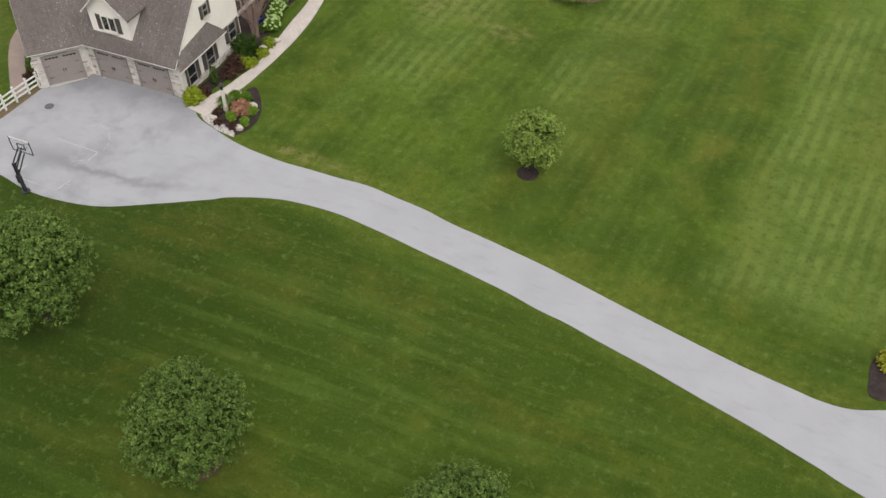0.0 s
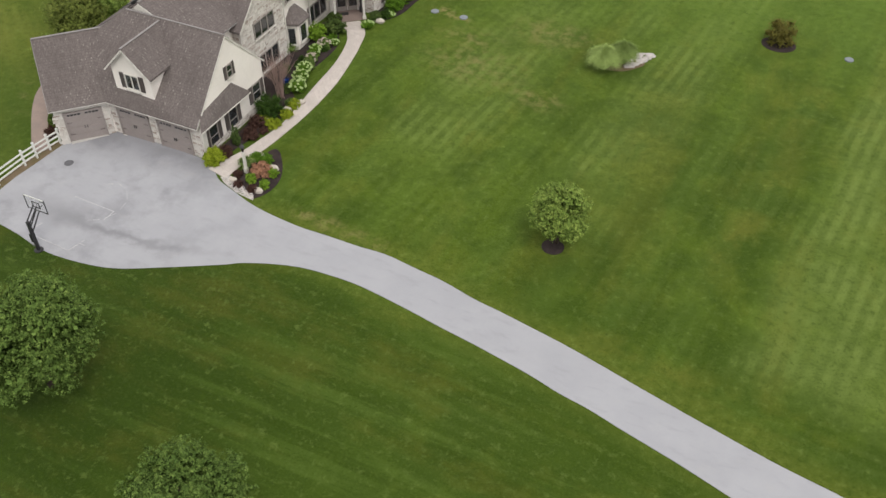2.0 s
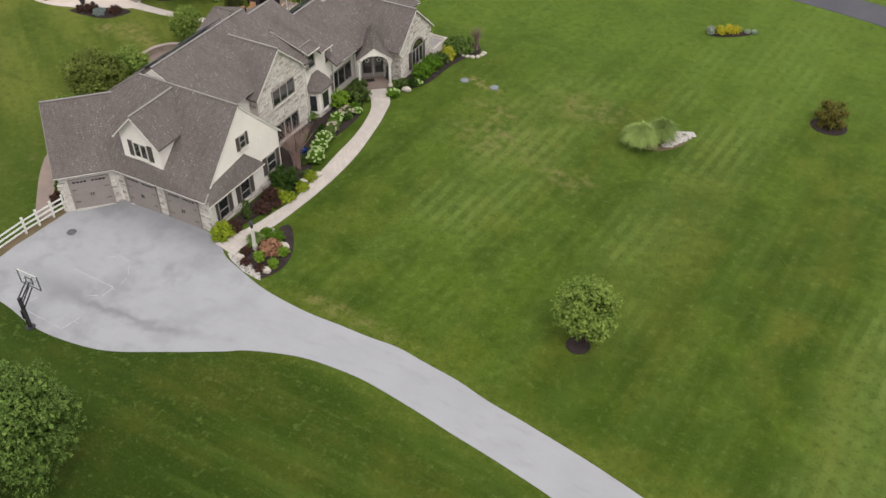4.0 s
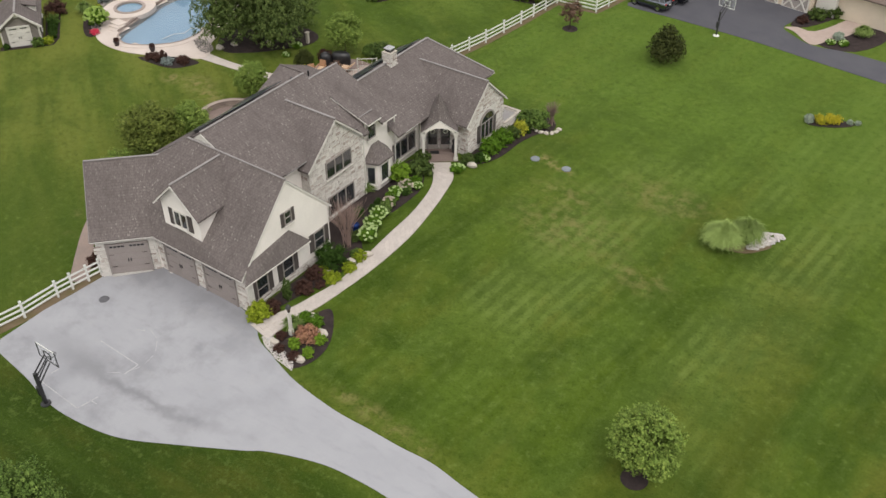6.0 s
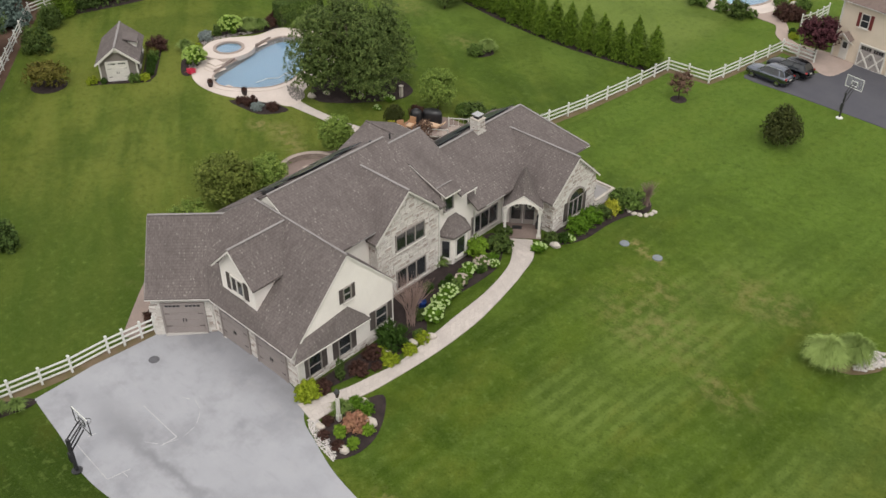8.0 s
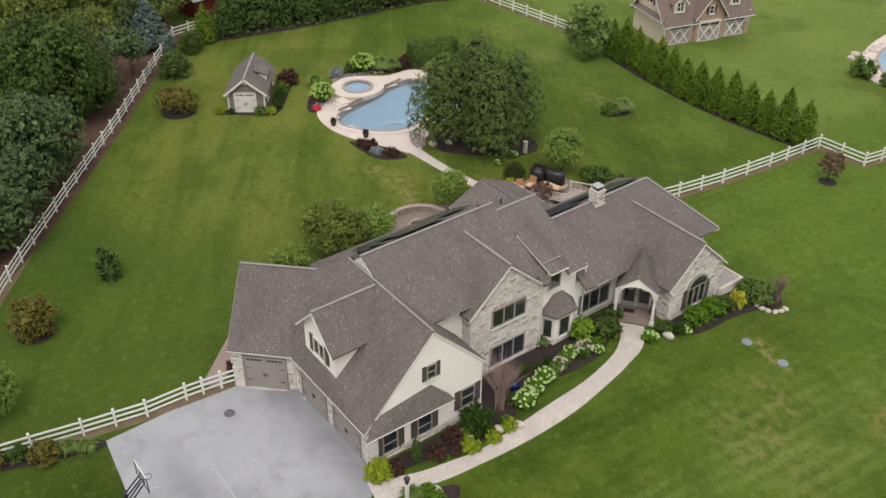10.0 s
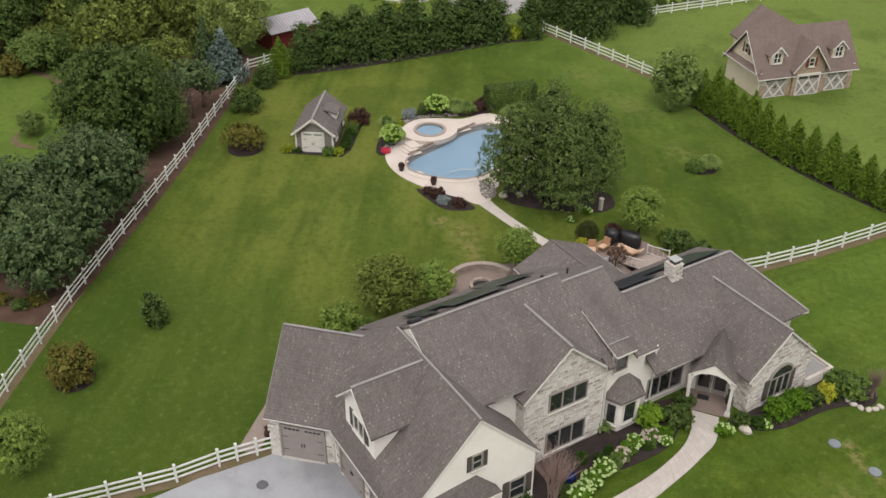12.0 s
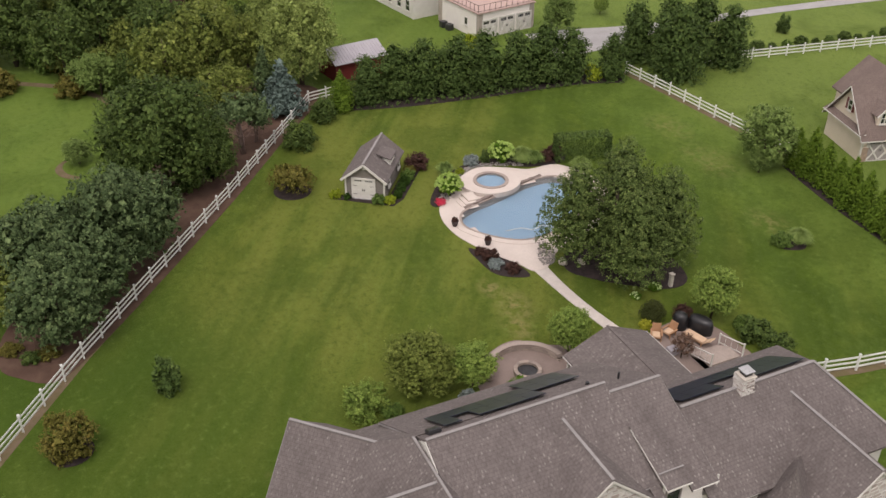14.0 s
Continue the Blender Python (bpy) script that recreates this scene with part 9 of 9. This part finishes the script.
# ---- parked cars ----
def car(x, y, turn, paint, label):
    m = pose(x, y, terrain(x, y) + 0.03, 0, 0, turn)
    ob = thing("car", (x, y, 0.03), label, "car", "parked cars")
    # stations from nose to tail: place, half width, sill, shoulder, rise of the middle
    body = [(-2.36, 0.60, 0.50, 0.66, 0.04), (-2.26, 0.80, 0.34, 0.80, 0.06), (-1.85, 0.90, 0.28, 0.92, 0.08), (-1.1, 0.93, 0.28, 1.0, 0.07), (-0.6, 0.94, 0.28, 1.03, 0.03), (0.6, 0.94, 0.28, 1.05, 0.02), (1.6, 0.93, 0.28, 1.08, 0.02), (2.1, 0.89, 0.32, 1.06, 0.02), (2.3, 0.80, 0.42, 1.0, 0.02), (2.36, 0.66, 0.52, 0.9, 0.02)]
    b = Build(m)
    rings = []
    for px, w, lo, hi, up in body:
        rings.append([(px, -w * 0.9, lo), (px, -w, lo + 0.16), (px, -w, hi - 0.16), (px, -w * 0.93, hi - 0.02), (px, -w * 0.5, hi + up), (px, 0, hi + up * 1.2), (px, w * 0.5, hi + up), (px, w * 0.93, hi - 0.02), (px, w, hi - 0.16), (px, w, lo + 0.16), (px, w * 0.9, lo)])
    b.poly(rings[0][::-1]), b.poly(rings[-1])
    for r0, r1 in zip(rings, rings[1:]):
        for k in range(10):
            b.poly([r0[k], r0[k + 1], r1[k + 1], r1[k]][::-1])
    part("body", b, paint, ob, "", True)
    # glass from windscreen to tailgate under a domed roof
    low = [(-1.05, 0.80), (-0.5, 0.86), (0.5, 0.87), (1.5, 0.85), (2.12, 0.74)]
    top = [(-0.22, 0.58), (0.1, 0.64), (0.7, 0.66), (1.3, 0.64), (1.72, 0.56)]
    b = Build(m)
    for s in (-1, 1):
        for k in range(4):
            q = [(low[k][0], s * low[k][1], 1.02), (low[k + 1][0], s * low[k + 1][1], 1.05), (top[k + 1][0], s * top[k + 1][1], 1.58), (top[k][0], s * top[k][1], 1.55)]
            b.poly(q if s < 0 else q[::-1])
    b.poly([(-1.05, 0.8, 1.02), (-1.05, -0.8, 1.02), (-0.22, -0.58, 1.55), (-0.22, 0.58, 1.55)])
    b.poly([(2.12, -0.74, 1.05), (2.12, 0.74, 1.05), (1.72, 0.56, 1.58), (1.72, -0.56, 1.58)])
    part("glasshouse", b, CAR_GLASS, ob)
    b = Build(m)
    rows = [[(px, -w, z), (px, -w * 0.6, z + 0.06), (px, 0, z + 0.08), (px, w * 0.6, z + 0.06), (px, w, z)] for (px, w), z in zip(top, (1.55, 1.6, 1.62, 1.61, 1.57))]
    for r0, r1 in zip(rows, rows[1:]):
        for k in range(4):
            b.poly([r0[k], r1[k], r1[k + 1], r0[k + 1]])
    part("roof", b, paint, ob, "", True)
    for (px, w), (qx, u) in zip((low[0], low[2], low[3], low[4]), (top[0], top[2], top[3], top[4])):
        for s in (-1, 1):
            part("pillar", Build(m).beam((px, s * w, 1.02), (qx, s * u, 1.57), 0.09, 0.04), paint, ob)
    for px in (-1.45, 1.42):
        for s in (-1, 1):
            wm = m @ pose(px, s * 0.86, 0.34, 90, 0, 0)
            wheel = part("wheel", Build(wm).lathe([(0.2, -0.11), (0.33, -0.11), (0.35, -0.08), (0.35, 0.08), (0.33, 0.11), (0.2, 0.11)], 20), TYRE, ob)
            part("rim", Build(wm).lathe([(0.22, -0.125), (0.22, 0.125)], 12), CHROME, wheel)
    for s in (-1, 1):
        part("tail_light", Build(m).box(2.16, 2.33, s * 0.7 - 0.13, s * 0.7 + 0.13, 0.84, 1.02, 0.03), TAIL, ob)
        part("headlight", Build(m).box(-2.3, -2.12, s * 0.62 - 0.16, s * 0.62 + 0.16, 0.66, 0.78, 0.03), CHROME, ob)
        part("mirror", Build(m).box(-0.72, -0.56, s * 1.0 - 0.09, s * 1.0 + 0.09, 1.02, 1.16, 0.03), paint, ob)
        part("roof_rail", Build(m).beam((0.0, s * 0.57, 1.64), (1.5, s * 0.55, 1.65), 0.04, 0.04), CHROME, ob)
    part("rear_bumper", Build(m).box(2.2, 2.39, -0.78, 0.78, 0.42, 0.62, 0.04), BLACK, ob)
    part("plate", Build(m).box(2.36, 2.39, -0.2, 0.2, 0.7, 0.82), TRIM, ob)


car(-41.2, 107.4, -6, CAR_GREY, "slate grey estate car parked on the dark drive")
car(-40.4, 110.2, -6, CAR_BLACK, "black estate car parked on the dark drive")

# ---- slabs of the front walk, last ----
ribbon_slabs(walk_out, walk_in, 62, 2, 0.062, "slab", WALK, front_walk)
